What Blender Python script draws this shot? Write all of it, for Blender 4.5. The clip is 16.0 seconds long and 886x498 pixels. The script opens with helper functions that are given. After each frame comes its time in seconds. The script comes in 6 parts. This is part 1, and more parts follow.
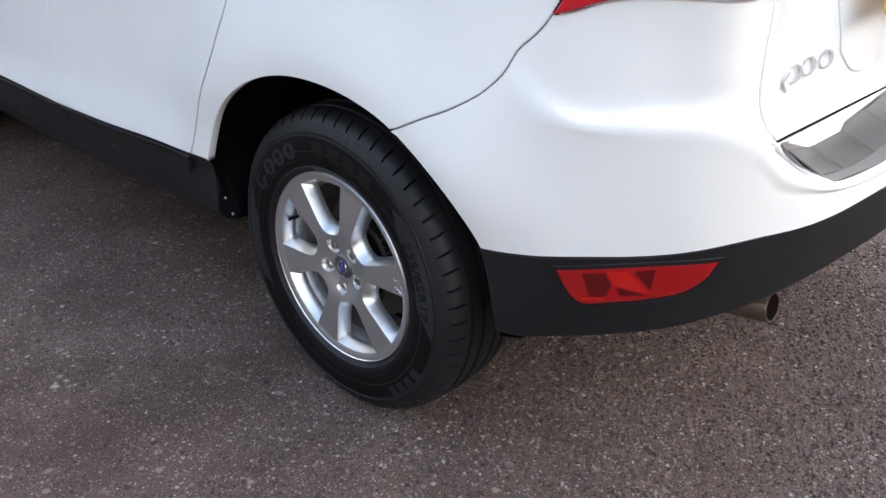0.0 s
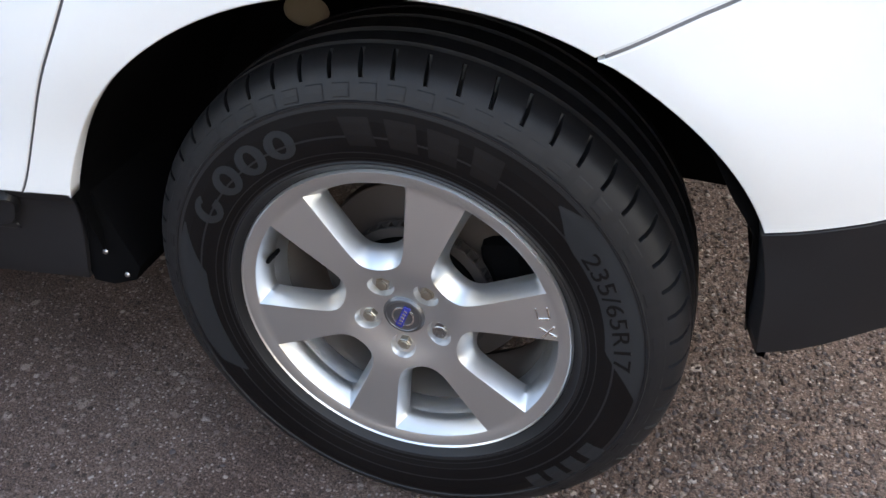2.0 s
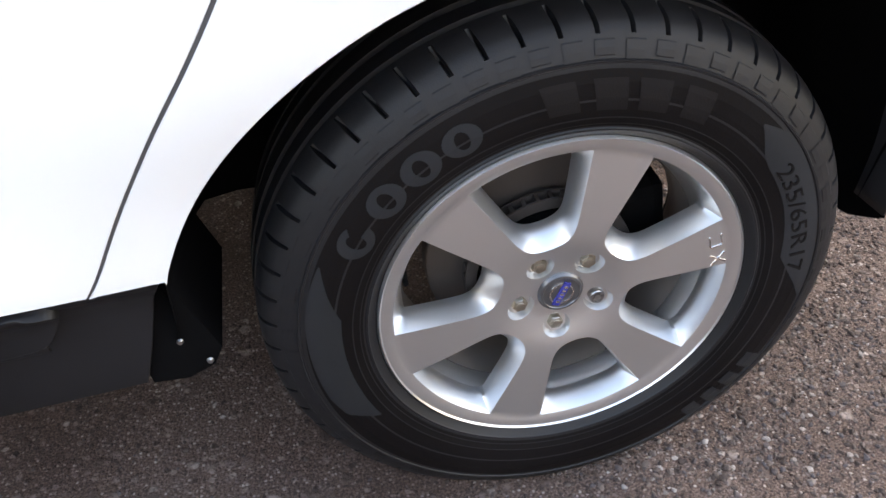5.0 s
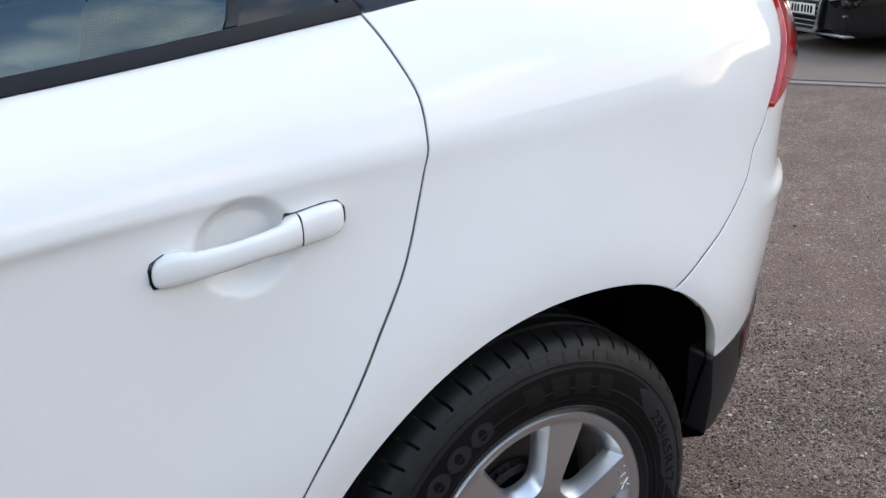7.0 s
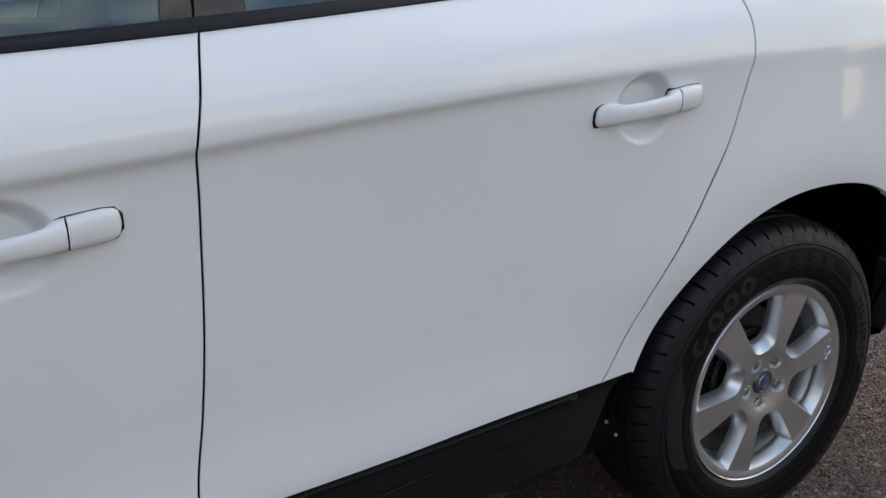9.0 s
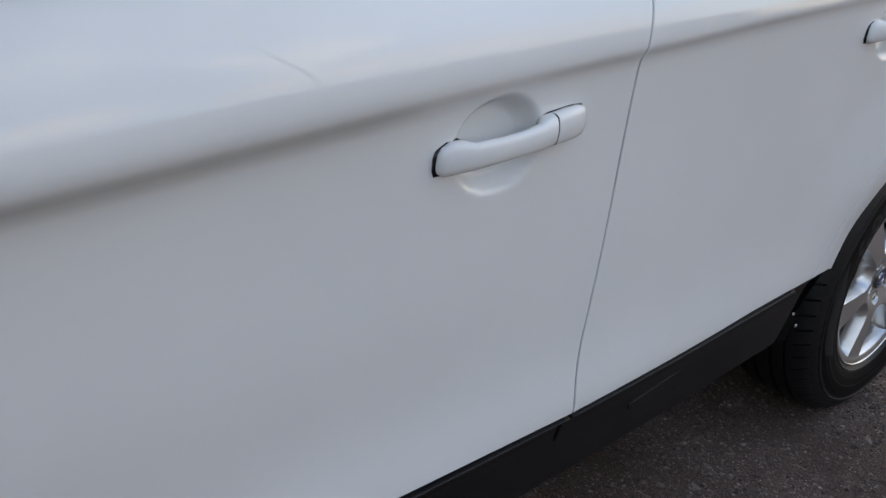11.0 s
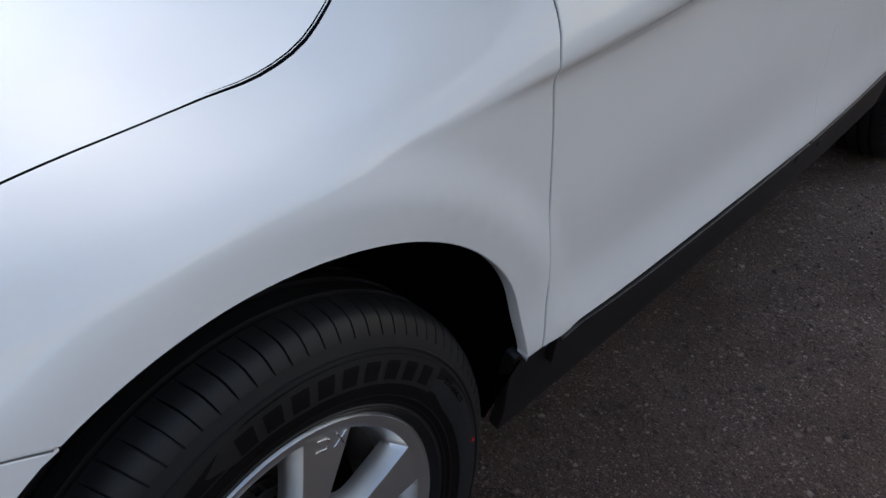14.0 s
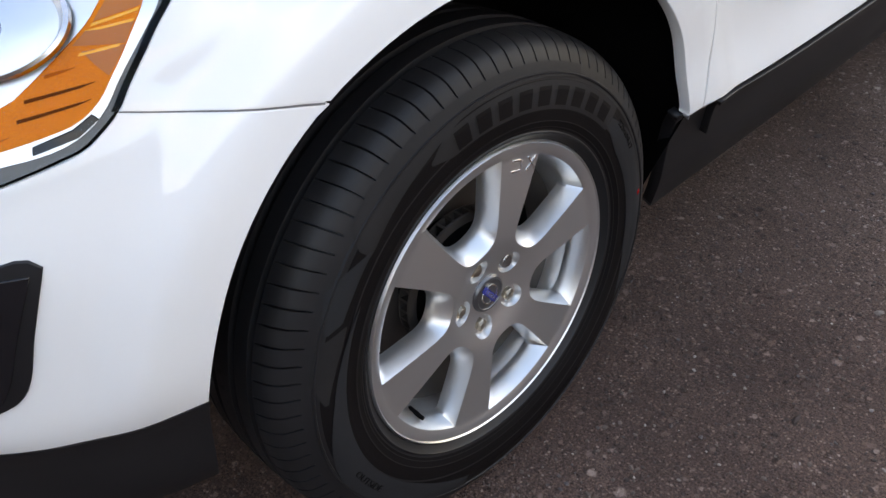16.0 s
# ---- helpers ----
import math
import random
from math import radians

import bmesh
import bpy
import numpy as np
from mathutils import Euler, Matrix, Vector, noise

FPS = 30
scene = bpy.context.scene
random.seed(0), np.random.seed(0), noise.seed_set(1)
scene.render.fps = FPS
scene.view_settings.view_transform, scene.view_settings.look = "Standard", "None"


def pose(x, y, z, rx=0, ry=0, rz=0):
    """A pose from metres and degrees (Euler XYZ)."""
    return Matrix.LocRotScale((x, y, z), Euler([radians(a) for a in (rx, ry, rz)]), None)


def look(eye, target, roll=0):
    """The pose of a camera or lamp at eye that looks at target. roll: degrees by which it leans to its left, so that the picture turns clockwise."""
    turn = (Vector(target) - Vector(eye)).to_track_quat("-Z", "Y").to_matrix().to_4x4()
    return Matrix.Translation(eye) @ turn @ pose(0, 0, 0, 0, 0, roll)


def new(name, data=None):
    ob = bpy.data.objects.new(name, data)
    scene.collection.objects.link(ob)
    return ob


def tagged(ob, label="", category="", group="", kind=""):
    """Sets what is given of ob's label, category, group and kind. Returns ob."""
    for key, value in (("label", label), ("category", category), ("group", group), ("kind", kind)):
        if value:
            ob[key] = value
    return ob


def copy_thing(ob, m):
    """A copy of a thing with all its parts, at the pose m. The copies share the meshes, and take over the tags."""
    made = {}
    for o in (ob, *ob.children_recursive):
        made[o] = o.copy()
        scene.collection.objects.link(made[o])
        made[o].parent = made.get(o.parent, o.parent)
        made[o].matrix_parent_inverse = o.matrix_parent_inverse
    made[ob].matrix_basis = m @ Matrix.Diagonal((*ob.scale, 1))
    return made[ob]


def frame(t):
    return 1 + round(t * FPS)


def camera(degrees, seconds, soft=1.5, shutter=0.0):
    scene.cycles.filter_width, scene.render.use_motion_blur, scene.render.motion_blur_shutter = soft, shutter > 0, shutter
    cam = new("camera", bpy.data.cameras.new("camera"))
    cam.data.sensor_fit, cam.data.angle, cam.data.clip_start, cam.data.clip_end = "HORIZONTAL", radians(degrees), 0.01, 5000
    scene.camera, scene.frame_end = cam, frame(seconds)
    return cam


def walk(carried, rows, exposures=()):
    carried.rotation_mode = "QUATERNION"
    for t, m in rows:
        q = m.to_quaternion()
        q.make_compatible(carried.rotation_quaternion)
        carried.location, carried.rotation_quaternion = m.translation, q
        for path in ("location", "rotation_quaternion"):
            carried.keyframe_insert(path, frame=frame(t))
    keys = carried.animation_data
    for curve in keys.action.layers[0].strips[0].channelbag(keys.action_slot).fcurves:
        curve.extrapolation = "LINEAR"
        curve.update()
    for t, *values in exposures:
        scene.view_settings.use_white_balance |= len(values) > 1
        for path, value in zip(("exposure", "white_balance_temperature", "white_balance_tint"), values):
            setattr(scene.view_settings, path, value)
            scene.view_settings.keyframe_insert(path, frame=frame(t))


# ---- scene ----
from mathutils.geometry import delaunay_2d_cdt

cam = camera(54.8, 16.0)
PATH = [
    (0, (1.373, -1.983, 1.345), (0.155, -0.707, 0.402), -0.0),
    (0.5, (1.121, -2.11, 1.293), (0.067, -0.671, 0.389), 0.6),
    (1, (0.82, -2.021, 1.248), (-0.076, -0.514, 0.285), -1.2),
    (1.5, (0.572, -1.85, 1.189), (-0.165, -0.332, 0.115), -3.2),
    (2, (0.351, -1.716, 1.109), (-0.186, -0.172, -0.044), -3.0),
    (2.5, (0.240, -1.569, 1.030), (-0.166, -0.041, -0.194), -2.8),
    (3, (0.193, -1.497, 0.991), (-0.122, 0.002, -0.295), -2.8),
    (3.5, (0.183, -1.472, 0.991), (-0.167, -0.025, -0.345), -4.9),
    (4, (0.105, -1.474, 1.013), (-0.199, -0.064, -0.372), -6.5),
    (4.2, (0.015, -1.500, 1.027), (-0.175, -0.057, -0.344), -4.8),
    (6.3, (-0.603, -1.799, 1.238), (0.155, -0.236, 0.247), -8.3),
    (6.5, (-0.658, -1.806, 1.269), (0.181, -0.24, 0.351), -7.1),
    (7, (-0.775, -1.856, 1.351), (0.227, -0.265, 0.669), -2.7),
    (7.5, (-0.912, -2.006, 1.348), (0.124, -0.372, 0.84), -1.8),
    (8, (-1.085, -2.09, 1.348), (-0.106, -0.427, 0.824), -0.9),
    (8.5, (-1.302, -2.06, 1.305), (-0.34, -0.404, 0.731), -0.0),
    (9, (-1.488, -2.027, 1.252), (-0.542, -0.381, 0.624), 0.1),
    (9.5, (-1.667, -1.906, 1.212), (-0.647, -0.32, 0.544), 0.5),
    (10, (-1.844, -1.802, 1.206), (-0.748, -0.296, 0.477), 2.1),
    (10.2, (-1.912, -1.778, 1.204), (-0.794, -0.296, 0.46), 2.8),
    (12.3, (-2.601, -1.414, 1.26), (-1.25, -0.228, 0.383), 4.1),
    (12.5, (-2.683, -1.406, 1.265), (-1.325, -0.238, 0.376), 3.9),
    (12.8, (-2.804, -1.38, 1.266), (-1.417, -0.259, 0.361), 4.2),
    (13, (-2.847, -1.374, 1.268), (-1.455, -0.277, 0.339), 4.3),
    (13.5, (-3.011, -1.448, 1.269), (-1.647, -0.347, 0.307), 3.0),
    (14, (-3.19, -1.521, 1.29), (-1.908, -0.389, 0.253), 0.3),
    (14.5, (-3.336, -1.548, 1.277), (-2.12, -0.404, 0.176), -0.7),
    (15, (-3.434, -1.577, 1.226), (-2.262, -0.409, 0.104), -3.1),
    (15.5, (-3.466, -1.591, 1.188), (-2.348, -0.4, 0.035), -4.4),
    (16, (-3.439, -1.574, 1.155), (-2.382, -0.369, -0.042), -4.9),
]
walk(cam, [(t, look(e, g, r)) for t, e, g, r in PATH], [(0, 2.38, 7300, 8), (1.5, 2.8, 7600, 8), (2.5, 3.0, 7800, 9), (3.3, 3.27, 8100, 11), (4.2, 3.58, 8150, 11), (5.2, 3.05, 8000, 10), (6.3, 2.88, 7900, 9), (7.5, 1.9, 7550, 8), (9, 1.64, 7750, 9), (10.2, 1.53, 7650, 9), (12.5, 1.62, 7500, 9), (13.5, 1.47, 7550, 9), (14.3, 1.44, 7500, 9), (15, 2.15, 7900, 10), (16, 2.62, 8350, 11)])


# ---- world and light ----
world = bpy.data.worlds.new("sky")
scene.world = world
world.use_nodes = True
wn = world.node_tree
sky = wn.nodes.new("ShaderNodeTexSky")
sky.sky_type = "NISHITA"
sky.sun_disc = False
sky.sun_elevation, sky.sun_rotation = radians(35), radians(58)
heaven = wn.nodes.new("ShaderNodeTexCoord")
cloud = wn.nodes.new("ShaderNodeTexNoise")
cloud.inputs["Scale"].default_value, cloud.inputs["Detail"].default_value, cloud.inputs["Roughness"].default_value = 3.6, 8.0, 0.55
flatten = wn.nodes.new("ShaderNodeMapping")
flatten.inputs["Scale"].default_value = (1.0, 1.0, 2.6)
wn.links.new(heaven.outputs["Generated"], flatten.inputs[0])
wn.links.new(flatten.outputs[0], cloud.inputs["Vector"])
parts = wn.nodes.new("ShaderNodeSeparateXYZ")
wn.links.new(heaven.outputs["Generated"], parts.inputs[0])
thin = wn.nodes.new("ShaderNodeMath")
thin.operation = "MULTIPLY_ADD"
thin.inputs[1].default_value = -0.22
wn.links.new(parts.outputs[2], thin.inputs[0])
wn.links.new(cloud.outputs[0], thin.inputs[2])
cover = wn.nodes.new("ShaderNodeValToRGB")
cover.color_ramp.elements[0].position, cover.color_ramp.elements[1].position = 0.385, 0.52
wn.links.new(thin.outputs[0], cover.inputs[0])
lit = wn.nodes.new("ShaderNodeValToRGB")
lit.color_ramp.elements[0].position, lit.color_ramp.elements[0].color = 0.06, (0.68, 0.54, 0.41, 1)
lit.color_ramp.elements[1].position, lit.color_ramp.elements[1].color = 0.50, (1.0, 0.97, 0.94, 1)
wn.links.new(parts.outputs[2], lit.inputs[0])
glow = wn.nodes.new("ShaderNodeMix")
glow.data_type, glow.blend_type = "RGBA", "MULTIPLY"
glow.inputs[0].default_value = 1.0
glow.inputs[7].default_value = (4.9, 4.9, 4.9, 1)
wn.links.new(lit.outputs[0], glow.inputs[6])
heap = wn.nodes.new("ShaderNodeMix")
heap.data_type = "RGBA"
wn.links.new(glow.outputs[2], heap.inputs[7])
wn.links.new(cover.outputs[0], heap.inputs[0])
wn.links.new(sky.outputs[0], heap.inputs[6])
wn.links.new(heap.outputs[2], wn.nodes["Background"].inputs[0])
wn.nodes["Background"].inputs[1].default_value = 0.15
sun_data = bpy.data.lights.new("sun", "SUN")
sun_data.energy, sun_data.angle, sun_data.color = 0.25, radians(100), (1.0, 0.93, 0.84)
sun = new("sun", sun_data)
sun.matrix_basis = look((10.5, 6.6, 8.7), (0, 0, 0))


# ---- materials ----
def material(name, base, rough=0.5, metal=0.0, **more):
    m = bpy.data.materials.new(name)
    m.use_nodes = True
    b = m.node_tree.nodes["Principled BSDF"]
    b.inputs["Base Color"].default_value = (*base, 1)
    b.inputs["Roughness"].default_value = rough
    b.inputs["Metallic"].default_value = metal
    for key, value in more.items():
        b.inputs[key.replace("_", " ")].default_value = value
    return m


def texture(m, kind, scale, **more):
    t = m.node_tree
    n = t.nodes.new(kind)
    co = t.nodes.get("coords")
    if not co:
        co = t.nodes.new("ShaderNodeTexCoord")
        co.name = "coords"
    t.links.new(co.outputs["Object"], n.inputs["Vector"])
    n.inputs["Scale"].default_value = scale
    for key, value in more.items():
        n.inputs[key].default_value = value
    return n


def ramp(m, source, stops):
    t = m.node_tree
    n = t.nodes.new("ShaderNodeValToRGB")
    while len(n.color_ramp.elements) < len(stops):
        n.color_ramp.elements.new(0.5)
    for e, (p, c) in zip(n.color_ramp.elements, stops):
        e.position, e.color = p, (*c, 1) if len(c) == 3 else c
    t.links.new(source, n.inputs[0])
    return n.outputs[0]


def mix(m, factor, a, b, blend="MIX"):
    t = m.node_tree
    n = t.nodes.new("ShaderNodeMix")
    n.data_type, n.blend_type = "RGBA", blend
    for source, socket in ((factor, n.inputs[0]), (a, n.inputs[6]), (b, n.inputs[7])):
        if isinstance(source, (float, int)):
            socket.default_value = source
        elif isinstance(source, tuple):
            socket.default_value = (*source, 1)
        else:
            t.links.new(source, socket)
    return n.outputs[2]


def bump(m, height, strength, distance, before=None):
    t = m.node_tree
    n = t.nodes.new("ShaderNodeBump")
    n.inputs["Strength"].default_value, n.inputs["Distance"].default_value = strength, distance
    t.links.new(height, n.inputs["Height"])
    if before:
        t.links.new(before, n.inputs["Normal"])
    t.links.new(n.outputs[0], t.nodes["Principled BSDF"].inputs["Normal"])
    return n.outputs[0]


def feed(m, source, socket):
    m.node_tree.links.new(source, m.node_tree.nodes["Principled BSDF"].inputs[socket])


def paint_material(name, base):
    m = material(name, base, 0.45, 0.0, Coat_Weight=1.0, Coat_Roughness=0.02, Coat_IOR=1.55, Specular_IOR_Level=0.08)
    dust = texture(m, "ShaderNodeTexNoise", 3.0, Detail=6.0)
    feed(m, ramp(m, dust.outputs[0], [(0.35, base), (0.75, tuple(0.95 * c for c in base))]), "Base Color")
    film = texture(m, "ShaderNodeTexNoise", 9.0, Detail=8.0, Roughness=0.7)
    feed(m, ramp(m, film.outputs[0], [(0.4, (0.012,) * 3), (0.8, (0.035,) * 3)]), "Coat Roughness")
    return m


def plastic_material(name, base, rough, grain=900.0, gleam=0.3):
    m = material(name, base, rough)
    fine = texture(m, "ShaderNodeTexNoise", grain, Detail=2.0)
    broad = texture(m, "ShaderNodeTexNoise", 6.0, Detail=5.0)
    feed(m, ramp(m, broad.outputs[0], [(0.3, base), (0.8, tuple(min(1.5 * c, c + 0.03) + 0.002 for c in base))]), "Base Color")
    bump(m, fine.outputs[0], 0.25, 0.0006)
    m.node_tree.nodes["Principled BSDF"].inputs["Specular IOR Level"].default_value = gleam
    return m


WHITE = paint_material("white_paint", (0.78, 0.79, 0.79))
BLACK_PAINT = paint_material("black_paint", (0.004, 0.004, 0.005))
BLACK_PAINT.node_tree.nodes["Principled BSDF"].inputs["Specular IOR Level"].default_value = 0.0
BLACK = plastic_material("black_plastic", (0.0085, 0.0085, 0.0098), 0.42, 900.0, 0.30)
GLOSS = material("gloss_black", (0.008, 0.008, 0.010), 0.06, 0.0, Specular_IOR_Level=0.35)
PILLAR = material("gloss_pillar", (0.008, 0.008, 0.011), 0.05, 0.0, Specular_IOR_Level=0.35, Coat_Weight=0.35, Coat_Roughness=0.02, Coat_IOR=1.45)
BELT_RUBBER = plastic_material("belt_rubber", (0.0065, 0.0065, 0.0085), 0.5, 900.0, 0.16)
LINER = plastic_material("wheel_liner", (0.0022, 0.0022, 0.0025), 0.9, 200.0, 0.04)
# Near-black that stands for shade in panel gaps and hidden cavities.
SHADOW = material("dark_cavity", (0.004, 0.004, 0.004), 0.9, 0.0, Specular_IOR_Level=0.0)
RUBBER = plastic_material("tyre_rubber", (0.0085, 0.0084, 0.0094), 0.5, 500.0, 0.28)
RUBBER_PALE = plastic_material("scuffed_rubber", (0.0130, 0.0138, 0.0155), 0.55, 700.0, 0.22)
ALLOY = plastic_material("silver_alloy", (0.64, 0.645, 0.645), 0.30, 1500.0)
ALLOY.node_tree.nodes["Principled BSDF"].inputs["Metallic"].default_value = 0.9
DUSTY = plastic_material("brake_dust", (0.075, 0.06, 0.054), 0.6, 300.0)
DUSTY.node_tree.nodes["Principled BSDF"].inputs["Metallic"].default_value = 0.4
CAP_GREY = material("cap_grey", (0.13, 0.13, 0.135), 0.3, 0.7)
BRIGHT = material("polished_alloy", (0.85, 0.85, 0.85), 0.2, 1.0)
# Brake dust and the shade behind the spokes, both put into the colour.
BARREL = plastic_material("dull_shaded_alloy", (0.20, 0.18, 0.165), 0.45, 400.0)
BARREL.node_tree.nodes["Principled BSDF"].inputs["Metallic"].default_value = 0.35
TREAD = plastic_material("tread_grey", (0.070, 0.064, 0.057), 0.5, 200.0)
TREAD_EDGE = plastic_material("tread_edge", (0.125, 0.115, 0.105), 0.45, 200.0)
# Two greys for the shade painted into narrow panel gaps.
SEAM_GREY = material("seam_grey", (0.13, 0.13, 0.135), 0.6)
SEAM_DARK = material("seam_dark", (0.06, 0.06, 0.062), 0.6)
PALE_BUFF = plastic_material("pale_buff", (0.36, 0.29, 0.20), 0.8, 300.0, 0.1)
STEEL = material("steel", (0.42, 0.41, 0.40), 0.35, 1.0)
PIPE_DARK = plastic_material("rusty_iron", (0.035, 0.030, 0.028), 0.55, 120.0)
PIPE = plastic_material("sooty_steel", (0.16, 0.12, 0.095), 0.4, 120.0)
PIPE.node_tree.nodes["Principled BSDF"].inputs["Metallic"].default_value = 0.8
BRASSY = material("bolt_zinc", (0.42, 0.39, 0.33), 0.4, 1.0)
BEZEL = material("grey_bezel", (0.085, 0.09, 0.095), 0.25)
BOWL = material("lamp_silver", (0.50, 0.50, 0.52), 0.22, 1.0)
LINER_CHROME = material("dull_chrome", (0.66, 0.66, 0.67), 0.28, 1.0)
BADGE = material("satin_chrome", (0.62, 0.62, 0.63), 0.32, 0.5)
CHROME = material("chrome", (0.75, 0.75, 0.76), 0.08, 1.0)
RED = material("red_lens", (0.42, 0.003, 0.006), 0.15, 0.0, Coat_Weight=0.5)
RED_TAIL = material("crimson_lens", (0.50, 0.004, 0.012), 0.12, 0.0, Coat_Weight=1.0)
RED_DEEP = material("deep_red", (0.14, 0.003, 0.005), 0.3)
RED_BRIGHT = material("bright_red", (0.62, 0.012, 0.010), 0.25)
# Pale and gold ambers hold the reflector's sheen and glints as colour.
AMBER_PALE = material("amber_sheen", (0.52, 0.17, 0.05), 0.3, Specular_IOR_Level=0.15)
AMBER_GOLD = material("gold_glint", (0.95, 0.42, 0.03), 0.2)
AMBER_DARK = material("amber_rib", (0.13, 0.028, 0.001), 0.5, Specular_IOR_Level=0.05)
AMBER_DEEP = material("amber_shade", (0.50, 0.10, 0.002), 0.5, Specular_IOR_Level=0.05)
AMBER = material("amber_lens", (0.80, 0.21, 0.002), 0.35, Specular_IOR_Level=0.15)
facets = texture(AMBER, "ShaderNodeTexVoronoi", 1100.0)
feed(AMBER, ramp(AMBER, facets.outputs["Distance"], [(0.1, (0.92, 0.27, 0.003)), (0.7, (0.72, 0.165, 0.001))]), "Base Color")
BLUE = material("blue_enamel", (0.03, 0.035, 0.22), 0.25)


def pane_material(name, tint, index=1.9):
    m = bpy.data.materials.new(name)
    m.use_nodes = True
    t = m.node_tree
    t.nodes.remove(t.nodes["Principled BSDF"])
    clear, gloss, blend, fresnel = (t.nodes.new(k) for k in ("ShaderNodeBsdfTransparent", "ShaderNodeBsdfGlossy", "ShaderNodeMixShader", "ShaderNodeFresnel"))
    clear.inputs[0].default_value = (*tint, 1)
    gloss.inputs["Roughness"].default_value = 0.01
    # Blue gloss puts the sky's blue into the reflections.
    gloss.inputs["Color"].default_value = (0.64, 0.87, 1.0, 1)
    fresnel.inputs[0].default_value = index
    t.links.new(fresnel.outputs[0], blend.inputs[0])
    t.links.new(clear.outputs[0], blend.inputs[1])
    t.links.new(gloss.outputs[0], blend.inputs[2])
    t.links.new(blend.outputs[0], t.nodes["Material Output"].inputs[0])
    return m


PANE = pane_material("window_pane", (0.50, 0.66, 0.74), 1.85)
PANE_LIGHT = pane_material("quarter_pane", (0.78, 0.90, 0.86), 1.5)
LENS = pane_material("clear_lens", (0.96, 0.97, 0.97), 1.13)
YELLOW = material("plate_yellow", (0.80, 0.42, 0.02), 0.35)
RUBBER_WORN = plastic_material("worn_rubber", (0.012, 0.0115, 0.012), 0.58, 600.0, 0.2)
RUBBER_FAINT = plastic_material("faint_rubber", (0.0075, 0.0064, 0.0064), 0.58, 600.0, 0.14)
RUBBER_DARK = plastic_material("dark_rubber", (0.0040, 0.0032, 0.0034), 0.55, 600.0, 0.10)
CLOTH = plastic_material("dark_cloth", (0.018, 0.018, 0.020), 0.85)
LINING = plastic_material("roof_lining", (0.30, 0.30, 0.29), 0.9)


def stones_layer(m, scale, density, radius):
    """Mask, height and tone of stones set in a surface."""
    t = m.node_tree
    v = texture(m, "ShaderNodeTexVoronoi", scale)
    warp = texture(m, "ShaderNodeTexNoise", scale * 1.4, Detail=2.0)
    shift = t.nodes.new("ShaderNodeVectorMath")
    shift.operation = "MULTIPLY_ADD"
    t.links.new(warp.outputs["Color"], shift.inputs[0])
    shift.inputs[1].default_value = (0.55 / scale,) * 3
    t.links.new(t.nodes["coords"].outputs["Object"], shift.inputs[2])
    t.links.new(shift.outputs[0], v.inputs["Vector"])
    split = t.nodes.new("ShaderNodeSeparateColor")
    t.links.new(v.outputs["Color"], split.inputs[0])
    body = ramp(m, v.outputs["Distance"], [(radius * 0.55, (1, 1, 1)), (radius, (0, 0, 0))])
    chosen = ramp(m, split.outputs[0], [(1 - density, (0, 0, 0)), (1 - density + 0.04, (1, 1, 1))])
    return mix(m, 1.0, body, chosen, "MULTIPLY"), split.outputs[1]


def ground_material():
    m = material("gravelly_asphalt", (0.1, 0.09, 0.085), 0.9)
    fine = texture(m, "ShaderNodeTexNoise", 260.0, Detail=5.0, Roughness=0.7)
    broad = texture(m, "ShaderNodeTexNoise", 1.1, Detail=6.0, Roughness=0.65)
    patch = texture(m, "ShaderNodeTexNoise", 5.0, Detail=4.0)
    soil = ramp(m, fine.outputs[0], [(0.36, (0.036, 0.021, 0.017)), (0.50, (0.118, 0.078, 0.063)), (0.68, (0.29, 0.215, 0.182))])
    small, tone1 = stones_layer(m, 170.0, 0.75, 0.55)
    mid, tone2 = stones_layer(m, 66.0, 0.42, 0.44)
    large, tone3 = stones_layer(m, 34.0, 0.22, 0.40)
    tones = [(0.0, (0.040, 0.025, 0.021)), (0.45, (0.145, 0.104, 0.088)), (0.84, (0.29, 0.228, 0.200)), (0.94, (0.40, 0.345, 0.31)), (1.0, (0.50, 0.45, 0.41))]
    colour = mix(m, small, soil, ramp(m, tone1, tones))
    colour = mix(m, mid, colour, ramp(m, tone2, tones))
    colour = mix(m, large, colour, ramp(m, tone3, tones))
    dirt = ramp(m, patch.outputs[0], [(0.36, (0.78, 0.75, 0.74)), (0.62, (1.0, 1.0, 1.0))])
    wide = ramp(m, broad.outputs[0], [(0.32, (0.68, 0.65, 0.64)), (0.68, (1, 1, 1))])
    t = m.node_tree
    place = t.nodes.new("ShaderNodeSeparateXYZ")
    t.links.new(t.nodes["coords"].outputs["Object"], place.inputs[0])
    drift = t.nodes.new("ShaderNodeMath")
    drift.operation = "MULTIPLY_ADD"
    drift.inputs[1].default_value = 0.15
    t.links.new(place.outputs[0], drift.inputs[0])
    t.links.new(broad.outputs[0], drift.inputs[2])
    # Puts dimmer light towards the nose into the ground's colour.
    nose_shade = ramp(m, drift.outputs[0], [(0.04, (0.56, 0.455, 0.43)), (0.24, (0.68, 0.60, 0.575)), (0.45, (1, 1, 1))])
    colour = mix(m, 1.0, colour, nose_shade, "MULTIPLY")
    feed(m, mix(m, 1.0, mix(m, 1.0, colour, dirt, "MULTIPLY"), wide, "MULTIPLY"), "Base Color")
    first = bump(m, small, 0.8, 0.0035)
    second = bump(m, mid, 0.75, 0.005, first)
    third = bump(m, large, 0.6, 0.006, second)
    bump(m, fine.outputs[0], 0.8, 0.004, third)
    return m


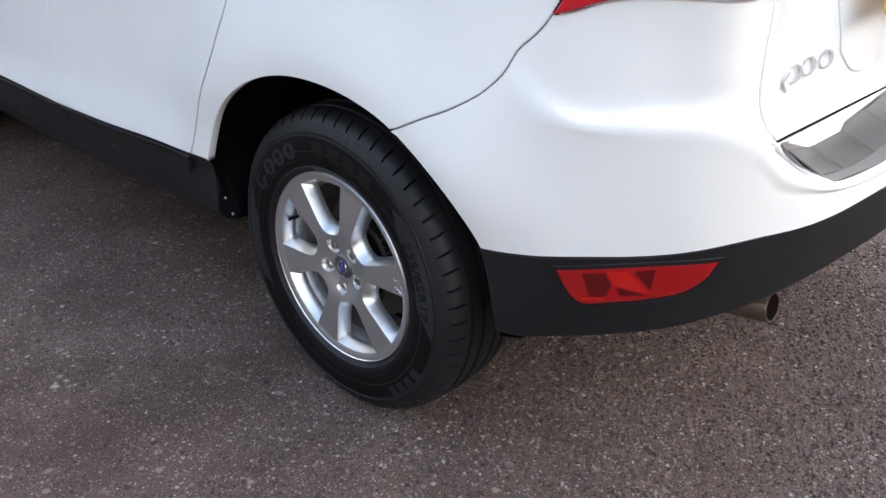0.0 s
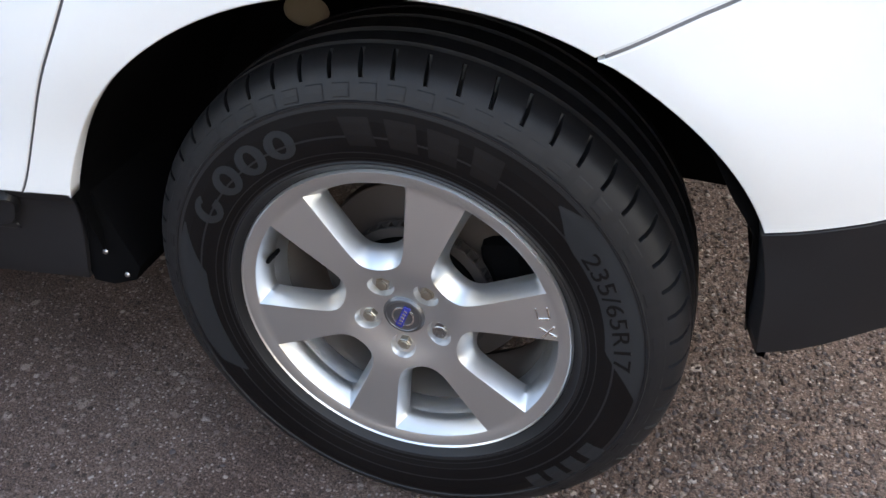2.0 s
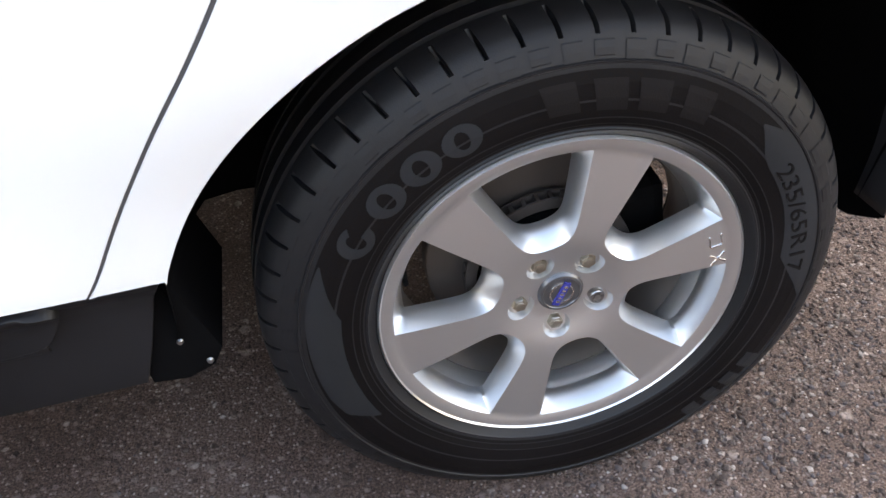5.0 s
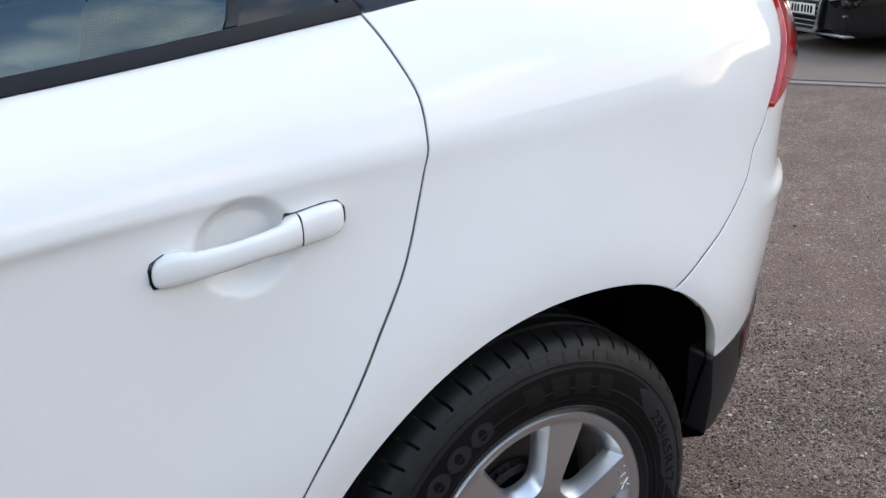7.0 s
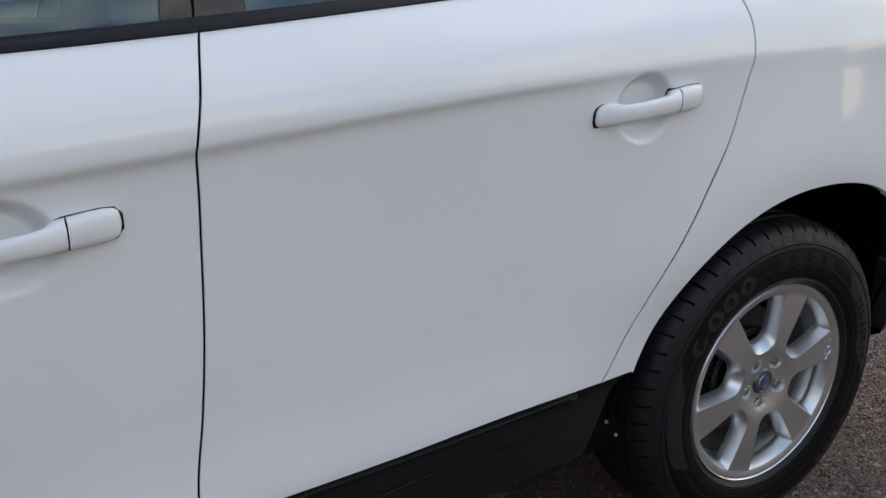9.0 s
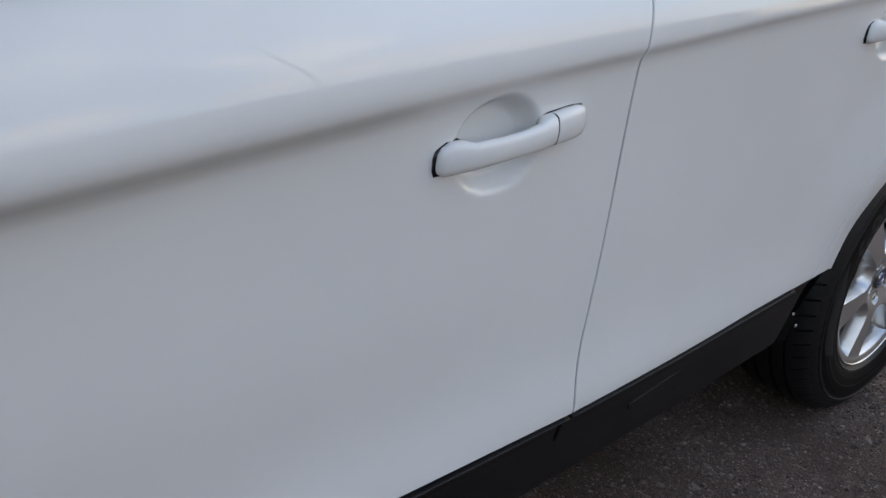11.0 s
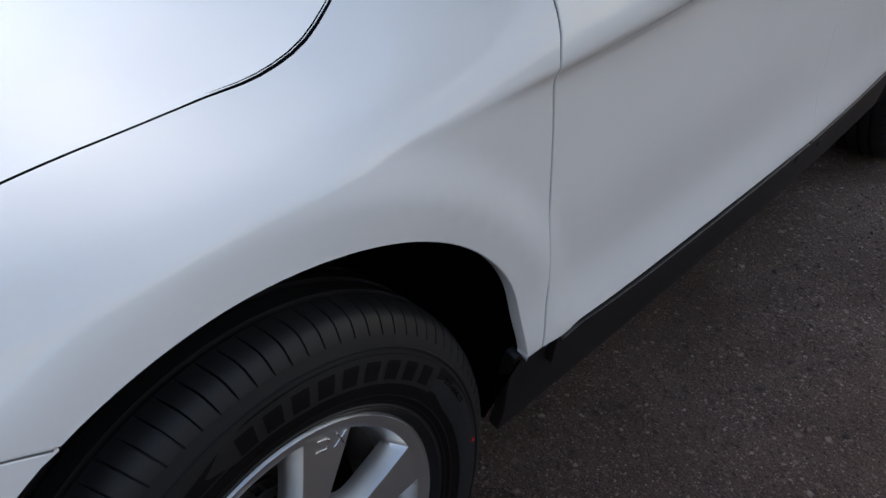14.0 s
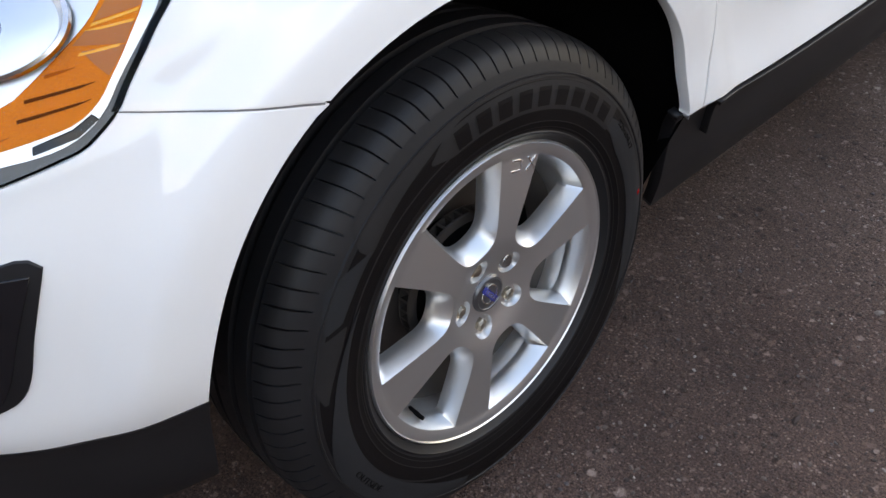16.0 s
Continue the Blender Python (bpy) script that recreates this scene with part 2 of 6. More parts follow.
def concrete_material(name, base):
    m = material(name, base, 0.85)
    a = texture(m, "ShaderNodeTexNoise", 2.0, Detail=8.0, Roughness=0.7)
    b = texture(m, "ShaderNodeTexNoise", 90.0, Detail=4.0)
    feed(m, mix(m, 0.5, ramp(m, a.outputs[0], [(0.3, tuple(0.7 * c for c in base)), (0.7, base)]), ramp(m, b.outputs[0], [(0.3, tuple(0.8 * c for c in base)), (0.7, tuple(1.1 * c for c in base))])), "Base Color")
    bump(m, b.outputs[0], 0.4, 0.003)
    return m


def stone_material():
    m = material("loose_stone", (0.2, 0.18, 0.17), 0.85)
    pick = m.node_tree.nodes.new("ShaderNodeNewGeometry")
    tone = ramp(m, pick.outputs["Random Per Island"], [(0.0, (0.036, 0.023, 0.0195)), (0.3, (0.068, 0.0475, 0.040)), (0.42, (0.080, 0.068, 0.073)), (0.6, (0.092, 0.067, 0.057)), (0.88, (0.134, 0.104, 0.090)), (0.96, (0.25, 0.215, 0.195)), (1.0, (0.34, 0.305, 0.28))])
    grain = texture(m, "ShaderNodeTexNoise", 700.0, Detail=3.0)
    feed(m, mix(m, 1.0, tone, ramp(m, grain.outputs[0], [(0.3, (0.72, 0.70, 0.69)), (0.65, (1, 1, 1))]), "MULTIPLY"), "Base Color")
    return m


RENDER_WALL = concrete_material("weathered_render", (0.26, 0.215, 0.18))
CONCRETE = concrete_material("concrete", (0.110, 0.088, 0.072))
KERB = concrete_material("edging", (0.16, 0.145, 0.135))
BRICK_DARK = concrete_material("painted_wall", (0.035, 0.035, 0.034))
SHUTTER = plastic_material("shutter_steel", (0.075, 0.08, 0.075), 0.45, 60.0)
POST_RED = plastic_material("dark_red_paint", (0.05, 0.014, 0.012), 0.5, 80.0)
LAMP_GREY = material("lamp_grey", (0.35, 0.37, 0.40), 0.2, 0.6)
# Warm low sun on the mast is put into its colour.
SUNLIT_STEEL = material("sunlit_steel", (0.80, 0.64, 0.40), 0.5)
DARK_GLASS = material("dark_glass", (0.02, 0.024, 0.026), 0.04, 0.0, Coat_Weight=1.0)
PLATE_WHITE = material("plate_white", (0.62, 0.62, 0.60), 0.4)
STONE = stone_material()
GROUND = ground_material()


# ---- builders ----
def part(name, bm, mat, parent=None, label=""):
    me = bpy.data.meshes.new(name)
    bm.to_mesh(me)
    bm.free()
    me.materials.append(mat)
    ob = new(name, me)
    ob.parent = parent
    return tagged(ob, label)


def smooth(ob, angle=35):
    for p in ob.data.polygons:
        p.use_smooth = True
    ob.data.set_sharp_from_angle(angle=radians(angle))
    return ob


def box(bm, lo, hi, bevel=0.0, turn=None):
    """A box with bevelled edges, added to bm."""
    lo, hi = Vector(lo), Vector(hi)
    made = bmesh.ops.create_cube(bm, size=1.0, matrix=Matrix.LocRotScale((lo + hi) / 2, None, hi - lo))
    if bevel:
        edges = {e for v in made["verts"] for e in v.link_edges}
        faces = bmesh.ops.bevel(bm, geom=list(edges), offset=bevel, segments=2, affect="EDGES", profile=0.5)
        verts = {v for f in faces["faces"] for v in f.verts} | {v for v in made["verts"] if v.is_valid}
    else:
        verts = made["verts"]
    if turn:
        bmesh.ops.transform(bm, matrix=turn, verts=list(verts))
    return bm


def lathe(profile, steps=96, closed=False):
    """Turns a profile of (radius, depth) about the y axis; depth counts along +y."""
    bm = bmesh.new()
    rings = []
    for k in range(steps):
        a = 2 * math.pi * k / steps
        rings.append([bm.verts.new((r * math.cos(a), d, r * math.sin(a))) for r, d in profile])
    n = len(profile)
    for k in range(steps):
        one, two = rings[k], rings[(k + 1) % steps]
        for i in range(n if closed else n - 1):
            bm.faces.new((one[i], two[i], two[(i + 1) % n], one[(i + 1) % n]))
    bmesh.ops.remove_doubles(bm, verts=[v for ring in rings for v in ring if abs(v.co.x) + abs(v.co.z) < 1e-5], dist=1e-4)
    return bm


# ---- the car's body as a lofted skin: s runs round the plan from nose to tail, v climbs from sill to roof ----
PLAN = [(-3.645, 0.0), (-3.625, -0.30), (-3.56, -0.55), (-3.47, -0.72), (-3.35, -0.84), (-3.2, -0.905), (-3.0, -0.938), (-2.774, -0.948),
        (-2.4, -0.955), (-2.0, -0.957), (-1.3, -0.957), (-0.6, -0.955), (-0.1, -0.952), (0.2, -0.945), (0.43, -0.918), (0.60, -0.855),
        (0.765, -0.725), (0.875, -0.56), (0.945, -0.30), (0.965, 0.0)]
SECTIONS = [-4.3, -3.75, -3.45, -3.2, -2.95, -2.774, -2.5, -2.3, -1.3, -0.6, 0.0, 0.4, 0.62, 0.74, 0.85, 0.92, 0.98, 1.05, 1.5]
HEIGHT = [
    [0.24, 0.33, 0.44, 0.50, 0.58, 0.68, 0.76, 0.80, 0.84, 0.88, 0.91, 0.94, 0.96, 0.98, 1.00],
    [0.24, 0.33, 0.44, 0.50, 0.58, 0.68, 0.76, 0.80, 0.84, 0.88, 0.91, 0.94, 0.96, 0.98, 1.00],
    [0.24, 0.33, 0.44, 0.50, 0.58, 0.68, 0.76, 0.80, 0.84, 0.89, 0.925, 0.94, 0.96, 0.98, 1.00],
    [0.24, 0.33, 0.44, 0.50, 0.58, 0.68, 0.77, 0.82, 0.86, 0.905, 0.942, 0.96, 0.98, 1.00, 1.02],
    [0.24, 0.33, 0.44, 0.50, 0.59, 0.69, 0.80, 0.86, 0.89, 0.925, 0.958, 0.975, 1.00, 1.02, 1.04],
    [0.24, 0.33, 0.44, 0.50, 0.59, 0.69, 0.81, 0.88, 0.91, 0.94, 0.970, 0.985, 1.01, 1.03, 1.05],
    [0.24, 0.33, 0.44, 0.50, 0.59, 0.70, 0.83, 0.905, 0.935, 0.985, 1.06, 1.09, 1.13, 1.16, 1.18],
    [0.24, 0.33, 0.452, 0.484, 0.58, 0.71, 0.84, 0.92, 0.955, 1.01, 1.092, 1.13, 1.20, 1.30, 1.36],
    [0.24, 0.33, 0.455, 0.49, 0.60, 0.74, 0.90, 1.00, 1.035, 1.09, 1.166, 1.20, 1.38, 1.58, 1.65],
    [0.24, 0.33, 0.475, 0.515, 0.63, 0.77, 0.94, 1.055, 1.09, 1.15, 1.228, 1.27, 1.42, 1.60, 1.66],
    [0.24, 0.34, 0.46, 0.56, 0.66, 0.80, 0.95, 1.06, 1.115, 1.195, 1.293, 1.33, 1.45, 1.60, 1.66],
    [0.24, 0.34, 0.46, 0.57, 0.66, 0.79, 0.92, 1.04, 1.11, 1.20, 1.31, 1.36, 1.47, 1.59, 1.64],
    [0.24, 0.34, 0.46, 0.58, 0.68, 0.825, 0.862, 0.900, 1.00, 1.15, 1.27, 1.36, 1.46, 1.57, 1.62],
    [0.24, 0.34, 0.465, 0.59, 0.68, 0.815, 0.866, 0.905, 0.985, 1.13, 1.25, 1.345, 1.45, 1.565, 1.62],
    [0.24, 0.34, 0.47, 0.60, 0.68, 0.80, 0.860, 0.903, 0.97, 1.11, 1.23, 1.33, 1.44, 1.56, 1.62],
    [0.24, 0.34, 0.47, 0.605, 0.675, 0.775, 0.834, 0.888, 0.96, 1.105, 1.225, 1.325, 1.44, 1.56, 1.62],
    [0.24, 0.34, 0.47, 0.61, 0.665, 0.730, 0.780, 0.832, 0.95, 1.10, 1.22, 1.32, 1.44, 1.56, 1.62],
    [0.24, 0.34, 0.47, 0.61, 0.660, 0.712, 0.742, 0.785, 0.95, 1.10, 1.22, 1.32, 1.44, 1.56, 1.62],
    [0.24, 0.34, 0.48, 0.62, 0.665, 0.712, 0.742, 0.787, 0.92, 1.06, 1.18, 1.30, 1.44, 1.56, 1.62]]
INSET = [
    [0.10, 0.05, 0.02, 0.00, 0.00, 0.00, 0.02, 0.05, 0.09, 0.15, 0.22, 0.30, 0.40, 0.50, 0.60],
    [0.10, 0.05, 0.02, 0.00, 0.00, 0.00, 0.02, 0.05, 0.09, 0.15, 0.22, 0.30, 0.40, 0.50, 0.60],
    [0.10, 0.05, 0.02, 0.00, 0.00, 0.005, 0.025, 0.045, 0.075, 0.12, 0.20, 0.28, 0.38, 0.48, 0.58],
    [0.10, 0.05, 0.02, 0.005, 0.00, 0.005, 0.024, 0.042, 0.057, 0.08, 0.115, 0.20, 0.30, 0.40, 0.50],
    [0.10, 0.05, 0.02, 0.008, 0.002, 0.00, 0.012, 0.024, 0.034, 0.06, 0.12, 0.20, 0.30, 0.40, 0.50],
    [0.10, 0.05, 0.02, 0.01, 0.006, 0.004, 0.010, 0.018, 0.028, 0.062, 0.14, 0.20, 0.30, 0.40, 0.50],
    [0.09, 0.06, 0.03, 0.020, 0.016, 0.010, 0.004, 0.003, 0.006, 0.039, 0.118, 0.17, 0.27, 0.37, 0.47],
    [0.09, 0.055, 0.028, 0.0095, 0.014, 0.006, 0.003, -0.001, -0.017, 0.004, 0.064, 0.10, 0.16, 0.26, 0.34],
    [0.09, 0.048, 0.0225, 0.0005, 0.0150, 0.0175, 0.0175, 0.0135, 0.003, 0.018, 0.068, 0.10, 0.17, 0.28, 0.36],
    [0.09, 0.056, 0.036, 0.0135, 0.0195, 0.0195, 0.016, 0.011, 0.006, 0.030, 0.092, 0.13, 0.19, 0.29, 0.36],
    [0.09, 0.055, 0.030, 0.020, 0.014, 0.012, 0.012, 0.012, 0.016, 0.042, 0.105, 0.14, 0.20, 0.29, 0.36],
    [0.09, 0.055, 0.034, 0.026, 0.016, 0.010, 0.010, 0.013, 0.018, 0.038, 0.097, 0.14, 0.20, 0.29, 0.36],
    [0.09, 0.055, 0.034, 0.020, 0.008, -0.010, -0.015, -0.004, -0.004, -0.002, 0.045, 0.10, 0.18, 0.28, 0.36],
    [0.09, 0.05, 0.025, 0.012, -0.001, -0.020, -0.025, -0.010, -0.012, -0.018, 0.028, 0.088, 0.19, 0.29, 0.37],
    [0.09, 0.045, 0.016, 0.003, -0.010, -0.025, -0.030, -0.010, -0.016, -0.024, 0.014, 0.080, 0.17, 0.30, 0.38],
    [0.09, 0.045, 0.014, 0.002, -0.006, -0.018, -0.020, 0.024, 0.026, 0.030, 0.075, 0.15, 0.22, 0.32, 0.40],
    [0.09, 0.045, 0.012, 0.002, -0.002, -0.006, -0.006, 0.066, 0.076, 0.09, 0.125, 0.18, 0.25, 0.34, 0.42],
    [0.09, 0.045, 0.012, 0.002, 0.000, 0.000, 0.004, 0.100, 0.115, 0.135, 0.165, 0.22, 0.28, 0.36, 0.44],
    [0.09, 0.045, 0.012, 0.002, 0.000, 0.000, 0.006, 0.130, 0.15, 0.17, 0.21, 0.26, 0.34, 0.43, 0.50]]
WHEEL_X = (-2.774, 0.0)
AXLE_Z = 0.366
HANDLES = [(-1.472, 0.935, 0.078, 0.064), (-0.468, 1.026, 0.068, 0.062)]


def bend(keys, rows, q):
    """Smooth curve through rows at keys, taken at q."""
    keys, rows, q = np.asarray(keys, float), np.asarray(rows, float), np.asarray(q, float)
    slope = np.gradient(rows, keys, axis=0)
    i = np.clip(np.searchsorted(keys, q) - 1, 0, len(keys) - 2)
    h = keys[i + 1] - keys[i]
    u = np.clip((q - keys[i]) / h, 0, 1)
    shape = (-1,) + (1,) * (rows.ndim - 1)
    h, u = h.reshape(shape), u.reshape(shape)
    return ((2 * u**3 - 3 * u**2 + 1) * rows[i] + (u**3 - 2 * u**2 + u) * h * slope[i]
            + (3 * u**2 - 2 * u**3) * rows[i + 1] + (u**3 - u**2) * h * slope[i + 1])


def plan_table():
    rows = np.array(PLAN)
    step = np.hypot(*np.diff(rows, axis=0).T)
    key = np.concatenate([[0], np.cumsum(step)])
    fine = np.linspace(0, key[-1], 3000)
    xy = bend(key, rows, fine)
    s = np.concatenate([[0], np.cumsum(np.hypot(*np.diff(xy, axis=0).T))])
    s += -1.3 - s[np.argmin(abs(xy[:, 0] + 1.3))]
    return s, xy


PLAN_S, PLAN_XY = plan_table()


def ease(a, b, x):
    u = np.clip((x - a) / (b - a), 0, 1)
    return u * u * (3 - 2 * u)


def column(table, s, v):
    rows = bend(SECTIONS, table, s)
    n = rows.shape[1]
    i = np.clip(v.astype(int), 0, n - 2)
    u = v - i
    k = np.arange(len(s))
    p0, p1, p2, p3 = (rows[k, np.clip(i + d, 0, n - 1)] for d in (-1, 0, 1, 2))
    m1, m2 = (p2 - p0) / 2, (p3 - p1) / 2
    return (2 * u**3 - 3 * u**2 + 1) * p1 + (u**3 - 2 * u**2 + u) * m1 + (3 * u**2 - 2 * u**3) * p2 + (u**3 - u**2) * m2


def skin(s, v, lift=0.0):
    """Places on the skin, lift metres outside it."""
    s, v = np.atleast_1d(np.asarray(s, float)), np.atleast_1d(np.asarray(v, float))
    s = np.clip(s, PLAN_S[0] + 0.011, PLAN_S[-1] - 0.011)
    x, y = np.interp(s, PLAN_S, PLAN_XY[:, 0]), np.interp(s, PLAN_S, PLAN_XY[:, 1])
    tx = np.interp(s + 0.01, PLAN_S, PLAN_XY[:, 0]) - np.interp(s - 0.01, PLAN_S, PLAN_XY[:, 0])
    ty = np.interp(s + 0.01, PLAN_S, PLAN_XY[:, 1]) - np.interp(s - 0.01, PLAN_S, PLAN_XY[:, 1])
    length = np.hypot(tx, ty)
    nx, ny = ty / length, -tx / length
    z, inset = column(HEIGHT, s, v), column(INSET, s, v)
    for wx in WHEEL_X:
        r = np.hypot(s - wx, z - AXLE_Z)
        if wx == 0.0:
            inset = inset - 0.024 * ease(0.74, 0.48, r) * ease(0.52, 0.76, z) + 0.09 * np.clip(0.517 - r, 0, 0.06) * ease(0.50, 0.62, z)
        else:
            inset = inset - (0.012 * ease(0.585, 0.515, r) - 0.07 * np.clip(0.515 - r, 0, 0.08)) * ease(0.40, 0.55, z)
    for hx, hz, a, b in HANDLES:
        d = np.hypot((s - hx) / a, (z - hz) / b)
        inset = inset + 0.024 * ease(1.0, 0.62, d)
    inset = inset - lift
    return np.stack([x - nx * inset, y - ny * inset, z], axis=1)


def facing(s, v):
    e = 0.004
    s = np.clip(s, PLAN_S[0] + 0.02, PLAN_S[-1] - 0.02)
    v = np.clip(v, 0.04, 13.95)
    a = skin(s + e, v) - skin(s - e, v)
    b = skin(s, v + e * 8) - skin(s, v - e * 8)
    n = np.cross(a, b)
    return n / np.linalg.norm(n, axis=1)[:, None]


def climb(s, z):
    """The v at which the skin over s has the height z."""
    grid = np.linspace(0, 13.99, 400)
    h = column(HEIGHT, np.full(400, s), grid)
    return float(np.interp(z, np.maximum.accumulate(h), grid))


WIDE = 0.085


def curve(points, step=0.012):
    """A smooth run of (s, v) through a few places given by plan run and height."""
    p = np.array([(s, climb(s, z)) for s, z in points])
    if len(p) == 2:
        n = max(2, int(np.hypot(p[1, 0] - p[0, 0], (p[1, 1] - p[0, 1]) * WIDE) / step))
        return [tuple(p[0] + (p[1] - p[0]) * k / n) for k in range(n + 1)]
    q = p * (1, WIDE)
    key = np.concatenate([[0], np.cumsum(np.hypot(*np.diff(q, axis=0).T))])
    return [tuple(r) for r in bend(key, p, np.linspace(0, key[-1], max(3, int(key[-1] / step))))]


ARCH_R = {0.0: ([14, 26, 40, 59, 90, 120, 145, 166], [0.486, 0.487, 0.488, 0.483, 0.463, 0.461, 0.468, 0.474]),
          -2.774: ([8, 24, 36, 50, 66, 90, 119, 139, 153, 168], [0.441, 0.446, 0.462, 0.468, 0.468, 0.464, 0.470, 0.467, 0.456, 0.447])}


def arch(wx, a, b):
    """The wheel opening's lip from angle a to b, in degrees from the tail end over the top."""
    g = np.linspace(a, b, 61)
    r = bend(*ARCH_R[wx], g)
    s, z = wx + r * np.cos(np.radians(g)), AXLE_Z + r * np.sin(np.radians(g))
    return [(p, climb(p, q)) for p, q in zip(s, z)]


def inside(poly, pts):
    x, y = pts[:, 0], pts[:, 1]
    hit = np.zeros(len(pts), bool)
    a, b = poly, np.roll(poly, -1, axis=0)
    for (x1, y1), (x2, y2) in zip(a, b):
        if y1 != y2:
            cross = (y1 > y) != (y2 > y)
            hit ^= cross & (x < (x2 - x1) * (y - y1) / (y2 - y1) + x1)
    return hit


def far_from(poly, pts):
    best = np.full(len(pts), 9.0)
    for p, q in zip(poly, np.roll(poly, -1, axis=0)):
        d = q - p
        u = np.clip(((pts - p) @ d) / max(d @ d, 1e-12), 0, 1)
        best = np.minimum(best, np.hypot(*(pts - p - u[:, None] * d).T))
    return best


def tidy(runs):
    """Joins runs of (s, v) into one closed loop without doubles."""
    out = []
    for run in runs:
        for p in run:
            q = np.array(p) * (1, WIDE)
            if not out or np.hypot(*(q - out[-1])) > 0.003:
                out.append(q)
    while np.hypot(*(out[0] - out[-1])) < 0.003:
        out.pop()
    return np.array(out)


def shrink(poly, gap):
    e = np.roll(poly, -1, axis=0) - poly
    n = np.stack([-e[:, 1], e[:, 0]], axis=1) / np.hypot(*e.T)[:, None]
    area = np.sum(poly[:, 0] * np.roll(poly[:, 1], -1) - np.roll(poly[:, 0], -1) * poly[:, 1])
    if area < 0:
        n = -n
    m = n + np.roll(n, 1, axis=0)
    m /= np.maximum(np.hypot(*m.T), 0.5)[:, None]
    return poly + m * gap


def panel(name, runs, mat, parent, label="", gap=0.0028, lift=0.0, fold=0.020, step=0.02, fine=(), crown=0.0):
    """A sheet of the skin inside a loop of runs, with its edge folded inwards. crown: how far its edge drops before the fold."""
    poly = shrink(tidy(runs), gap)
    lo, hi = poly.min(axis=0), poly.max(axis=0)
    gs, gw = np.meshgrid(np.arange(lo[0], hi[0], step), np.arange(lo[1], hi[1], step))
    pts = np.stack([gs.ravel() + (np.arange(gs.size) // gs.shape[1] % 2) * step / 2, gw.ravel()], axis=1)
    for cx, cz, reach, small in fine:
        cw = climb(cx, cz) * WIDE
        fs, fw = np.meshgrid(np.arange(-reach, reach, small), np.arange(-reach, reach, small))
        dense = np.stack([cx + fs.ravel(), cw + fw.ravel()], axis=1)
        keep = (abs(pts[:, 0] - cx) > reach + small) | (abs(pts[:, 1] - cw) > reach + small)
        pts = np.concatenate([pts[keep], dense])
    pts = pts[inside(poly, pts)]
    if len(pts):
        pts = pts[far_from(poly, pts) > 0.006]
    count = len(poly)
    every = [Vector(p) for p in np.concatenate([poly, pts])]
    verts, _, tris, origin, _, _ = delaunay_2d_cdt(every, [], [list(range(count))], 1, 1e-6)
    uv = np.array([(v.x, v.y / WIDE) for v in verts])
    spot = {o: i for i, group in enumerate(origin) for o in group}
    ring = [spot[k] for k in range(count)]
    out = skin(uv[:, 0], uv[:, 1], lift)
    nor = facing(uv[:, 0], uv[:, 1])
    edge = shrink(poly, -0.0012)
    edge_at, edge_nor = skin(edge[:, 0], edge[:, 1] / WIDE, lift - 0.0018), nor[ring]
    coords = np.concatenate([out, edge_at, edge_at - edge_nor * fold])
    base, faces = len(out), []
    flip = np.dot(np.cross(out[tris[0][1]] - out[tris[0][0]], out[tris[0][2]] - out[tris[0][0]]), nor[tris[0][0]]) < 0
    for f in tris:
        faces.append(tuple(reversed(f)) if flip else tuple(f))
    turn = np.sum(poly[:, 0] * np.roll(poly[:, 1], -1) - np.roll(poly[:, 0], -1) * poly[:, 1]) > 0
    for k in range(count):
        j = (k + 1) % count
        for a, b, c, d in ((ring[k], ring[j], base + j, base + k), (base + k, base + j, base + count + j, base + count + k)):
            faces.append((a, d, c, b) if turn else (a, b, c, d))
    me = bpy.data.meshes.new(name)
    me.from_pydata([tuple(c) for c in coords], [], faces)
    me.materials.append(mat)
    for p in me.polygons:
        p.use_smooth = True
    me.update()
    normals = [tuple(n) for n in nor] + [tuple(v.normal) for v in me.vertices[base:]]
    me.normals_split_custom_set_from_vertices(normals)
    ob = new(name, me)
    ob.parent = parent
    return tagged(ob, label)


def mirrored(ob):
    """The same part on the car's far side."""
    other = ob.copy()
    scene.collection.objects.link(other)
    other.scale = (1, -1, 1)
    for child in ob.children:
        twin = child.copy()
        scene.collection.objects.link(twin)
        twin.parent = other
    return other


# ---- ground ----
bm = bmesh.new()
bmesh.ops.create_grid(bm, x_segments=8, y_segments=8, size=400)
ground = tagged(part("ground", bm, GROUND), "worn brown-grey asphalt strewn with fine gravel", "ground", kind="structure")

# ---- the white car ----
car = tagged(new("suv_car"), "white SUV car with black plastic cladding, parked on gravelly asphalt", "car")

A_GAP = [(-2.324, 1.090), (-2.328, 1.06), (-2.332, 1.02), (-2.341, 0.98), (-2.347, 0.962), (-2.346, 0.930), (-2.335, 0.868), (-2.324, 0.745), (-2.316, 0.60), (-2.316, 0.490)]
B_GAP = [(-1.196, 1.172), (-1.213, 1.1), (-1.226, 1.04), (-1.228, 0.95), (-1.235, 0.80), (-1.25, 0.65), (-1.268, 0.54), (-1.272, 0.488)]
C_GAP = [(-0.25, 1.266), (-0.227, 1.214), (-0.213, 1.168), (-0.212, 1.12), (-0.230, 1.04), (-0.262, 0.95), (-0.316, 0.856), (-0.366, 0.775), (-0.418, 0.70), (-0.473, 0.61), (-0.526, 0.520)]
BELT_F = [(-2.324, 1.090), (-2.2, 1.10), (-1.43, 1.156), (-1.196, 1.172)]
BELT_R = [(-1.196, 1.172), (-0.82, 1.205), (-0.55, 1.231), (-0.25, 1.266)]
BELT_Q = [(-0.25, 1.266), (-0.03, 1.293), (0.19, 1.323)]
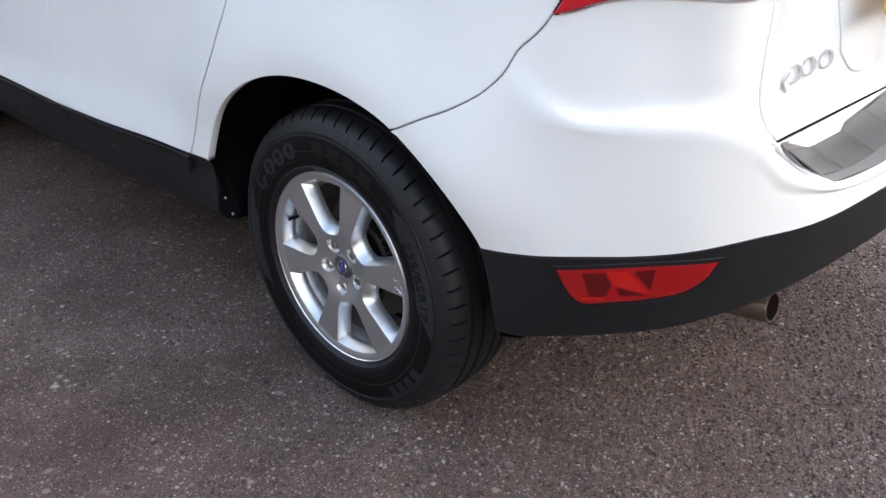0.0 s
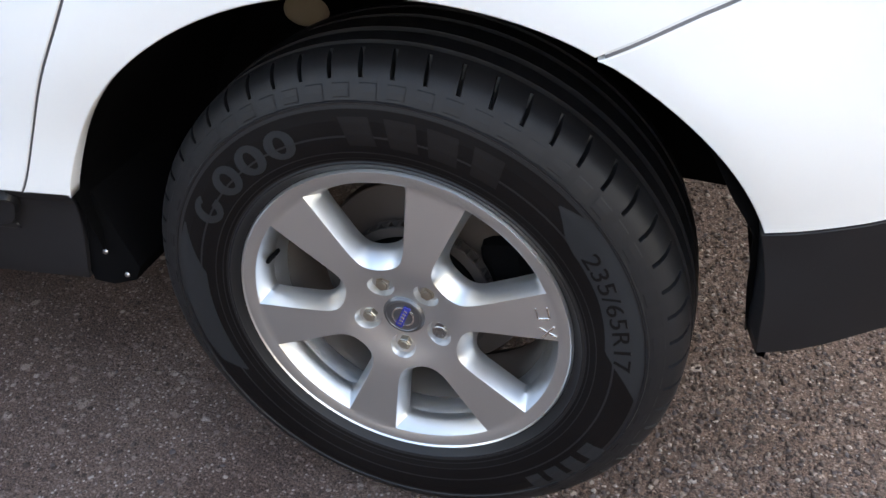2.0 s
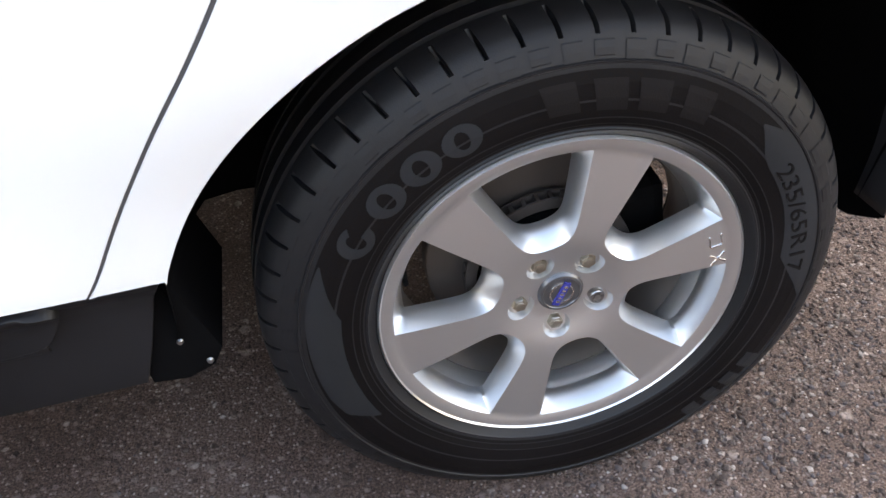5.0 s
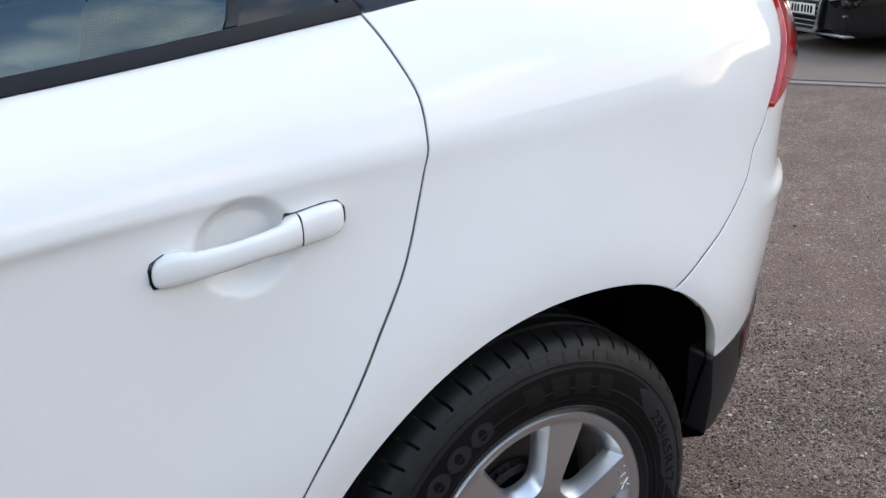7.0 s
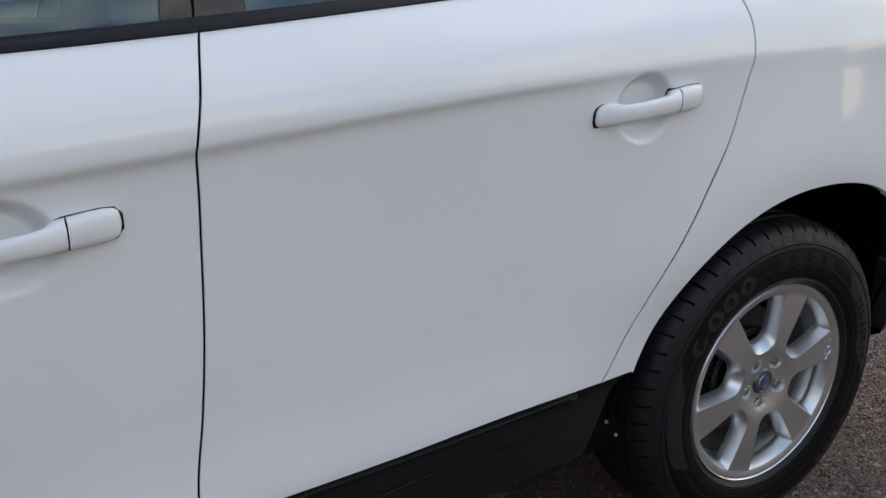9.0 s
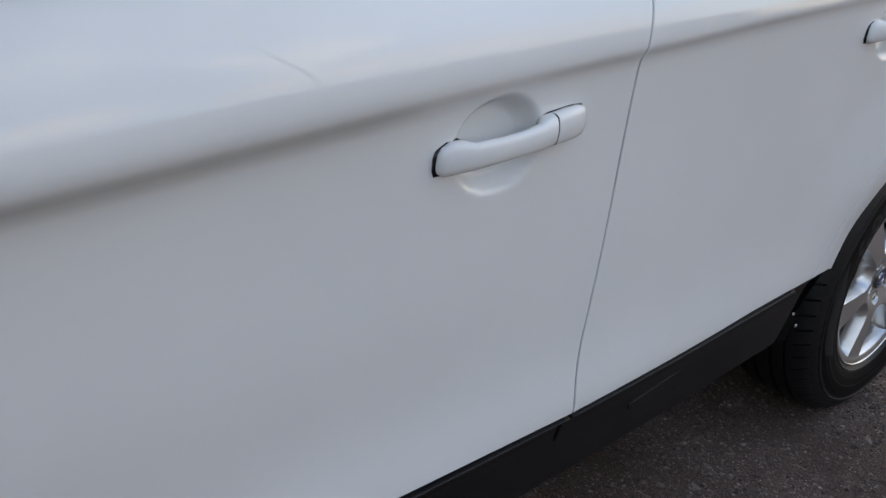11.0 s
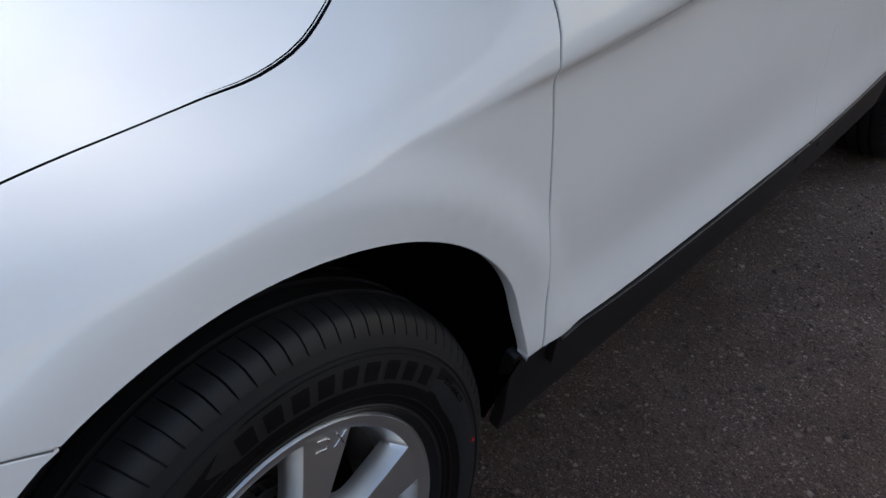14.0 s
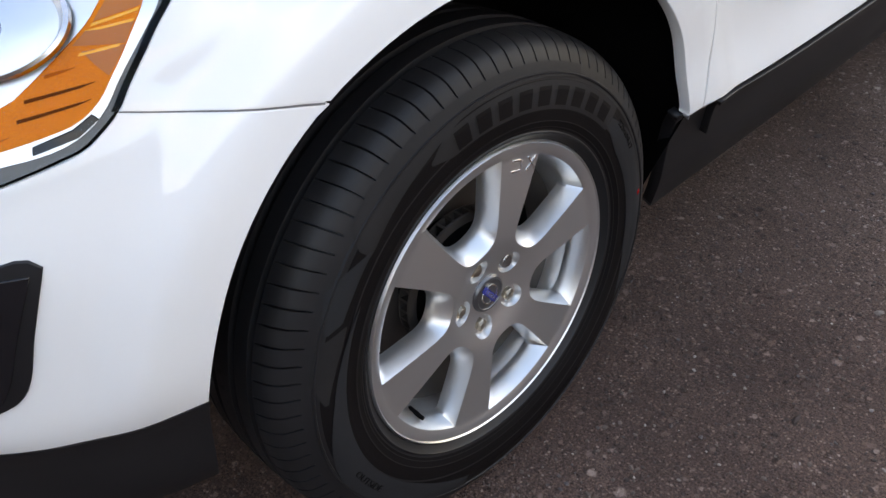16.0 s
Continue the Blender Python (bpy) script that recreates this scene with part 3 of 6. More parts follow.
SILL_F = [(-2.316, 0.490), (-1.9, 0.487), (-1.272, 0.488)]
SILL_R = [(-1.272, 0.488), (-0.95, 0.499), (-0.73, 0.512), (-0.526, 0.520)]
Q_SEAM = [(0.250, 0.786), (0.322, 0.821), (0.396, 0.858), (0.440, 0.886), (0.480, 0.924), (0.511, 0.975), (0.565, 1.036)]
TAIL_EDGE = [(0.565, 1.036), (0.598, 1.10), (0.618, 1.155), (0.629, 1.215), (0.600, 1.30), (0.54, 1.381), (0.46, 1.45)]


def back(points):
    return list(reversed(points))


REAR_ARCH, FRONT_ARCH = arch(0.0, 25.5, 161.0), arch(-2.774, 14.5, 165.0)
k_q = min(range(61), key=lambda k: abs(REAR_ARCH[k][0] - 0.250))
k_f = min(range(61), key=lambda k: abs(FRONT_ARCH[k][0] + 3.004))
F_SEAM = [(-3.004, 0.775), (-3.061, 0.787), (-3.136, 0.802), (-3.203, 0.816)]
LAMP_EDGE = [(-3.203, 0.816), (-3.171, 0.850), (-3.146, 0.874), (-3.111, 0.905), (-3.102, 0.925), (-3.119, 0.947)]
LAMP_TOP = [(-3.119, 0.947), (-3.15, 0.953), (-3.207, 0.955), (-3.26, 0.952), (-3.45, 0.915), (-3.70, 0.85)]
LAMP_LOW = [(-3.70, 0.80), (-3.55, 0.755), (-3.42, 0.763), (-3.317, 0.778), (-3.266, 0.787), (-3.243, 0.792), (-3.226, 0.801), (-3.203, 0.816)]
HOOD_SEAM = [(-3.119, 0.949), (-3.01, 0.957), (-2.86, 0.965), (-2.757, 0.974), (-2.69, 0.987), (-2.626, 1.011), (-2.574, 1.043), (-2.520, 1.083), (-2.468, 1.121), (-2.425, 1.150)]
REAR_LINE = [(0.437, 0.575), (0.555, 0.587), (0.612, 0.596), (0.811, 0.622), (1.03, 0.647), (1.29, 0.668), (1.6, 0.675)]
for seam, (lip_s, lip_v) in ((Q_SEAM, REAR_ARCH[k_q]), (F_SEAM, FRONT_ARCH[k_f])):
    seam[0] = (lip_s, float(skin([lip_s], [lip_v])[0][2]))
FRONT_LINE = [(-3.208, 0.480), (-3.3, 0.478), (-3.45, 0.476), (-4.28, 0.475)]

front_door = panel("front_door", [curve(A_GAP), curve(SILL_F), curve(back(B_GAP)), curve(back(BELT_F))], WHITE, car, "white front door", fine=[(HANDLES[0][0], HANDLES[0][1], 0.1, 0.006)])
rear_door = panel("rear_door", [curve(B_GAP), curve(SILL_R), curve(back(C_GAP)), curve(back(BELT_R))], WHITE, car, "white rear door", fine=[(HANDLES[1][0], HANDLES[1][1], 0.1, 0.006)])
quarter = panel("quarter_panel", [curve(C_GAP), curve([(-0.526, 0.520), (-0.449, 0.524)]), back(REAR_ARCH[k_q:]), curve(Q_SEAM), curve(TAIL_EDGE),
                                  curve([(0.46, 1.45), (0.335, 1.455), (0.275, 1.425), (0.256, 1.385), (0.246, 1.350), (0.226, 1.331), (0.19, 1.323)]), curve(back(BELT_Q))], WHITE, car, "white rear quarter panel")
fender = panel("front_fender", [curve(back(A_GAP)), curve([(-2.324, 1.090), (-2.316, 1.13), (-2.305, 1.172), (-2.33, 1.195), (-2.38, 1.187), (-2.425, 1.150)]), curve(back(HOOD_SEAM)), curve(back(LAMP_EDGE)), curve(back(F_SEAM)),
                                back(FRONT_ARCH[: k_f + 1]), curve([(-2.347, 0.486), (-2.316, 0.490)])], WHITE, car, "white front fender")
front_bumper = panel("front_bumper", [FRONT_ARCH[k_f:], curve(FRONT_LINE), curve([(-4.28, 0.475), (-4.28, 0.74)]),
                                      curve([(-4.28, 0.74), (-3.75, 0.745)]), curve(LAMP_LOW[1:]), curve(back(F_SEAM))], WHITE, car, "white front bumper cover")
rear_bumper = panel("rear_bumper", [REAR_ARCH[:k_q + 1], curve(Q_SEAM), curve([(0.565, 1.036), (0.64, 1.060), (0.76, 1.072), (0.938, 1.070)]), curve([(0.938, 1.070), (0.931, 0.96), (0.940, 0.90), (0.953, 0.858)]), [(0.953, climb(0.953, 0.858)), (1.0, 7.0), (1.08, 7.0), (1.6, 7.0)],
                                    [(1.6, 7.0), (1.6, climb(1.6, 0.70))], curve(back(REAR_LINE))], WHITE, car, "white rear bumper cover", step=0.011)



# ---- wheels ----
SPOKE = [13.5 + 60 * k for k in range(6)]


def window_loop(mid, grow=0.0):
    """The outline of one opening between two spokes, about the angle mid; grow moves it inwards, down the sloping walls."""
    half_out, half_in = radians(19.9) - grow * 3.6, radians(19.0) - grow * 5.2
    r_out, r_in = 0.2155 - grow * 0.85, 0.0865 + grow * 1.35
    corners = [(r_in, -half_in), (r_out, -half_out), (r_out, half_out), (r_in, half_in)]
    pts = [(r * math.sin(a), r * math.cos(a)) for r, a in corners]
    dense = []
    for k in range(4):
        (x1, y1), (x2, y2) = pts[k], pts[(k + 1) % 4]
        count = (24, 14, 24, 10)[k]
        for j in range(count):
            u = j / count
            x, y = x1 + (x2 - x1) * u, y1 + (y2 - y1) * u
            if k == 1:
                a = -half_out + 2 * half_out * u
                x, y = r_out * math.sin(a), r_out * math.cos(a)
            dense.append((x, y))
    p = np.array(dense)
    turn_in = np.ones(len(p), bool)
    turn_in[14:50] = False
    for turn in range(22):
        soft = (np.roll(p, 1, axis=0) + 2 * p + np.roll(p, -1, axis=0)) / 4
        p = np.where(turn_in[:, None], soft, p)
    if grow > 0.004:
        for turn in range(3):
            p = (np.roll(p, 1, axis=0) + 2 * p + np.roll(p, -1, axis=0)) / 4
    c, s = math.cos(mid - math.pi / 2), math.sin(mid - math.pi / 2)
    return p @ np.array([[c, s], [-s, c]])


def face_depth(r):
    """How far the rim's face lies behind its lip."""
    keys = [0, 0.03, 0.045, 0.058, 0.070, 0.082, 0.095, 0.12, 0.17, 0.2, 0.2155, 0.219, 0.226, 0.2315, 0.2335, 0.236]
    return float(np.interp(r, keys, [0.0215, 0.021, 0.0195, 0.016, 0.0118, 0.0086, 0.0068, 0.0056, 0.0052, 0.0055, 0.0058, 0.0042, 0.0022, 0.0016, -0.0006, 0.003]))


def rim_mesh():
    loops = [window_loop(radians(a + 30)) for a in SPOKE]
    outer = [np.array([(r * math.cos(2 * math.pi * k / 120), r * math.sin(2 * math.pi * k / 120)) for k in range(120)]) for r in (0.236, 0.2335, 0.2315, 0.226, 0.219, 0.2165)]
    pts, edges = [], []
    for loop in outer + loops:
        start = len(pts)
        pts += [Vector(p) for p in loop]
        edges += [(start + k, start + (k + 1) % len(loop)) for k in range(len(loop))]
    bolts = [(0.054 * math.cos(radians(-94 + 72 * k)), 0.054 * math.sin(radians(-94 + 72 * k))) for k in range(5)]
    free = []
    for r in np.arange(0.0, 0.21, 0.0065):
        n = max(1, int(2 * math.pi * r / 0.0075))
        free += [(r * math.cos(2 * math.pi * k / n), r * math.sin(2 * math.pi * k / n)) for k in range(n)]
    free = np.array(free)
    ok = np.ones(len(free), bool)
    for loop in loops:
        ok &= ~inside(loop, free) & (far_from(loop, free) > 0.003)
    for bx, bz in bolts:
        ok &= np.hypot(free[:, 0] - bx, free[:, 1] - bz) > 0.0195
        for r in (0.0150, 0.0185):
            start = len(pts)
            pts += [Vector((bx + r * math.cos(math.pi * k / 10), bz + r * math.sin(math.pi * k / 10))) for k in range(20)]
            edges += [(start + k, start + (k + 1) % 20) for k in range(20)]
    pts += [Vector(p) for p in free[ok]]
    verts, _, tris, origin, _, _ = delaunay_2d_cdt(pts, edges, [], 0, 1e-6)
    flat = np.array([(v.x, v.y) for v in verts])
    centre = flat[np.array(tris)].mean(axis=1)
    keep = np.hypot(*centre.T) < 0.2359
    for loop in loops:
        keep &= ~inside(loop, centre)
    bm = bmesh.new()
    made = []
    for x, z in flat:
        d = face_depth(math.hypot(x, z))
        near = min(math.hypot(x - bx, z - bz) for bx, bz in bolts)
        made.append(bm.verts.new((x, d + 0.009 * float(ease(0.0187, 0.0148, near)), z)))
    bm.verts.ensure_lookup_table()
    for f, k in zip(tris, keep):
        if k:
            bm.faces.new([made[i] for i in f])
    for v in [v for v in bm.verts if not v.link_faces]:
        bm.verts.remove(v)
    bmesh.ops.recalc_face_normals(bm, faces=bm.faces)
    if sum(f.normal.y * f.calc_area() for f in bm.faces) > 0:
        bmesh.ops.reverse_faces(bm, faces=bm.faces)
    # sloping walls of the openings
    for a in SPOKE:
        mid = radians(a + 30)
        rows = []
        for grow, deep in ((0.0, 0.0), (0.0004, 0.0006), (0.0110, 0.020), (0.0130, 0.028), (0.0136, 0.036)):
            loop = window_loop(mid, grow)
            rows.append([bm.verts.new((x, face_depth(math.hypot(x, z)) + deep, z)) for x, z in loop])
        for one, two in zip(rows, rows[1:]):
            for k in range(len(one)):
                j = (k + 1) % len(one)
                bm.faces.new((one[k], two[k], two[j], one[j]))
    # barrel behind the lip
    prof = [(0.236, 0.003), (0.235, 0.012), (0.2165, 0.0125), (0.2125, 0.020), (0.1995, 0.050), (0.1960, 0.066)]
    barrel = lathe(prof, 96)
    me = bpy.data.meshes.new("t")
    barrel.to_mesh(me)
    barrel.free()
    bm.from_mesh(me)
    bpy.data.meshes.remove(me)
    return bm


def tyre_mesh(pitches, slot, blocks, spin=0.0, slant=0.0):
    """A tyre with grooves round it and slots across its shoulders. Depth 0 is the rim's lip, the tread reaches inward along +y."""
    side = [(0.2335, 0.020), (0.2345, 0.006), (0.240, 0.000), (0.246, -0.004), (0.2475, -0.0065), (0.2495, -0.0065), (0.251, -0.005), (0.265, -0.0105), (0.285, -0.0135), (0.305, -0.0125),
            (0.3205, -0.0085), (0.3215, -0.0098), (0.3235, -0.0098), (0.3245, -0.0068), (0.335, -0.002), (0.345, 0.004)]
    shoulder = [(0.353, 0.010), (0.3585, 0.018), (0.3625, 0.028), (0.3648, 0.040), (0.3655, 0.049)]
    tread = [(0.3657, 0.0495), (0.358, 0.051), (0.358, 0.058), (0.3665, 0.0595), (0.3672, 0.076), (0.3674, 0.0845), (0.358, 0.086), (0.358, 0.095), (0.3682, 0.0965), (0.3685, 0.113)]
    grown = lambda r: r if r < 0.25 else 0.25 + (r - 0.25) * 1.085
    side, shoulder, tread = ([(grown(r), d) for r, d in run] for run in (side, shoulder, tread))
    half = side + shoulder + tread
    full = half + [(r, 0.226 - d) for r, d in reversed(half)]
    lo = len(side) + blocks
    hi = len(side) + len(shoulder)
    long = 3 if blocks >= 0 else 5
    n = len(full)
    bm = bmesh.new()
    rings = []
    cuts = (0.0, slot * 0.25, slot * 0.75, slot, slot + (1 - slot) * 0.5)
    for p in range(pitches):
        for c, u in enumerate(cuts):
            ring = []
            for i, (r, d) in enumerate(full):
                k = min(i, n - 1 - i)
                inner = i >= n / 2
                a = 2 * math.pi * (p + u + (0.5 if inner else 0)) / pitches
                deep = 0
                if c in (1, 2) and lo <= k < lo + long:
                    deep = 0.013 if blocks >= 0 else 0.0065
                a += (slant * (k - lo) if lo - 1 <= k <= lo + long else 0) * (1 if not inner else -1)
                a += 0.010 * max(0, (k - hi + 4) / 6) * (1 if not inner else -1)
                ring.append(bm.verts.new(((r - deep) * math.cos(a), d + (deep * 0.4 if k < lo + 3 else 0), (r - deep) * math.sin(a))))
            rings.append(ring)
    for k in range(len(rings)):
        one, two = rings[k], rings[(k + 1) % len(rings)]
        for i in range(n - 1):
            bm.faces.new((one[i], two[i], two[i + 1], one[i + 1]))
    flat = Matrix.Rotation(radians(-spin), 4, "Y")
    for v in bm.verts:
        w = flat @ v.co
        if w.z < -AXLE_Z + 0.002:
            w.z = -AXLE_Z + 0.002
            v.co = flat.inverted() @ w
    bmesh.ops.recalc_face_normals(bm, faces=bm.faces)
    return bm


def side_depth(r):
    r = r if r < 0.25 else 0.25 + (r - 0.25) / 1.085
    return float(np.interp(r, [0.24, 0.251, 0.265, 0.285, 0.305, 0.3205, 0.335, 0.345], [0.0, -0.005, -0.0105, -0.0135, -0.0125, -0.0085, -0.002, 0.004])) - 0.0012


def arc_patch(r1, r2, a1, a2, lift=0.0, slant=0.0, steps=None):
    """A slip of raised rubber on the sidewall between two radii and two angles in degrees."""
    bm = bmesh.new()
    n = steps or max(2, int(abs(a2 - a1) / 2.5))
    m = 5
    rows = []
    for i in range(n + 1):
        row = []
        for j in range(m + 1):
            r = r1 + (r2 - r1) * j / m
            a = radians(a1 + (a2 - a1) * i / n + slant * (j / m - 0.5))
            row.append(bm.verts.new((r * math.cos(a), side_depth(r) - lift, r * math.sin(a))))
        rows.append(row)
    for one, two in zip(rows, rows[1:]):
        for j in range(m):
            bm.faces.new((one[j], two[j], two[j + 1], one[j + 1]))
    bmesh.ops.recalc_face_normals(bm, faces=bm.faces)
    if sum(f.normal.y for f in bm.faces) > 0:
        bmesh.ops.reverse_faces(bm, faces=bm.faces)
    return bm


def letters(words, r, angle, size, mat, parent, name, spread=1.0, clockwise=True, depth=0.0006):
    """Raised writing bent round the wheel, starting at an angle in degrees."""
    data = bpy.data.curves.new(name, "FONT")
    data.body, data.size, data.extrude = words, size, depth
    data.resolution_u = 3
    probe = new(name, data)
    graph = bpy.context.evaluated_depsgraph_get()
    me = bpy.data.meshes.new_from_object(probe.evaluated_get(graph))
    bpy.data.objects.remove(probe)
    for v in me.vertices:
        x, y, h = v.co
        turn = -1 if clockwise else 1
        a = radians(angle) + turn * x * spread / r
        rr = r + (y if clockwise else -y)
        v.co = (rr * math.cos(a), side_depth(rr) - 0.0004 - h, rr * math.sin(a))
    me.flip_normals()
    me.materials.append(mat)
    ob = new(name, me)
    ob.parent = parent
    return ob


RIM = rim_mesh()
rim_data = bpy.data.meshes.new("rim")
RIM.to_mesh(rim_data)
RIM.free()
rim_data.materials.append(ALLOY)
for p in rim_data.polygons:
    p.use_smooth = True
rim_data.set_sharp_from_angle(angle=radians(28))


def bolt_mesh():
    bm = bmesh.new()
    rows = []
    for r, d in ((0.0105, 0.012), (0.0105, 0.004), (0.0092, 0.002)):
        rows.append([bm.verts.new((r * math.cos(math.pi * k / 3), d, r * math.sin(math.pi * k / 3))) for k in range(6)])
    for one, two in zip(rows, rows[1:]):
        for k in range(6):
            bm.faces.new((one[k], one[(k + 1) % 6], two[(k + 1) % 6], two[k]))
    bm.faces.new(rows[-1])
    cup = lathe([(0.0066, 0.002), (0.006, 0.0006), (0.003, 0.0), (0.0, 0.0)], 16)
    me = bpy.data.meshes.new("t")
    cup.to_mesh(me)
    cup.free()
    bm.from_mesh(me)
    bpy.data.meshes.remove(me)
    bmesh.ops.recalc_face_normals(bm, faces=bm.faces)
    return bm


def lock_bolt_mesh():
    """A round bolt head with a ring of small keyways in its face."""
    bm = lathe([(0.0105, 0.012), (0.0105, 0.003), (0.0095, 0.002), (0.0085, 0.002), (0.0080, 0.0045), (0.0045, 0.0045), (0.0040, 0.002), (0.0, 0.002)], 24)
    for k in range(6):
        a = math.pi * k / 3
        box(bm, (-0.0012, 0.0022, -0.0022), (0.0012, 0.005, 0.0022), 0.0, pose(0.0062 * math.cos(a), 0, 0.0062 * math.sin(a), 0, -60 * k, 0))
    return bm


def vent_ring_mesh():
    """The vented edge of the brake disc: two plates with fins between them."""
    bm = lathe([(0.098, 0.064), (0.112, 0.064), (0.113, 0.067), (0.098, 0.067)], 72)
    other = lathe([(0.098, 0.083), (0.113, 0.083), (0.112, 0.086), (0.098, 0.086)], 72)
    me = bpy.data.meshes.new("t")
    other.to_mesh(me)
    other.free()
    bm.from_mesh(me)
    bpy.data.meshes.remove(me)
    for k in range(40):
        box(bm, (0.098, 0.067, -0.0022), (0.1115, 0.083, 0.0022), 0.0, pose(0, 0, 0, 0, 9 * k, 0))
    return bm


def make_wheel(x, y, spin, pitches, slot, blocks, side=-1, bolt_turn=0.0):
    """One road wheel. spin: degrees by which the first spoke is turned from the rear wheel's."""
    hub = new("wheel")
    hub.parent = car
    hub.matrix_basis = pose(x, y, AXLE_Z, 0, -spin, 0) if side < 0 else pose(x, y, AXLE_Z, 0, -spin, 180)
    tyre = smooth(part("tyre", tyre_mesh(pitches, slot, blocks, spin, 0.004), RUBBER, hub, "black rubber tyre"), 32)
    rim = new("rim", rim_data)
    rim.parent = hub
    tagged(rim, "silver six-spoke alloy rim")
    smooth(part("barrel", lathe([(0.1960, 0.0665), (0.1945, 0.076), (0.192, 0.09), (0.198, 0.15), (0.218, 0.19), (0.222, 0.19), (0.202, 0.15), (0.2, 0.09)], 96), BARREL, rim, "dull silver rim barrel, darkened for shade"), 30)
    cap = smooth(part("centre_cap", lathe([(0.0, 0.0155), (0.012, 0.0156), (0.0225, 0.0165), (0.0235, 0.0162), (0.0245, 0.0152), (0.0275, 0.016), (0.030, 0.019), (0.030, 0.023)], 48), CAP_GREY, hub, "grey centre cap with a blue band"), 25)
    smooth(part("cap_ring", lathe([(0.0135, 0.0160), (0.0140, 0.0144), (0.0160, 0.0144), (0.0166, 0.0162)], 40), BRIGHT, cap, "bright ring"), 25)
    bm = box(bmesh.new(), (-0.019, 0.0135, -0.0052), (0.019, 0.0165, 0.0052), 0.001, pose(0, 0, 0, 0, -66, 0))
    band_part = part("badge_band", bm, BLUE, cap, "blue enamel band")
    for k in range(5):
        bm = box(bmesh.new(), (-0.0015 + 0.006 * (k - 2), 0.0128, -0.0026), (0.0015 + 0.006 * (k - 2), 0.0137, 0.0026), 0.0, pose(0, 0, 0, 0, -66, 0))
        part("badge_bar", bm, BRIGHT, band_part)
    first = None
    for k in range(5):
        a = radians(-94 + 72 * k)
        if k == 1:
            bolt = smooth(part("lock_bolt", lock_bolt_mesh(), STEEL, hub, "bright locking wheel bolt"), 30)
        elif first is None:
            first = part("wheel_bolt", bolt_mesh(), BRASSY, hub, "hexagonal wheel bolt")
            bolt = first
        else:
            bolt = new("wheel_bolt", first.data)
            bolt.parent = hub
            tagged(bolt, "hexagonal wheel bolt")
        bolt.matrix_basis = pose(0.054 * math.cos(a), 0.0165, 0.054 * math.sin(a), 0, 13 * k, 0)
    prof = [(0.06, 0.075), (0.082, 0.078), (0.085, 0.105), (0.155, 0.107), (0.157, 0.109), (0.157, 0.133), (0.155, 0.135), (0.07, 0.135)]
    smooth(part("brake_disc", lathe(prof, 72), DUSTY, hub, "worn steel brake disc"), 30)
    part("vent_ring", vent_ring_mesh(), PIPE_DARK, hub, "finned edge of the brake disc")
    bm = lathe([(0.0, 0.06), (0.085, 0.06), (0.092, 0.066), (0.095, 0.085), (0.095, 0.14), (0.0, 0.14)], 36)
    part("hub_carrier", bm, SHADOW, hub)
    bm = box(bmesh.new(), (0.095, 0.085, -0.075), (0.172, 0.150, 0.075), 0.02, pose(0, 0, 0, 0, -8 + spin, 0))
    part("brake_caliper", bm, LINER, hub)
    valve = lathe([(0.0, -0.030), (0.003, -0.030), (0.0035, -0.022), (0.0028, -0.020), (0.004, -0.018), (0.0045, 0.0), (0.0, 0.0)], 14)
    v = smooth(part("valve", valve, LINER, hub, "black rubber tyre valve"), 40)
    a = radians(SPOKE[2] + 30)
    v.matrix_basis = Matrix.Translation((0.203 * math.cos(a), 0.045, 0.203 * math.sin(a))) @ pose(0, 0, 0, 0, 0, 0)
    return hub


rear_wheel = make_wheel(0.0, -0.902, 0, 58, 0.15, 0)
front_wheel = make_wheel(-2.774, -0.924, 60, 92, 0.11, -1)
far_rear = make_wheel(0.0, 0.902, 20, 24, 0.1, 1, side=1)
far_front = make_wheel(-2.774, 0.922, 50, 24, 0.1, 1, side=1)


# ---- the car: cladding, lamps, glass ----
def ribbon(name, points, mat, parent, half=0.0065, lift=-0.0026, upper=None):
    """A dark strip behind a seam."""
    run = np.array(curve(points, 0.02)) * (1, WIDE)
    d = np.gradient(run, axis=0)
    n = np.stack([-d[:, 1], d[:, 0]], axis=1) / np.hypot(*d.T)[:, None]
    bm = bmesh.new()
    rows = []
    for side in (-half, half if upper is None else upper):
        q = run + n * side
        rows.append([bm.verts.new(p) for p in skin(q[:, 0], q[:, 1] / WIDE, lift)])
    for k in range(len(run) - 1):
        bm.faces.new((rows[0][k], rows[0][k + 1], rows[1][k + 1], rows[1][k]))
    return part(name, bm, mat, parent)


# These strips paint the shade of the gaps between panels.
backs = [ribbon("seam_seal", points, SHADOW, car) for points in (B_GAP, BELT_F, BELT_R, LAMP_EDGE, TAIL_EDGE)]
backs += [ribbon("seam_seal", HOOD_SEAM, SHADOW, car, 0.010, -0.0040, 0.0030), ribbon("seam_seal", HOOD_SEAM, SHADOW, car, 0.0018, -0.0006, 0.0023), ribbon("seam_seal", A_GAP, SEAM_DARK, car), ribbon("seam_seal", C_GAP, SEAM_DARK, car)]
backs.append(ribbon("seam_seal", [(-0.254, 1.262), (-0.292, 1.40), (-0.312, 1.60)], SHADOW, car, 0.03, lift=-0.022))
for points in (Q_SEAM, F_SEAM):
    run = [tuple(0.88 * np.array(points[0]) + 0.12 * np.array(points[1]))] + points[1:]
    backs.append(ribbon("seam_bed", run, WHITE, car, 0.005, lift=-0.0012))
    backs.append(ribbon("seam_seal", run, SEAM_GREY, car, 0.0011, lift=-0.0008))

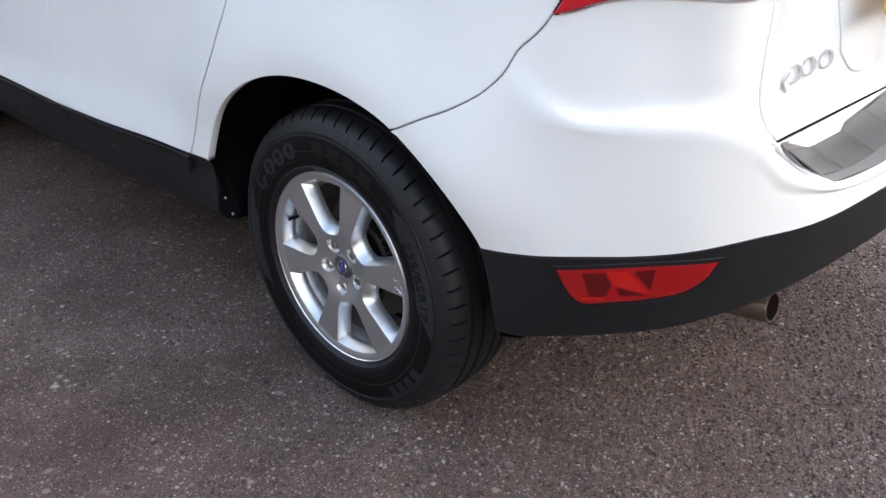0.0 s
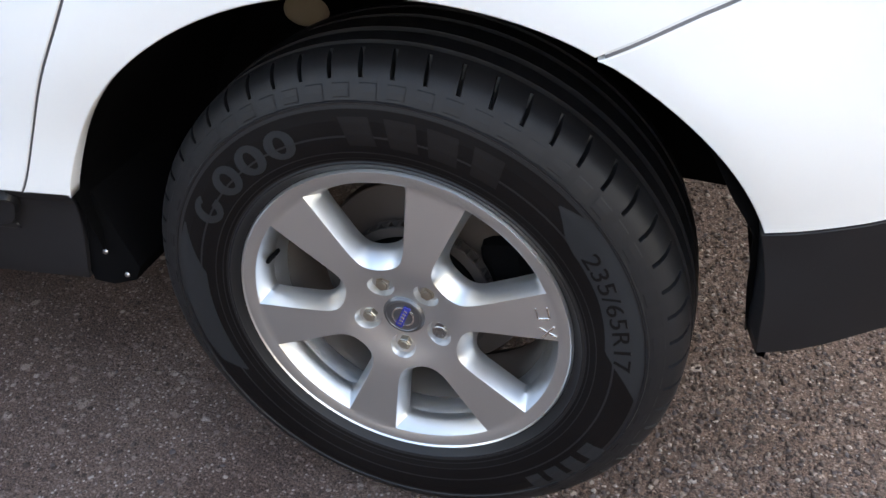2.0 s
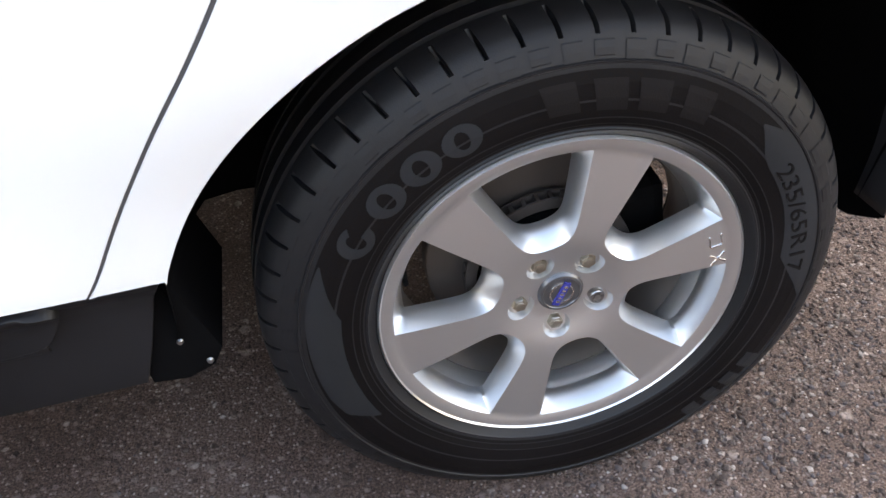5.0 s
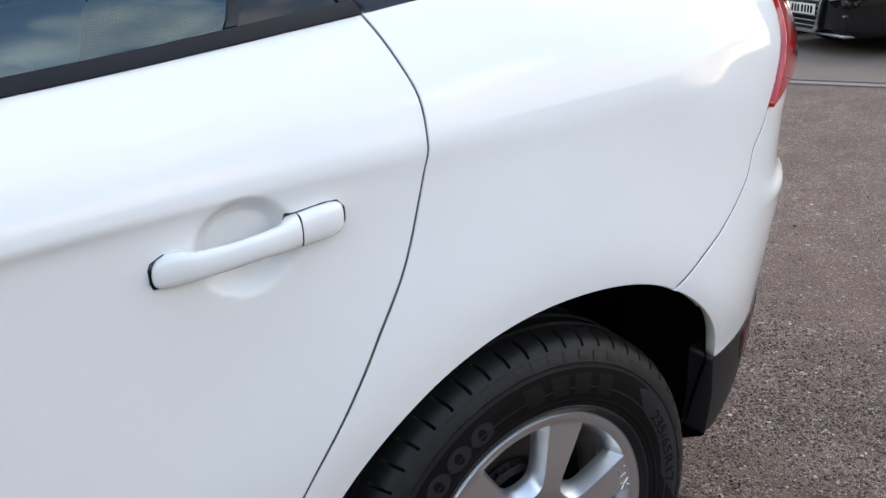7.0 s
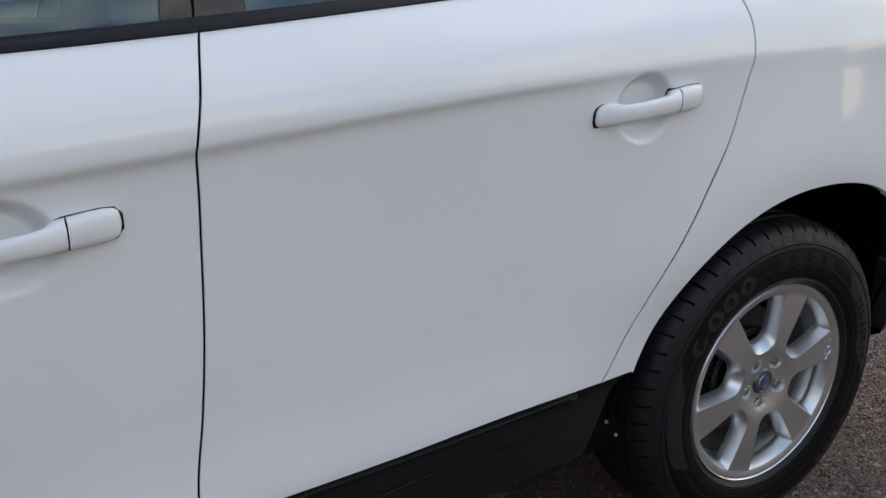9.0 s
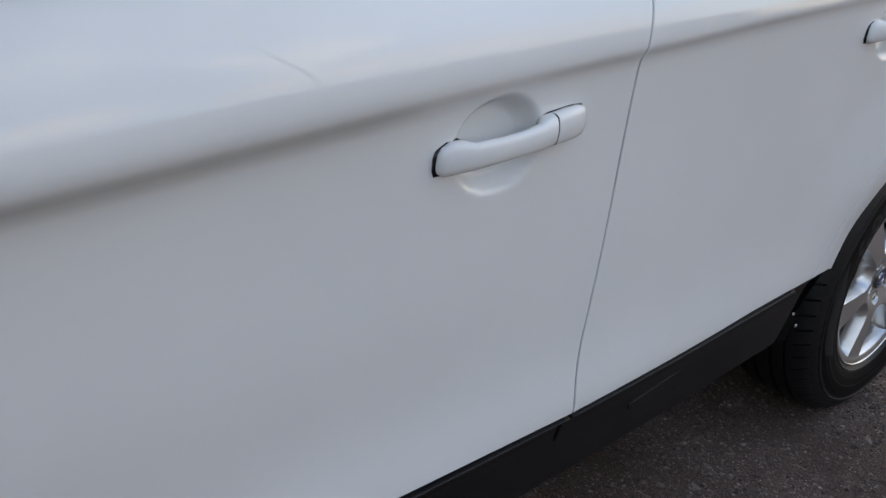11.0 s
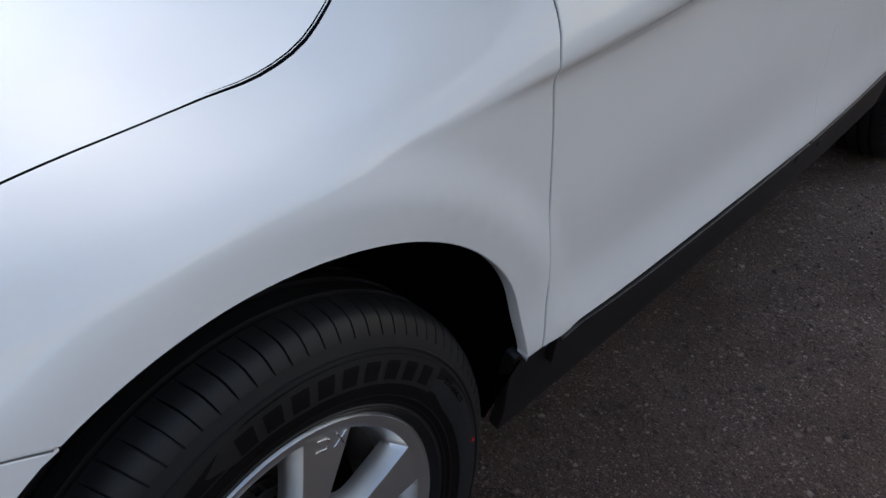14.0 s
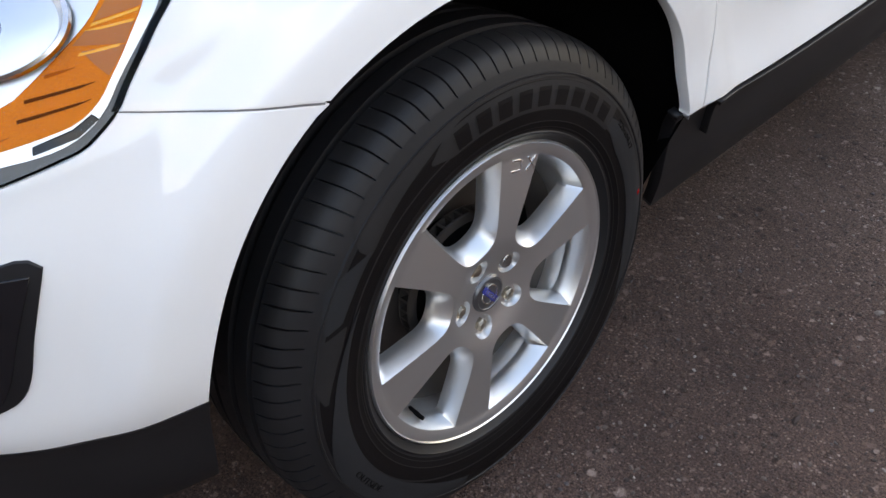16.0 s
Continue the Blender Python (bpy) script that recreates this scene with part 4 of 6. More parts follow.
# sill cladding: a deep lower moulding and a proud upper strip
sill = panel("sill_cladding", [curve([(-2.36, 0.484), (-2.316, 0.490)]), curve(SILL_F), curve(SILL_R), curve([(-0.526, 0.520), (-0.455, 0.524)]), curve([(-0.455, 0.524), (-0.480, 0.45), (-0.515, 0.337)]),
                               curve([(-0.515, 0.337), (-0.7, 0.320), (-0.9, 0.302), (-1.4, 0.268), (-1.9, 0.248), (-2.29, 0.244)]), curve([(-2.29, 0.244), (-2.325, 0.36), (-2.36, 0.484)])], BLACK, car, "black plastic sill cladding", gap=0.001, lift=-0.012)
strip = panel("sill_strip", [curve([(-2.27, 0.482), (-1.8, 0.480), (-1.2765, 0.481)]), curve([(-1.2765, 0.481), (-1.280, 0.420)]),
                             curve([(-1.280, 0.420), (-1.6, 0.412), (-2.235, 0.395)]), curve([(-2.235, 0.395), (-2.27, 0.482)])], BLACK, car, "black plastic door sill strip", gap=0.001, lift=0.003)
strip_rear = panel("sill_strip", [curve([(-1.2675, 0.481), (-0.95, 0.492), (-0.60, 0.511)]), curve([(-0.60, 0.511), (-0.565, 0.49), (-0.585, 0.452), (-0.64, 0.436)]),
                                  curve([(-0.64, 0.436), (-0.9, 0.430), (-1.271, 0.420)]), curve([(-1.271, 0.420), (-1.2675, 0.481)])], BLACK, car, "black plastic door sill strip", gap=0.001, lift=0.003)
bead = panel("sill_bead", [curve([(-1.05, 0.395), (-0.80, 0.425), (-0.60, 0.434)]), curve([(-0.60, 0.434), (-0.597, 0.427)]), curve([(-0.597, 0.427), (-0.80, 0.413), (-1.05, 0.385)]), curve([(-1.05, 0.385), (-1.05, 0.395)])], BLACK, car, "moulded bead on the sill", gap=0.0, lift=-0.008, fold=0.02)
REAR_LOW = [(0.468, 0.385), (0.50, 0.385), (0.62, 0.41), (0.735, 0.435), (0.84, 0.46), (0.95, 0.49), (1.07, 0.52), (1.23, 0.545), (1.6, 0.56)]
FOG = [(0.597, 0.568), (0.688, 0.584), (0.774, 0.597), (0.890, 0.604)]
FOG_LOW = [(0.890, 0.604), (0.876, 0.573), (0.851, 0.550), (0.776, 0.524), (0.701, 0.509), (0.641, 0.503), (0.617, 0.528), (0.597, 0.568)]
rear_apron = panel("rear_apron", [curve([(0.437, 0.575), (0.455, 0.50), (0.468, 0.385)]), curve(REAR_LOW), curve([(1.6, 0.56), (1.6, 0.70)]), curve(back(REAR_LINE))], BLACK, car, "black plastic lower rear bumper", gap=0.0015, lift=0.001, fold=0.05)
fog_rim = panel("fog_lamp_frame", [curve([(0.588, 0.573), (0.688, 0.591), (0.774, 0.604), (0.900, 0.612)]), curve([(0.900, 0.612), (0.888, 0.568), (0.860, 0.540), (0.780, 0.512), (0.704, 0.497), (0.638, 0.490), (0.610, 0.520), (0.588, 0.573)])], BLACK, car, gap=0.0, lift=0.0028, fold=0.006)
fog_lamp = panel("fog_lamp", [curve(FOG), curve(FOG_LOW)], RED, car, "red rear fog lamp lens with inner facets", gap=0.001, lift=0.0032, fold=0.004)


def facet(name, corners, mat, parent, lift):
    """A flat-sided patch of the skin between a few corners."""
    return panel(name, [curve([a, b]) for a, b in zip(corners, corners[1:] + corners[:1])], mat, parent, gap=0.0, lift=lift, fold=0.0015)


# Deep and bright reds paint the shaded and lit facets inside the lens.
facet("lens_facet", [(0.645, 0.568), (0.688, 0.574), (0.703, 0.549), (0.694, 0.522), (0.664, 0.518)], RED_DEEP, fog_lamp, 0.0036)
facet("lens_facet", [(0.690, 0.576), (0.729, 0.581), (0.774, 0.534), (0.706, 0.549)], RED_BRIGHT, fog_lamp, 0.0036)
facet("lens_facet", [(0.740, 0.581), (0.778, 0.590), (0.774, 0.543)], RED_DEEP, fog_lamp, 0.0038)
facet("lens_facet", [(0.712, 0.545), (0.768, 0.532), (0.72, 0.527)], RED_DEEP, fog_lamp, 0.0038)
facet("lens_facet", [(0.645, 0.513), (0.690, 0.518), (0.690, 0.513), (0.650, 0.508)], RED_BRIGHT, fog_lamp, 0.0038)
panel("fog_cover", [curve(FOG), curve(FOG_LOW)], LENS, fog_lamp, "clear lens cover", gap=0.001, lift=0.0055, fold=0.002)
FRONT_LOW = [(-3.224, 0.305), (-3.4, 0.275), (-3.7, 0.26), (-4.28, 0.255)]
front_apron = panel("front_apron", [curve(FRONT_LINE), curve([(-4.28, 0.475), (-4.28, 0.255)]), curve(back(FRONT_LOW)), curve([(-3.224, 0.305), (-3.208, 0.478)])], BLACK, car, "black plastic lower front bumper", gap=0.0015, lift=0.001, fold=0.05)
VENT = [(-3.311, 0.702), (-3.318, 0.709), (-3.36, 0.709), (-3.56, 0.70), (-3.72, 0.69)]
VENT_LOW = [(-3.72, 0.69), (-3.70, 0.56), (-3.56, 0.545), (-3.41, 0.545), (-3.384, 0.556), (-3.34, 0.637), (-3.311, 0.702)]
vent = panel("bumper_vent", [curve(VENT), curve(VENT_LOW)], BLACK, car, "black plastic vent surround in the bumper", gap=0.0, lift=0.004, fold=0.02)
vent_hole = panel("vent_recess", [curve([(-3.324, 0.697), (-3.4, 0.700), (-3.69, 0.687)]), curve([(-3.69, 0.687), (-3.68, 0.568), (-3.54, 0.553), (-3.405, 0.553), (-3.355, 0.637), (-3.324, 0.697)])], GLOSS, vent, gap=0.0, lift=0.006, fold=0.004)
vent_bar = panel("vent_bar", [curve([(-3.36, 0.678), (-3.5, 0.676), (-3.68, 0.668)]), curve([(-3.68, 0.668), (-3.68, 0.640), (-3.5, 0.648), (-3.375, 0.650), (-3.36, 0.678)])], BLACK, vent, gap=0.0, lift=0.012, fold=0.01)

tail_lamp = panel("tail_lamp", [curve(back(TAIL_EDGE)), curve([(0.565, 1.036), (0.64, 1.060), (0.76, 1.072), (0.97, 1.074)]), curve([(0.97, 1.06), (0.95, 1.15), (0.86, 1.25), (0.76, 1.33), (0.64, 1.42), (0.56, 1.48)]), curve([(0.56, 1.48), (0.46, 1.45)])], RED_TAIL, car, "red tail lamp running up the pillar", gap=0.0025, lift=0.009, fold=0.02)

# headlamp: dark bucket, chrome liner, amber reflector, clear lens
bucket = panel("headlamp_bucket", [curve(back(LAMP_EDGE)), curve(back(LAMP_LOW)), curve([(-3.70, 0.80), (-3.70, 0.85)]), curve(back(LAMP_TOP))], BEZEL, car, "headlamp with a clear lens and an amber reflector", gap=0.002, lift=-0.004, fold=0.02)
liner = panel("chrome_liner", [curve([(-3.226, 0.8105), (-3.210, 0.823), (-3.196, 0.838), (-3.178, 0.855), (-3.157, 0.873), (-3.133, 0.895), (-3.121, 0.915), (-3.128, 0.934)]), curve([(-3.128, 0.934), (-3.155, 0.944), (-3.207, 0.946), (-3.26, 0.941), (-3.45, 0.895), (-3.69, 0.83)]), curve([(-3.69, 0.83), (-3.69, 0.81), (-3.54, 0.775), (-3.40, 0.785), (-3.313, 0.793), (-3.287, 0.794), (-3.257, 0.798), (-3.241, 0.803), (-3.226, 0.8105)])], LINER_CHROME, bucket, "bright chrome lamp liner", gap=0.0, lift=-0.001, fold=0.01)
AMBER_IN = [(-3.286, 0.842), (-3.254, 0.859), (-3.223, 0.877), (-3.201, 0.891), (-3.179, 0.908), (-3.163, 0.918)]
AMBER_OUT = [(-3.132, 0.919), (-3.147, 0.899), (-3.173, 0.872), (-3.188, 0.857), (-3.202, 0.8435), (-3.212, 0.833), (-3.223, 0.8245), (-3.233, 0.819), (-3.245, 0.8145), (-3.260, 0.812), (-3.311, 0.806), (-3.42, 0.795)]
amber = panel("amber_reflector", [curve([(-3.163, 0.918), (-3.132, 0.919)]), curve(AMBER_OUT), curve([(-3.42, 0.795), (-3.40, 0.815), (-3.34, 0.826), (-3.286, 0.842)]), curve(AMBER_IN)], AMBER, bucket, "amber side reflector", gap=0.0, lift=0.003, fold=0.006)
# Flat patches paint sheen and glints onto the amber.
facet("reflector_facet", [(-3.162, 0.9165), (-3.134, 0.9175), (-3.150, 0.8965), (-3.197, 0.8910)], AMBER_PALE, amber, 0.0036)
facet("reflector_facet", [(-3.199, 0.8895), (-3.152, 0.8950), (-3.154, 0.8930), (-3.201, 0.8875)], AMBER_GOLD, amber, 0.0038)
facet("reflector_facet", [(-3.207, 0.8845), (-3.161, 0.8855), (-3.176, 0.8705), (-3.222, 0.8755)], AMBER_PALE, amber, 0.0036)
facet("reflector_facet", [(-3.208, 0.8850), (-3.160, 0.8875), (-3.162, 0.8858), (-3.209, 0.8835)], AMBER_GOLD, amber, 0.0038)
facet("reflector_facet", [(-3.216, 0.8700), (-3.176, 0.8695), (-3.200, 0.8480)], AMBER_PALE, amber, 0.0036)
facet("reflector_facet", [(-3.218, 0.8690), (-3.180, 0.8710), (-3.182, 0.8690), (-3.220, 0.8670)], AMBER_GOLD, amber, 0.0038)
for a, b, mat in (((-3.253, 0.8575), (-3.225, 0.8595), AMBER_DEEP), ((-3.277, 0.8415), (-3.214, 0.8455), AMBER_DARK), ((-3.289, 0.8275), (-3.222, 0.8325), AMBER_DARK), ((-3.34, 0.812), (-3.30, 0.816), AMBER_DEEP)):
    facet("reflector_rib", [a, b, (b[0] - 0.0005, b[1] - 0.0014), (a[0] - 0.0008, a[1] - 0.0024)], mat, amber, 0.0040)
facet("lower_bezel", [(-3.283, 0.8045), (-3.245, 0.8110), (-3.226, 0.8195), (-3.222, 0.8150), (-3.243, 0.8045), (-3.285, 0.7985)], GLOSS, bucket, 0.0036)
bowl_s, bowl_v = -3.306, climb(-3.306, 0.900)
bowl_at = skin([bowl_s], [bowl_v], 0.002)[0]
bowl_n = facing(np.array([bowl_s]), np.array([bowl_v]))[0]
turn = Vector(-bowl_n).to_track_quat("Y", "Z").to_matrix().to_4x4()
bowl = smooth(part("lamp_bowl", lathe([(0.066, 0.004), (0.066, -0.002), (0.063, -0.004), (0.060, 0.0), (0.050, 0.022), (0.036, 0.034), (0.033, 0.016), (0.028, 0.008), (0.015, 0.001), (0.0, -0.001)], 56), BOWL, bucket, "silver projector lamp bowl"), 30)
bowl.matrix_basis = Matrix.Translation(bowl_at) @ turn @ Matrix.Diagonal((1.3, 1, 0.82, 1))
lens = panel("headlamp_lens", [curve(back(LAMP_EDGE)), curve(back(LAMP_LOW)), curve([(-3.70, 0.80), (-3.70, 0.85)]), curve(back(LAMP_TOP))], LENS, bucket, "clear plastic headlamp lens", gap=0.006, lift=0.010, fold=0.004)

# tailgate, its recess, badge and plate
gate = panel("tailgate", [curve([(0.944, 1.055), (0.937, 0.96), (0.946, 0.90), (0.958, 0.864)]), [(0.958, climb(0.958, 0.864)), (1.005, 7.01), (1.08, 7.01), (1.6, 7.01)], [(1.6, 7.01), (1.6, climb(1.6, 1.20))], curve([(1.6, 1.20), (1.2, 1.22), (0.95, 1.22)]), curve([(0.95, 1.22), (0.944, 1.055)])], WHITE, car, "white tailgate")
plate_gap = panel("plate_recess", [curve([(1.275, 1.16), (1.28, 1.0), (1.305, 0.905)]), curve([(1.305, 0.905), (1.345, 0.872), (1.6, 0.868)]), curve([(1.6, 0.875), (1.6, 1.16)]), curve([(1.6, 1.16), (1.275, 1.16)])], WHITE, gate, "recessed panel for the number plate", gap=0.0, lift=0.004, fold=0.003)
bm = box(bmesh.new(), (0.0, -0.26, -0.0555), (0.006, 0.26, 0.0555), 0.002)
plate = part("number_plate", bm, YELLOW, gate, "yellow number plate with dark bars")
plate.matrix_basis = pose(0.845, 0, 1.035, 0, -14, 0)
for k in range(7):
    y = -0.225 + 0.062 * k + (0.02 if k > 3 else 0)
    bm = box(bmesh.new(), (0.0062, y, -0.039), (0.0072, y + 0.042, 0.039), 0.0)
    bar = part("plate_bar", bm, GLOSS, plate)
for k in range(4):
    place_s, place_z = 1.062 + 0.064 * k, 0.884 + 0.004 * k
    at = Vector(skin([place_s], [climb(place_s, place_z)], 0.001)[0])
    if k == 0:
        for lean in (-38, 38):
            bm = box(bmesh.new(), (-0.0028, -0.003, -0.023), (0.0028, 0.003, 0.023), 0.001)
            bar = part("badge_bar", bm, BADGE, gate, "chrome badge shape")
            bar.matrix_basis = Matrix.Translation(at) @ pose(0, 0, 0, 0, 0, 72) @ pose(0, 0, 0, 0, lean, 0)
    else:
        ring = lathe([(0.0125, -0.003), (0.0165, -0.003), (0.0172, 0.0), (0.0165, 0.003), (0.0118, 0.003)], 24, closed=True)
        bar = smooth(part("badge_ring", ring, BADGE, gate, "chrome badge shape"), 30)
        bar.matrix_basis = Matrix.Translation(at) @ pose(0, 0, 0, 0, 0, 72) @ Matrix.Diagonal((1.25, 1, 1.15, 1))
tread = panel("bumper_tread_plate", [[(1.137, 6.10), (1.112, 6.5), (1.088, 7.0)], [(1.088, 7.0), (1.3, 7.0), (1.6, 7.0)], [(1.6, 7.0), (1.6, 6.10)], [(1.6, 6.10), (1.3, 6.09), (1.137, 6.10)]], TREAD_EDGE, car, "grey ribbed tread plate on the bumper", gap=0.0, lift=0.005, fold=0.008, step=0.011)
for k in range(5):
    a = 1.112 + 0.100 * k
    panel("tread_pad", [[(a + (0.018 if k == 0 else 0), 6.34), (a, 6.95)], [(a, 6.95), (a + 0.100, 6.96)], [(a + 0.100, 6.96), (a + 0.100, 6.34)], [(a + 0.100, 6.34), (a + (0.018 if k == 0 else 0), 6.34)]], TREAD, tread, "grey ribbed pad", gap=0.002, lift=0.008, fold=0.003, step=0.011)
bm = lathe([(0.030, 0.0), (0.034, 0.0), (0.036, 0.004), (0.036, 0.16), (0.030, 0.16)], 32)
pipe = smooth(part("exhaust_pipe", bm, PIPE, car, "steel exhaust tail pipe"), 40)
pipe.matrix_basis = pose(0.806, -0.36, 0.366, -10, 0, 90)

# far side of the shell, and what closes it
shell = [front_door, rear_door, quarter, fender, front_bumper, rear_bumper, sill, strip, strip_rear, bead, rear_apron, fog_rim, fog_lamp, front_apron, vent, tail_lamp, bucket, gate, tread]


# ---- greenhouse ----
def above(points, rise):
    return [(s, z + rise) for s, z in points]


trim_f = panel("belt_trim", [curve(BELT_F), curve([(-1.196, 1.172), (-1.192, 1.189)]), curve(back(above(BELT_F, 0.017))), curve([(-2.322, 1.107), (-2.322, 1.090)])], BELT_RUBBER, car, "black belt trim", gap=0.0012, lift=0.004, fold=0.015)
trim_r = panel("belt_trim", [curve(BELT_R), curve([(-0.25, 1.267), (-0.255, 1.284)]), curve(back(above(BELT_R, 0.017))), curve([(-1.196, 1.189), (-1.196, 1.172)])], BELT_RUBBER, car, "black belt trim", gap=0.0012, lift=0.004, fold=0.015)
sail = panel("mirror_sail", [curve([(-2.322, 1.108), (-2.13, 1.122)]), curve([(-2.13, 1.122), (-2.02, 1.30), (-1.96, 1.42)]), curve([(-1.96, 1.42), (-2.16, 1.25), (-2.322, 1.108)])], BLACK, car, "black mirror corner panel", gap=0.001, lift=-0.004, fold=0.01)
glass_f = panel("front_door_glass", [curve([(-2.125, 1.123), (-1.43, 1.174), (-1.24, 1.187)]), curve([(-1.24, 1.187), (-1.225, 1.40), (-1.21, 1.575)]), curve([(-1.21, 1.575), (-1.55, 1.555), (-1.80, 1.49), (-1.955, 1.42)]), curve([(-1.955, 1.42), (-2.015, 1.30), (-2.125, 1.123)])], PANE, car, "tinted door glass", gap=0.001, lift=-0.006, fold=0.004)
pillar_b = panel("centre_pillar", [curve([(-1.238, 1.188), (-1.198, 1.190)]), curve([(-1.198, 1.190), (-1.185, 1.40), (-1.17, 1.58)]), curve([(-1.17, 1.58), (-1.208, 1.576)]), curve([(-1.208, 1.576), (-1.223, 1.40), (-1.238, 1.188)])], PILLAR, car, "gloss black door pillar", gap=0.001, lift=-0.002, fold=0.012)
pillar_b2 = panel("centre_pillar", [curve([(-1.193, 1.190), (-1.125, 1.196)]), curve([(-1.125, 1.196), (-1.115, 1.40), (-1.105, 1.585)]), curve([(-1.105, 1.585), (-1.165, 1.58)]), curve([(-1.165, 1.58), (-1.18, 1.40), (-1.193, 1.190)])], PILLAR, car, "gloss black door pillar", gap=0.001, lift=-0.002, fold=0.012)
glass_r = panel("rear_door_glass", [curve([(-1.122, 1.197), (-0.82, 1.223), (-0.55, 1.248), (-0.425, 1.263)]), curve([(-0.425, 1.263), (-0.39, 1.40), (-0.37, 1.585)]), curve([(-0.37, 1.585), (-0.7, 1.59), (-1.102, 1.585)]), curve([(-1.102, 1.585), (-1.112, 1.40), (-1.122, 1.197)])], PANE, car, "tinted rear door glass", gap=0.001, lift=-0.006, fold=0.004)
glass_seal = panel("glass_seal", [curve([(-0.425, 1.263), (-0.39, 1.40), (-0.37, 1.585)]), curve([(-0.37, 1.585), (-0.358, 1.586)]), curve([(-0.358, 1.586), (-0.378, 1.40), (-0.411, 1.265)]), curve([(-0.411, 1.265), (-0.425, 1.263)])], RUBBER, car, gap=0.0, lift=0.0, fold=0.01)
pillar_c = panel("rear_pillar_trim", [curve([(-0.409, 1.266), (-0.257, 1.285)]), curve([(-0.257, 1.285), (-0.295, 1.40), (-0.315, 1.59)]), curve([(-0.315, 1.59), (-0.356, 1.588)]), curve([(-0.356, 1.588), (-0.375, 1.40), (-0.409, 1.266)])], PILLAR, car, "gloss black rear door pillar", gap=0.001, lift=-0.003, fold=0.012)
pillar_d = panel("quarter_trim", [curve([(-0.252, 1.271), (-0.03, 1.297), (0.19, 1.327)]), curve([(0.19, 1.327), (0.222, 1.335), (0.241, 1.353), (0.251, 1.388), (0.268, 1.428), (0.30, 1.50)]), curve([(0.30, 1.50), (0.20, 1.50), (0.19, 1.41), (0.13, 1.357)]), curve([(0.13, 1.357), (-0.03, 1.336), (-0.187, 1.318)]),
                                  curve([(-0.187, 1.318), (-0.215, 1.39), (-0.235, 1.58)]), curve([(-0.235, 1.58), (-0.31, 1.59)]), curve([(-0.31, 1.59), (-0.29, 1.40), (-0.252, 1.271)])], PILLAR, car, "gloss black quarter window surround", gap=0.001, lift=-0.002, fold=0.012)
glass_q = panel("quarter_glass", [curve([(-0.197, 1.308), (-0.03, 1.326), (0.14, 1.348)]), curve([(0.14, 1.348), (0.202, 1.405), (0.212, 1.50)]), curve([(0.212, 1.50), (0.1, 1.56), (-0.245, 1.58)]), curve([(-0.245, 1.58), (-0.225, 1.39), (-0.197, 1.308)])], PANE_LIGHT, car, "tinted quarter glass", gap=0.001, lift=-0.007, fold=0.004)
rail = panel("roof_side", [curve([(-1.955, 1.421), (-1.80, 1.491), (-1.55, 1.556), (-1.2, 1.577), (-0.7, 1.591), (-0.31, 1.591), (0.1, 1.561), (0.20, 1.502), (0.30, 1.502), (0.345, 1.464), (0.46, 1.451)]), curve([(0.46, 1.451), (0.56, 1.482)]), curve([(0.56, 1.482), (0.46, 1.56), (0.30, 1.635)]), curve([(0.30, 1.635), (-0.3, 1.655), (-0.9, 1.652), (-1.3, 1.645)]),
                           curve([(-1.3, 1.645), (-1.6, 1.60), (-1.83, 1.515), (-1.955, 1.421)])], WHITE, car, "white roof side rail", gap=0.0005, fold=0.01)
shell += [trim_f, trim_r, sail, glass_f, pillar_b, pillar_b2, glass_r, glass_seal, pillar_c, pillar_d, glass_q, rail] + backs



def even_out(panes):
    """Gives the side glass one gentle curve."""
    spots = np.array([v.co[:] for ob in panes for v in ob.data.vertices])
    x, y, z = spots.T
    rows = np.stack([np.ones_like(x), x, x * x, x ** 3, z, x * z], axis=1)
    fit = np.linalg.lstsq(rows, y - 0.16 * z * z, rcond=None)[0]
    for ob in panes:
        normals = []
        for v in ob.data.vertices:
            px, old, pz = v.co
            new_y = float(np.dot(fit, (1, px, px * px, px ** 3, pz, px * pz))) + 0.16 * pz * pz
            v.co.y = new_y
            n = Vector((fit[1] + 2 * fit[2] * px + 3 * fit[3] * px * px + fit[5] * pz, -1.0, fit[4] + fit[5] * px + 0.32 * pz))
            normals.append(tuple(n.normalized()))
        ob.data.update()
        ob.data.normals_split_custom_set_from_vertices(normals)


even_out([glass_f, pillar_b, pillar_b2, glass_r, pillar_c])
even_out([pillar_d, glass_q])
glass_q.data.transform(Matrix.Translation((0, 0.006, 0)))

# mirror: rounded housing, dark below and white above
def mirror_half(low):
    bm = bmesh.new()
    rows = []
    for i in range(13):
        u = math.pi * i / 12 - math.pi / 2
        row = []
        for j in range(25):
            w = math.pi * j / 24 + (math.pi if low else 0)
            c, sn = math.cos(u), math.sin(u)
            px = math.copysign(abs(math.cos(w)) ** 0.55, math.cos(w)) * abs(c) ** 0.45
            pz = math.copysign(abs(math.sin(w)) ** 0.28, math.sin(w)) * abs(c) ** 0.32
            row.append(bm.verts.new((0.075 * px, 0.135 * math.copysign(abs(sn) ** 0.8, sn), 0.085 * pz)))
        rows.append(row)
    for a, b in zip(rows, rows[1:]):
        for j in range(24):
            bm.faces.new((a[j], a[j + 1], b[j + 1], b[j]))
    bmesh.ops.remove_doubles(bm, verts=bm.verts, dist=1e-5)
    bmesh.ops.recalc_face_normals(bm, faces=bm.faces)
    return bm


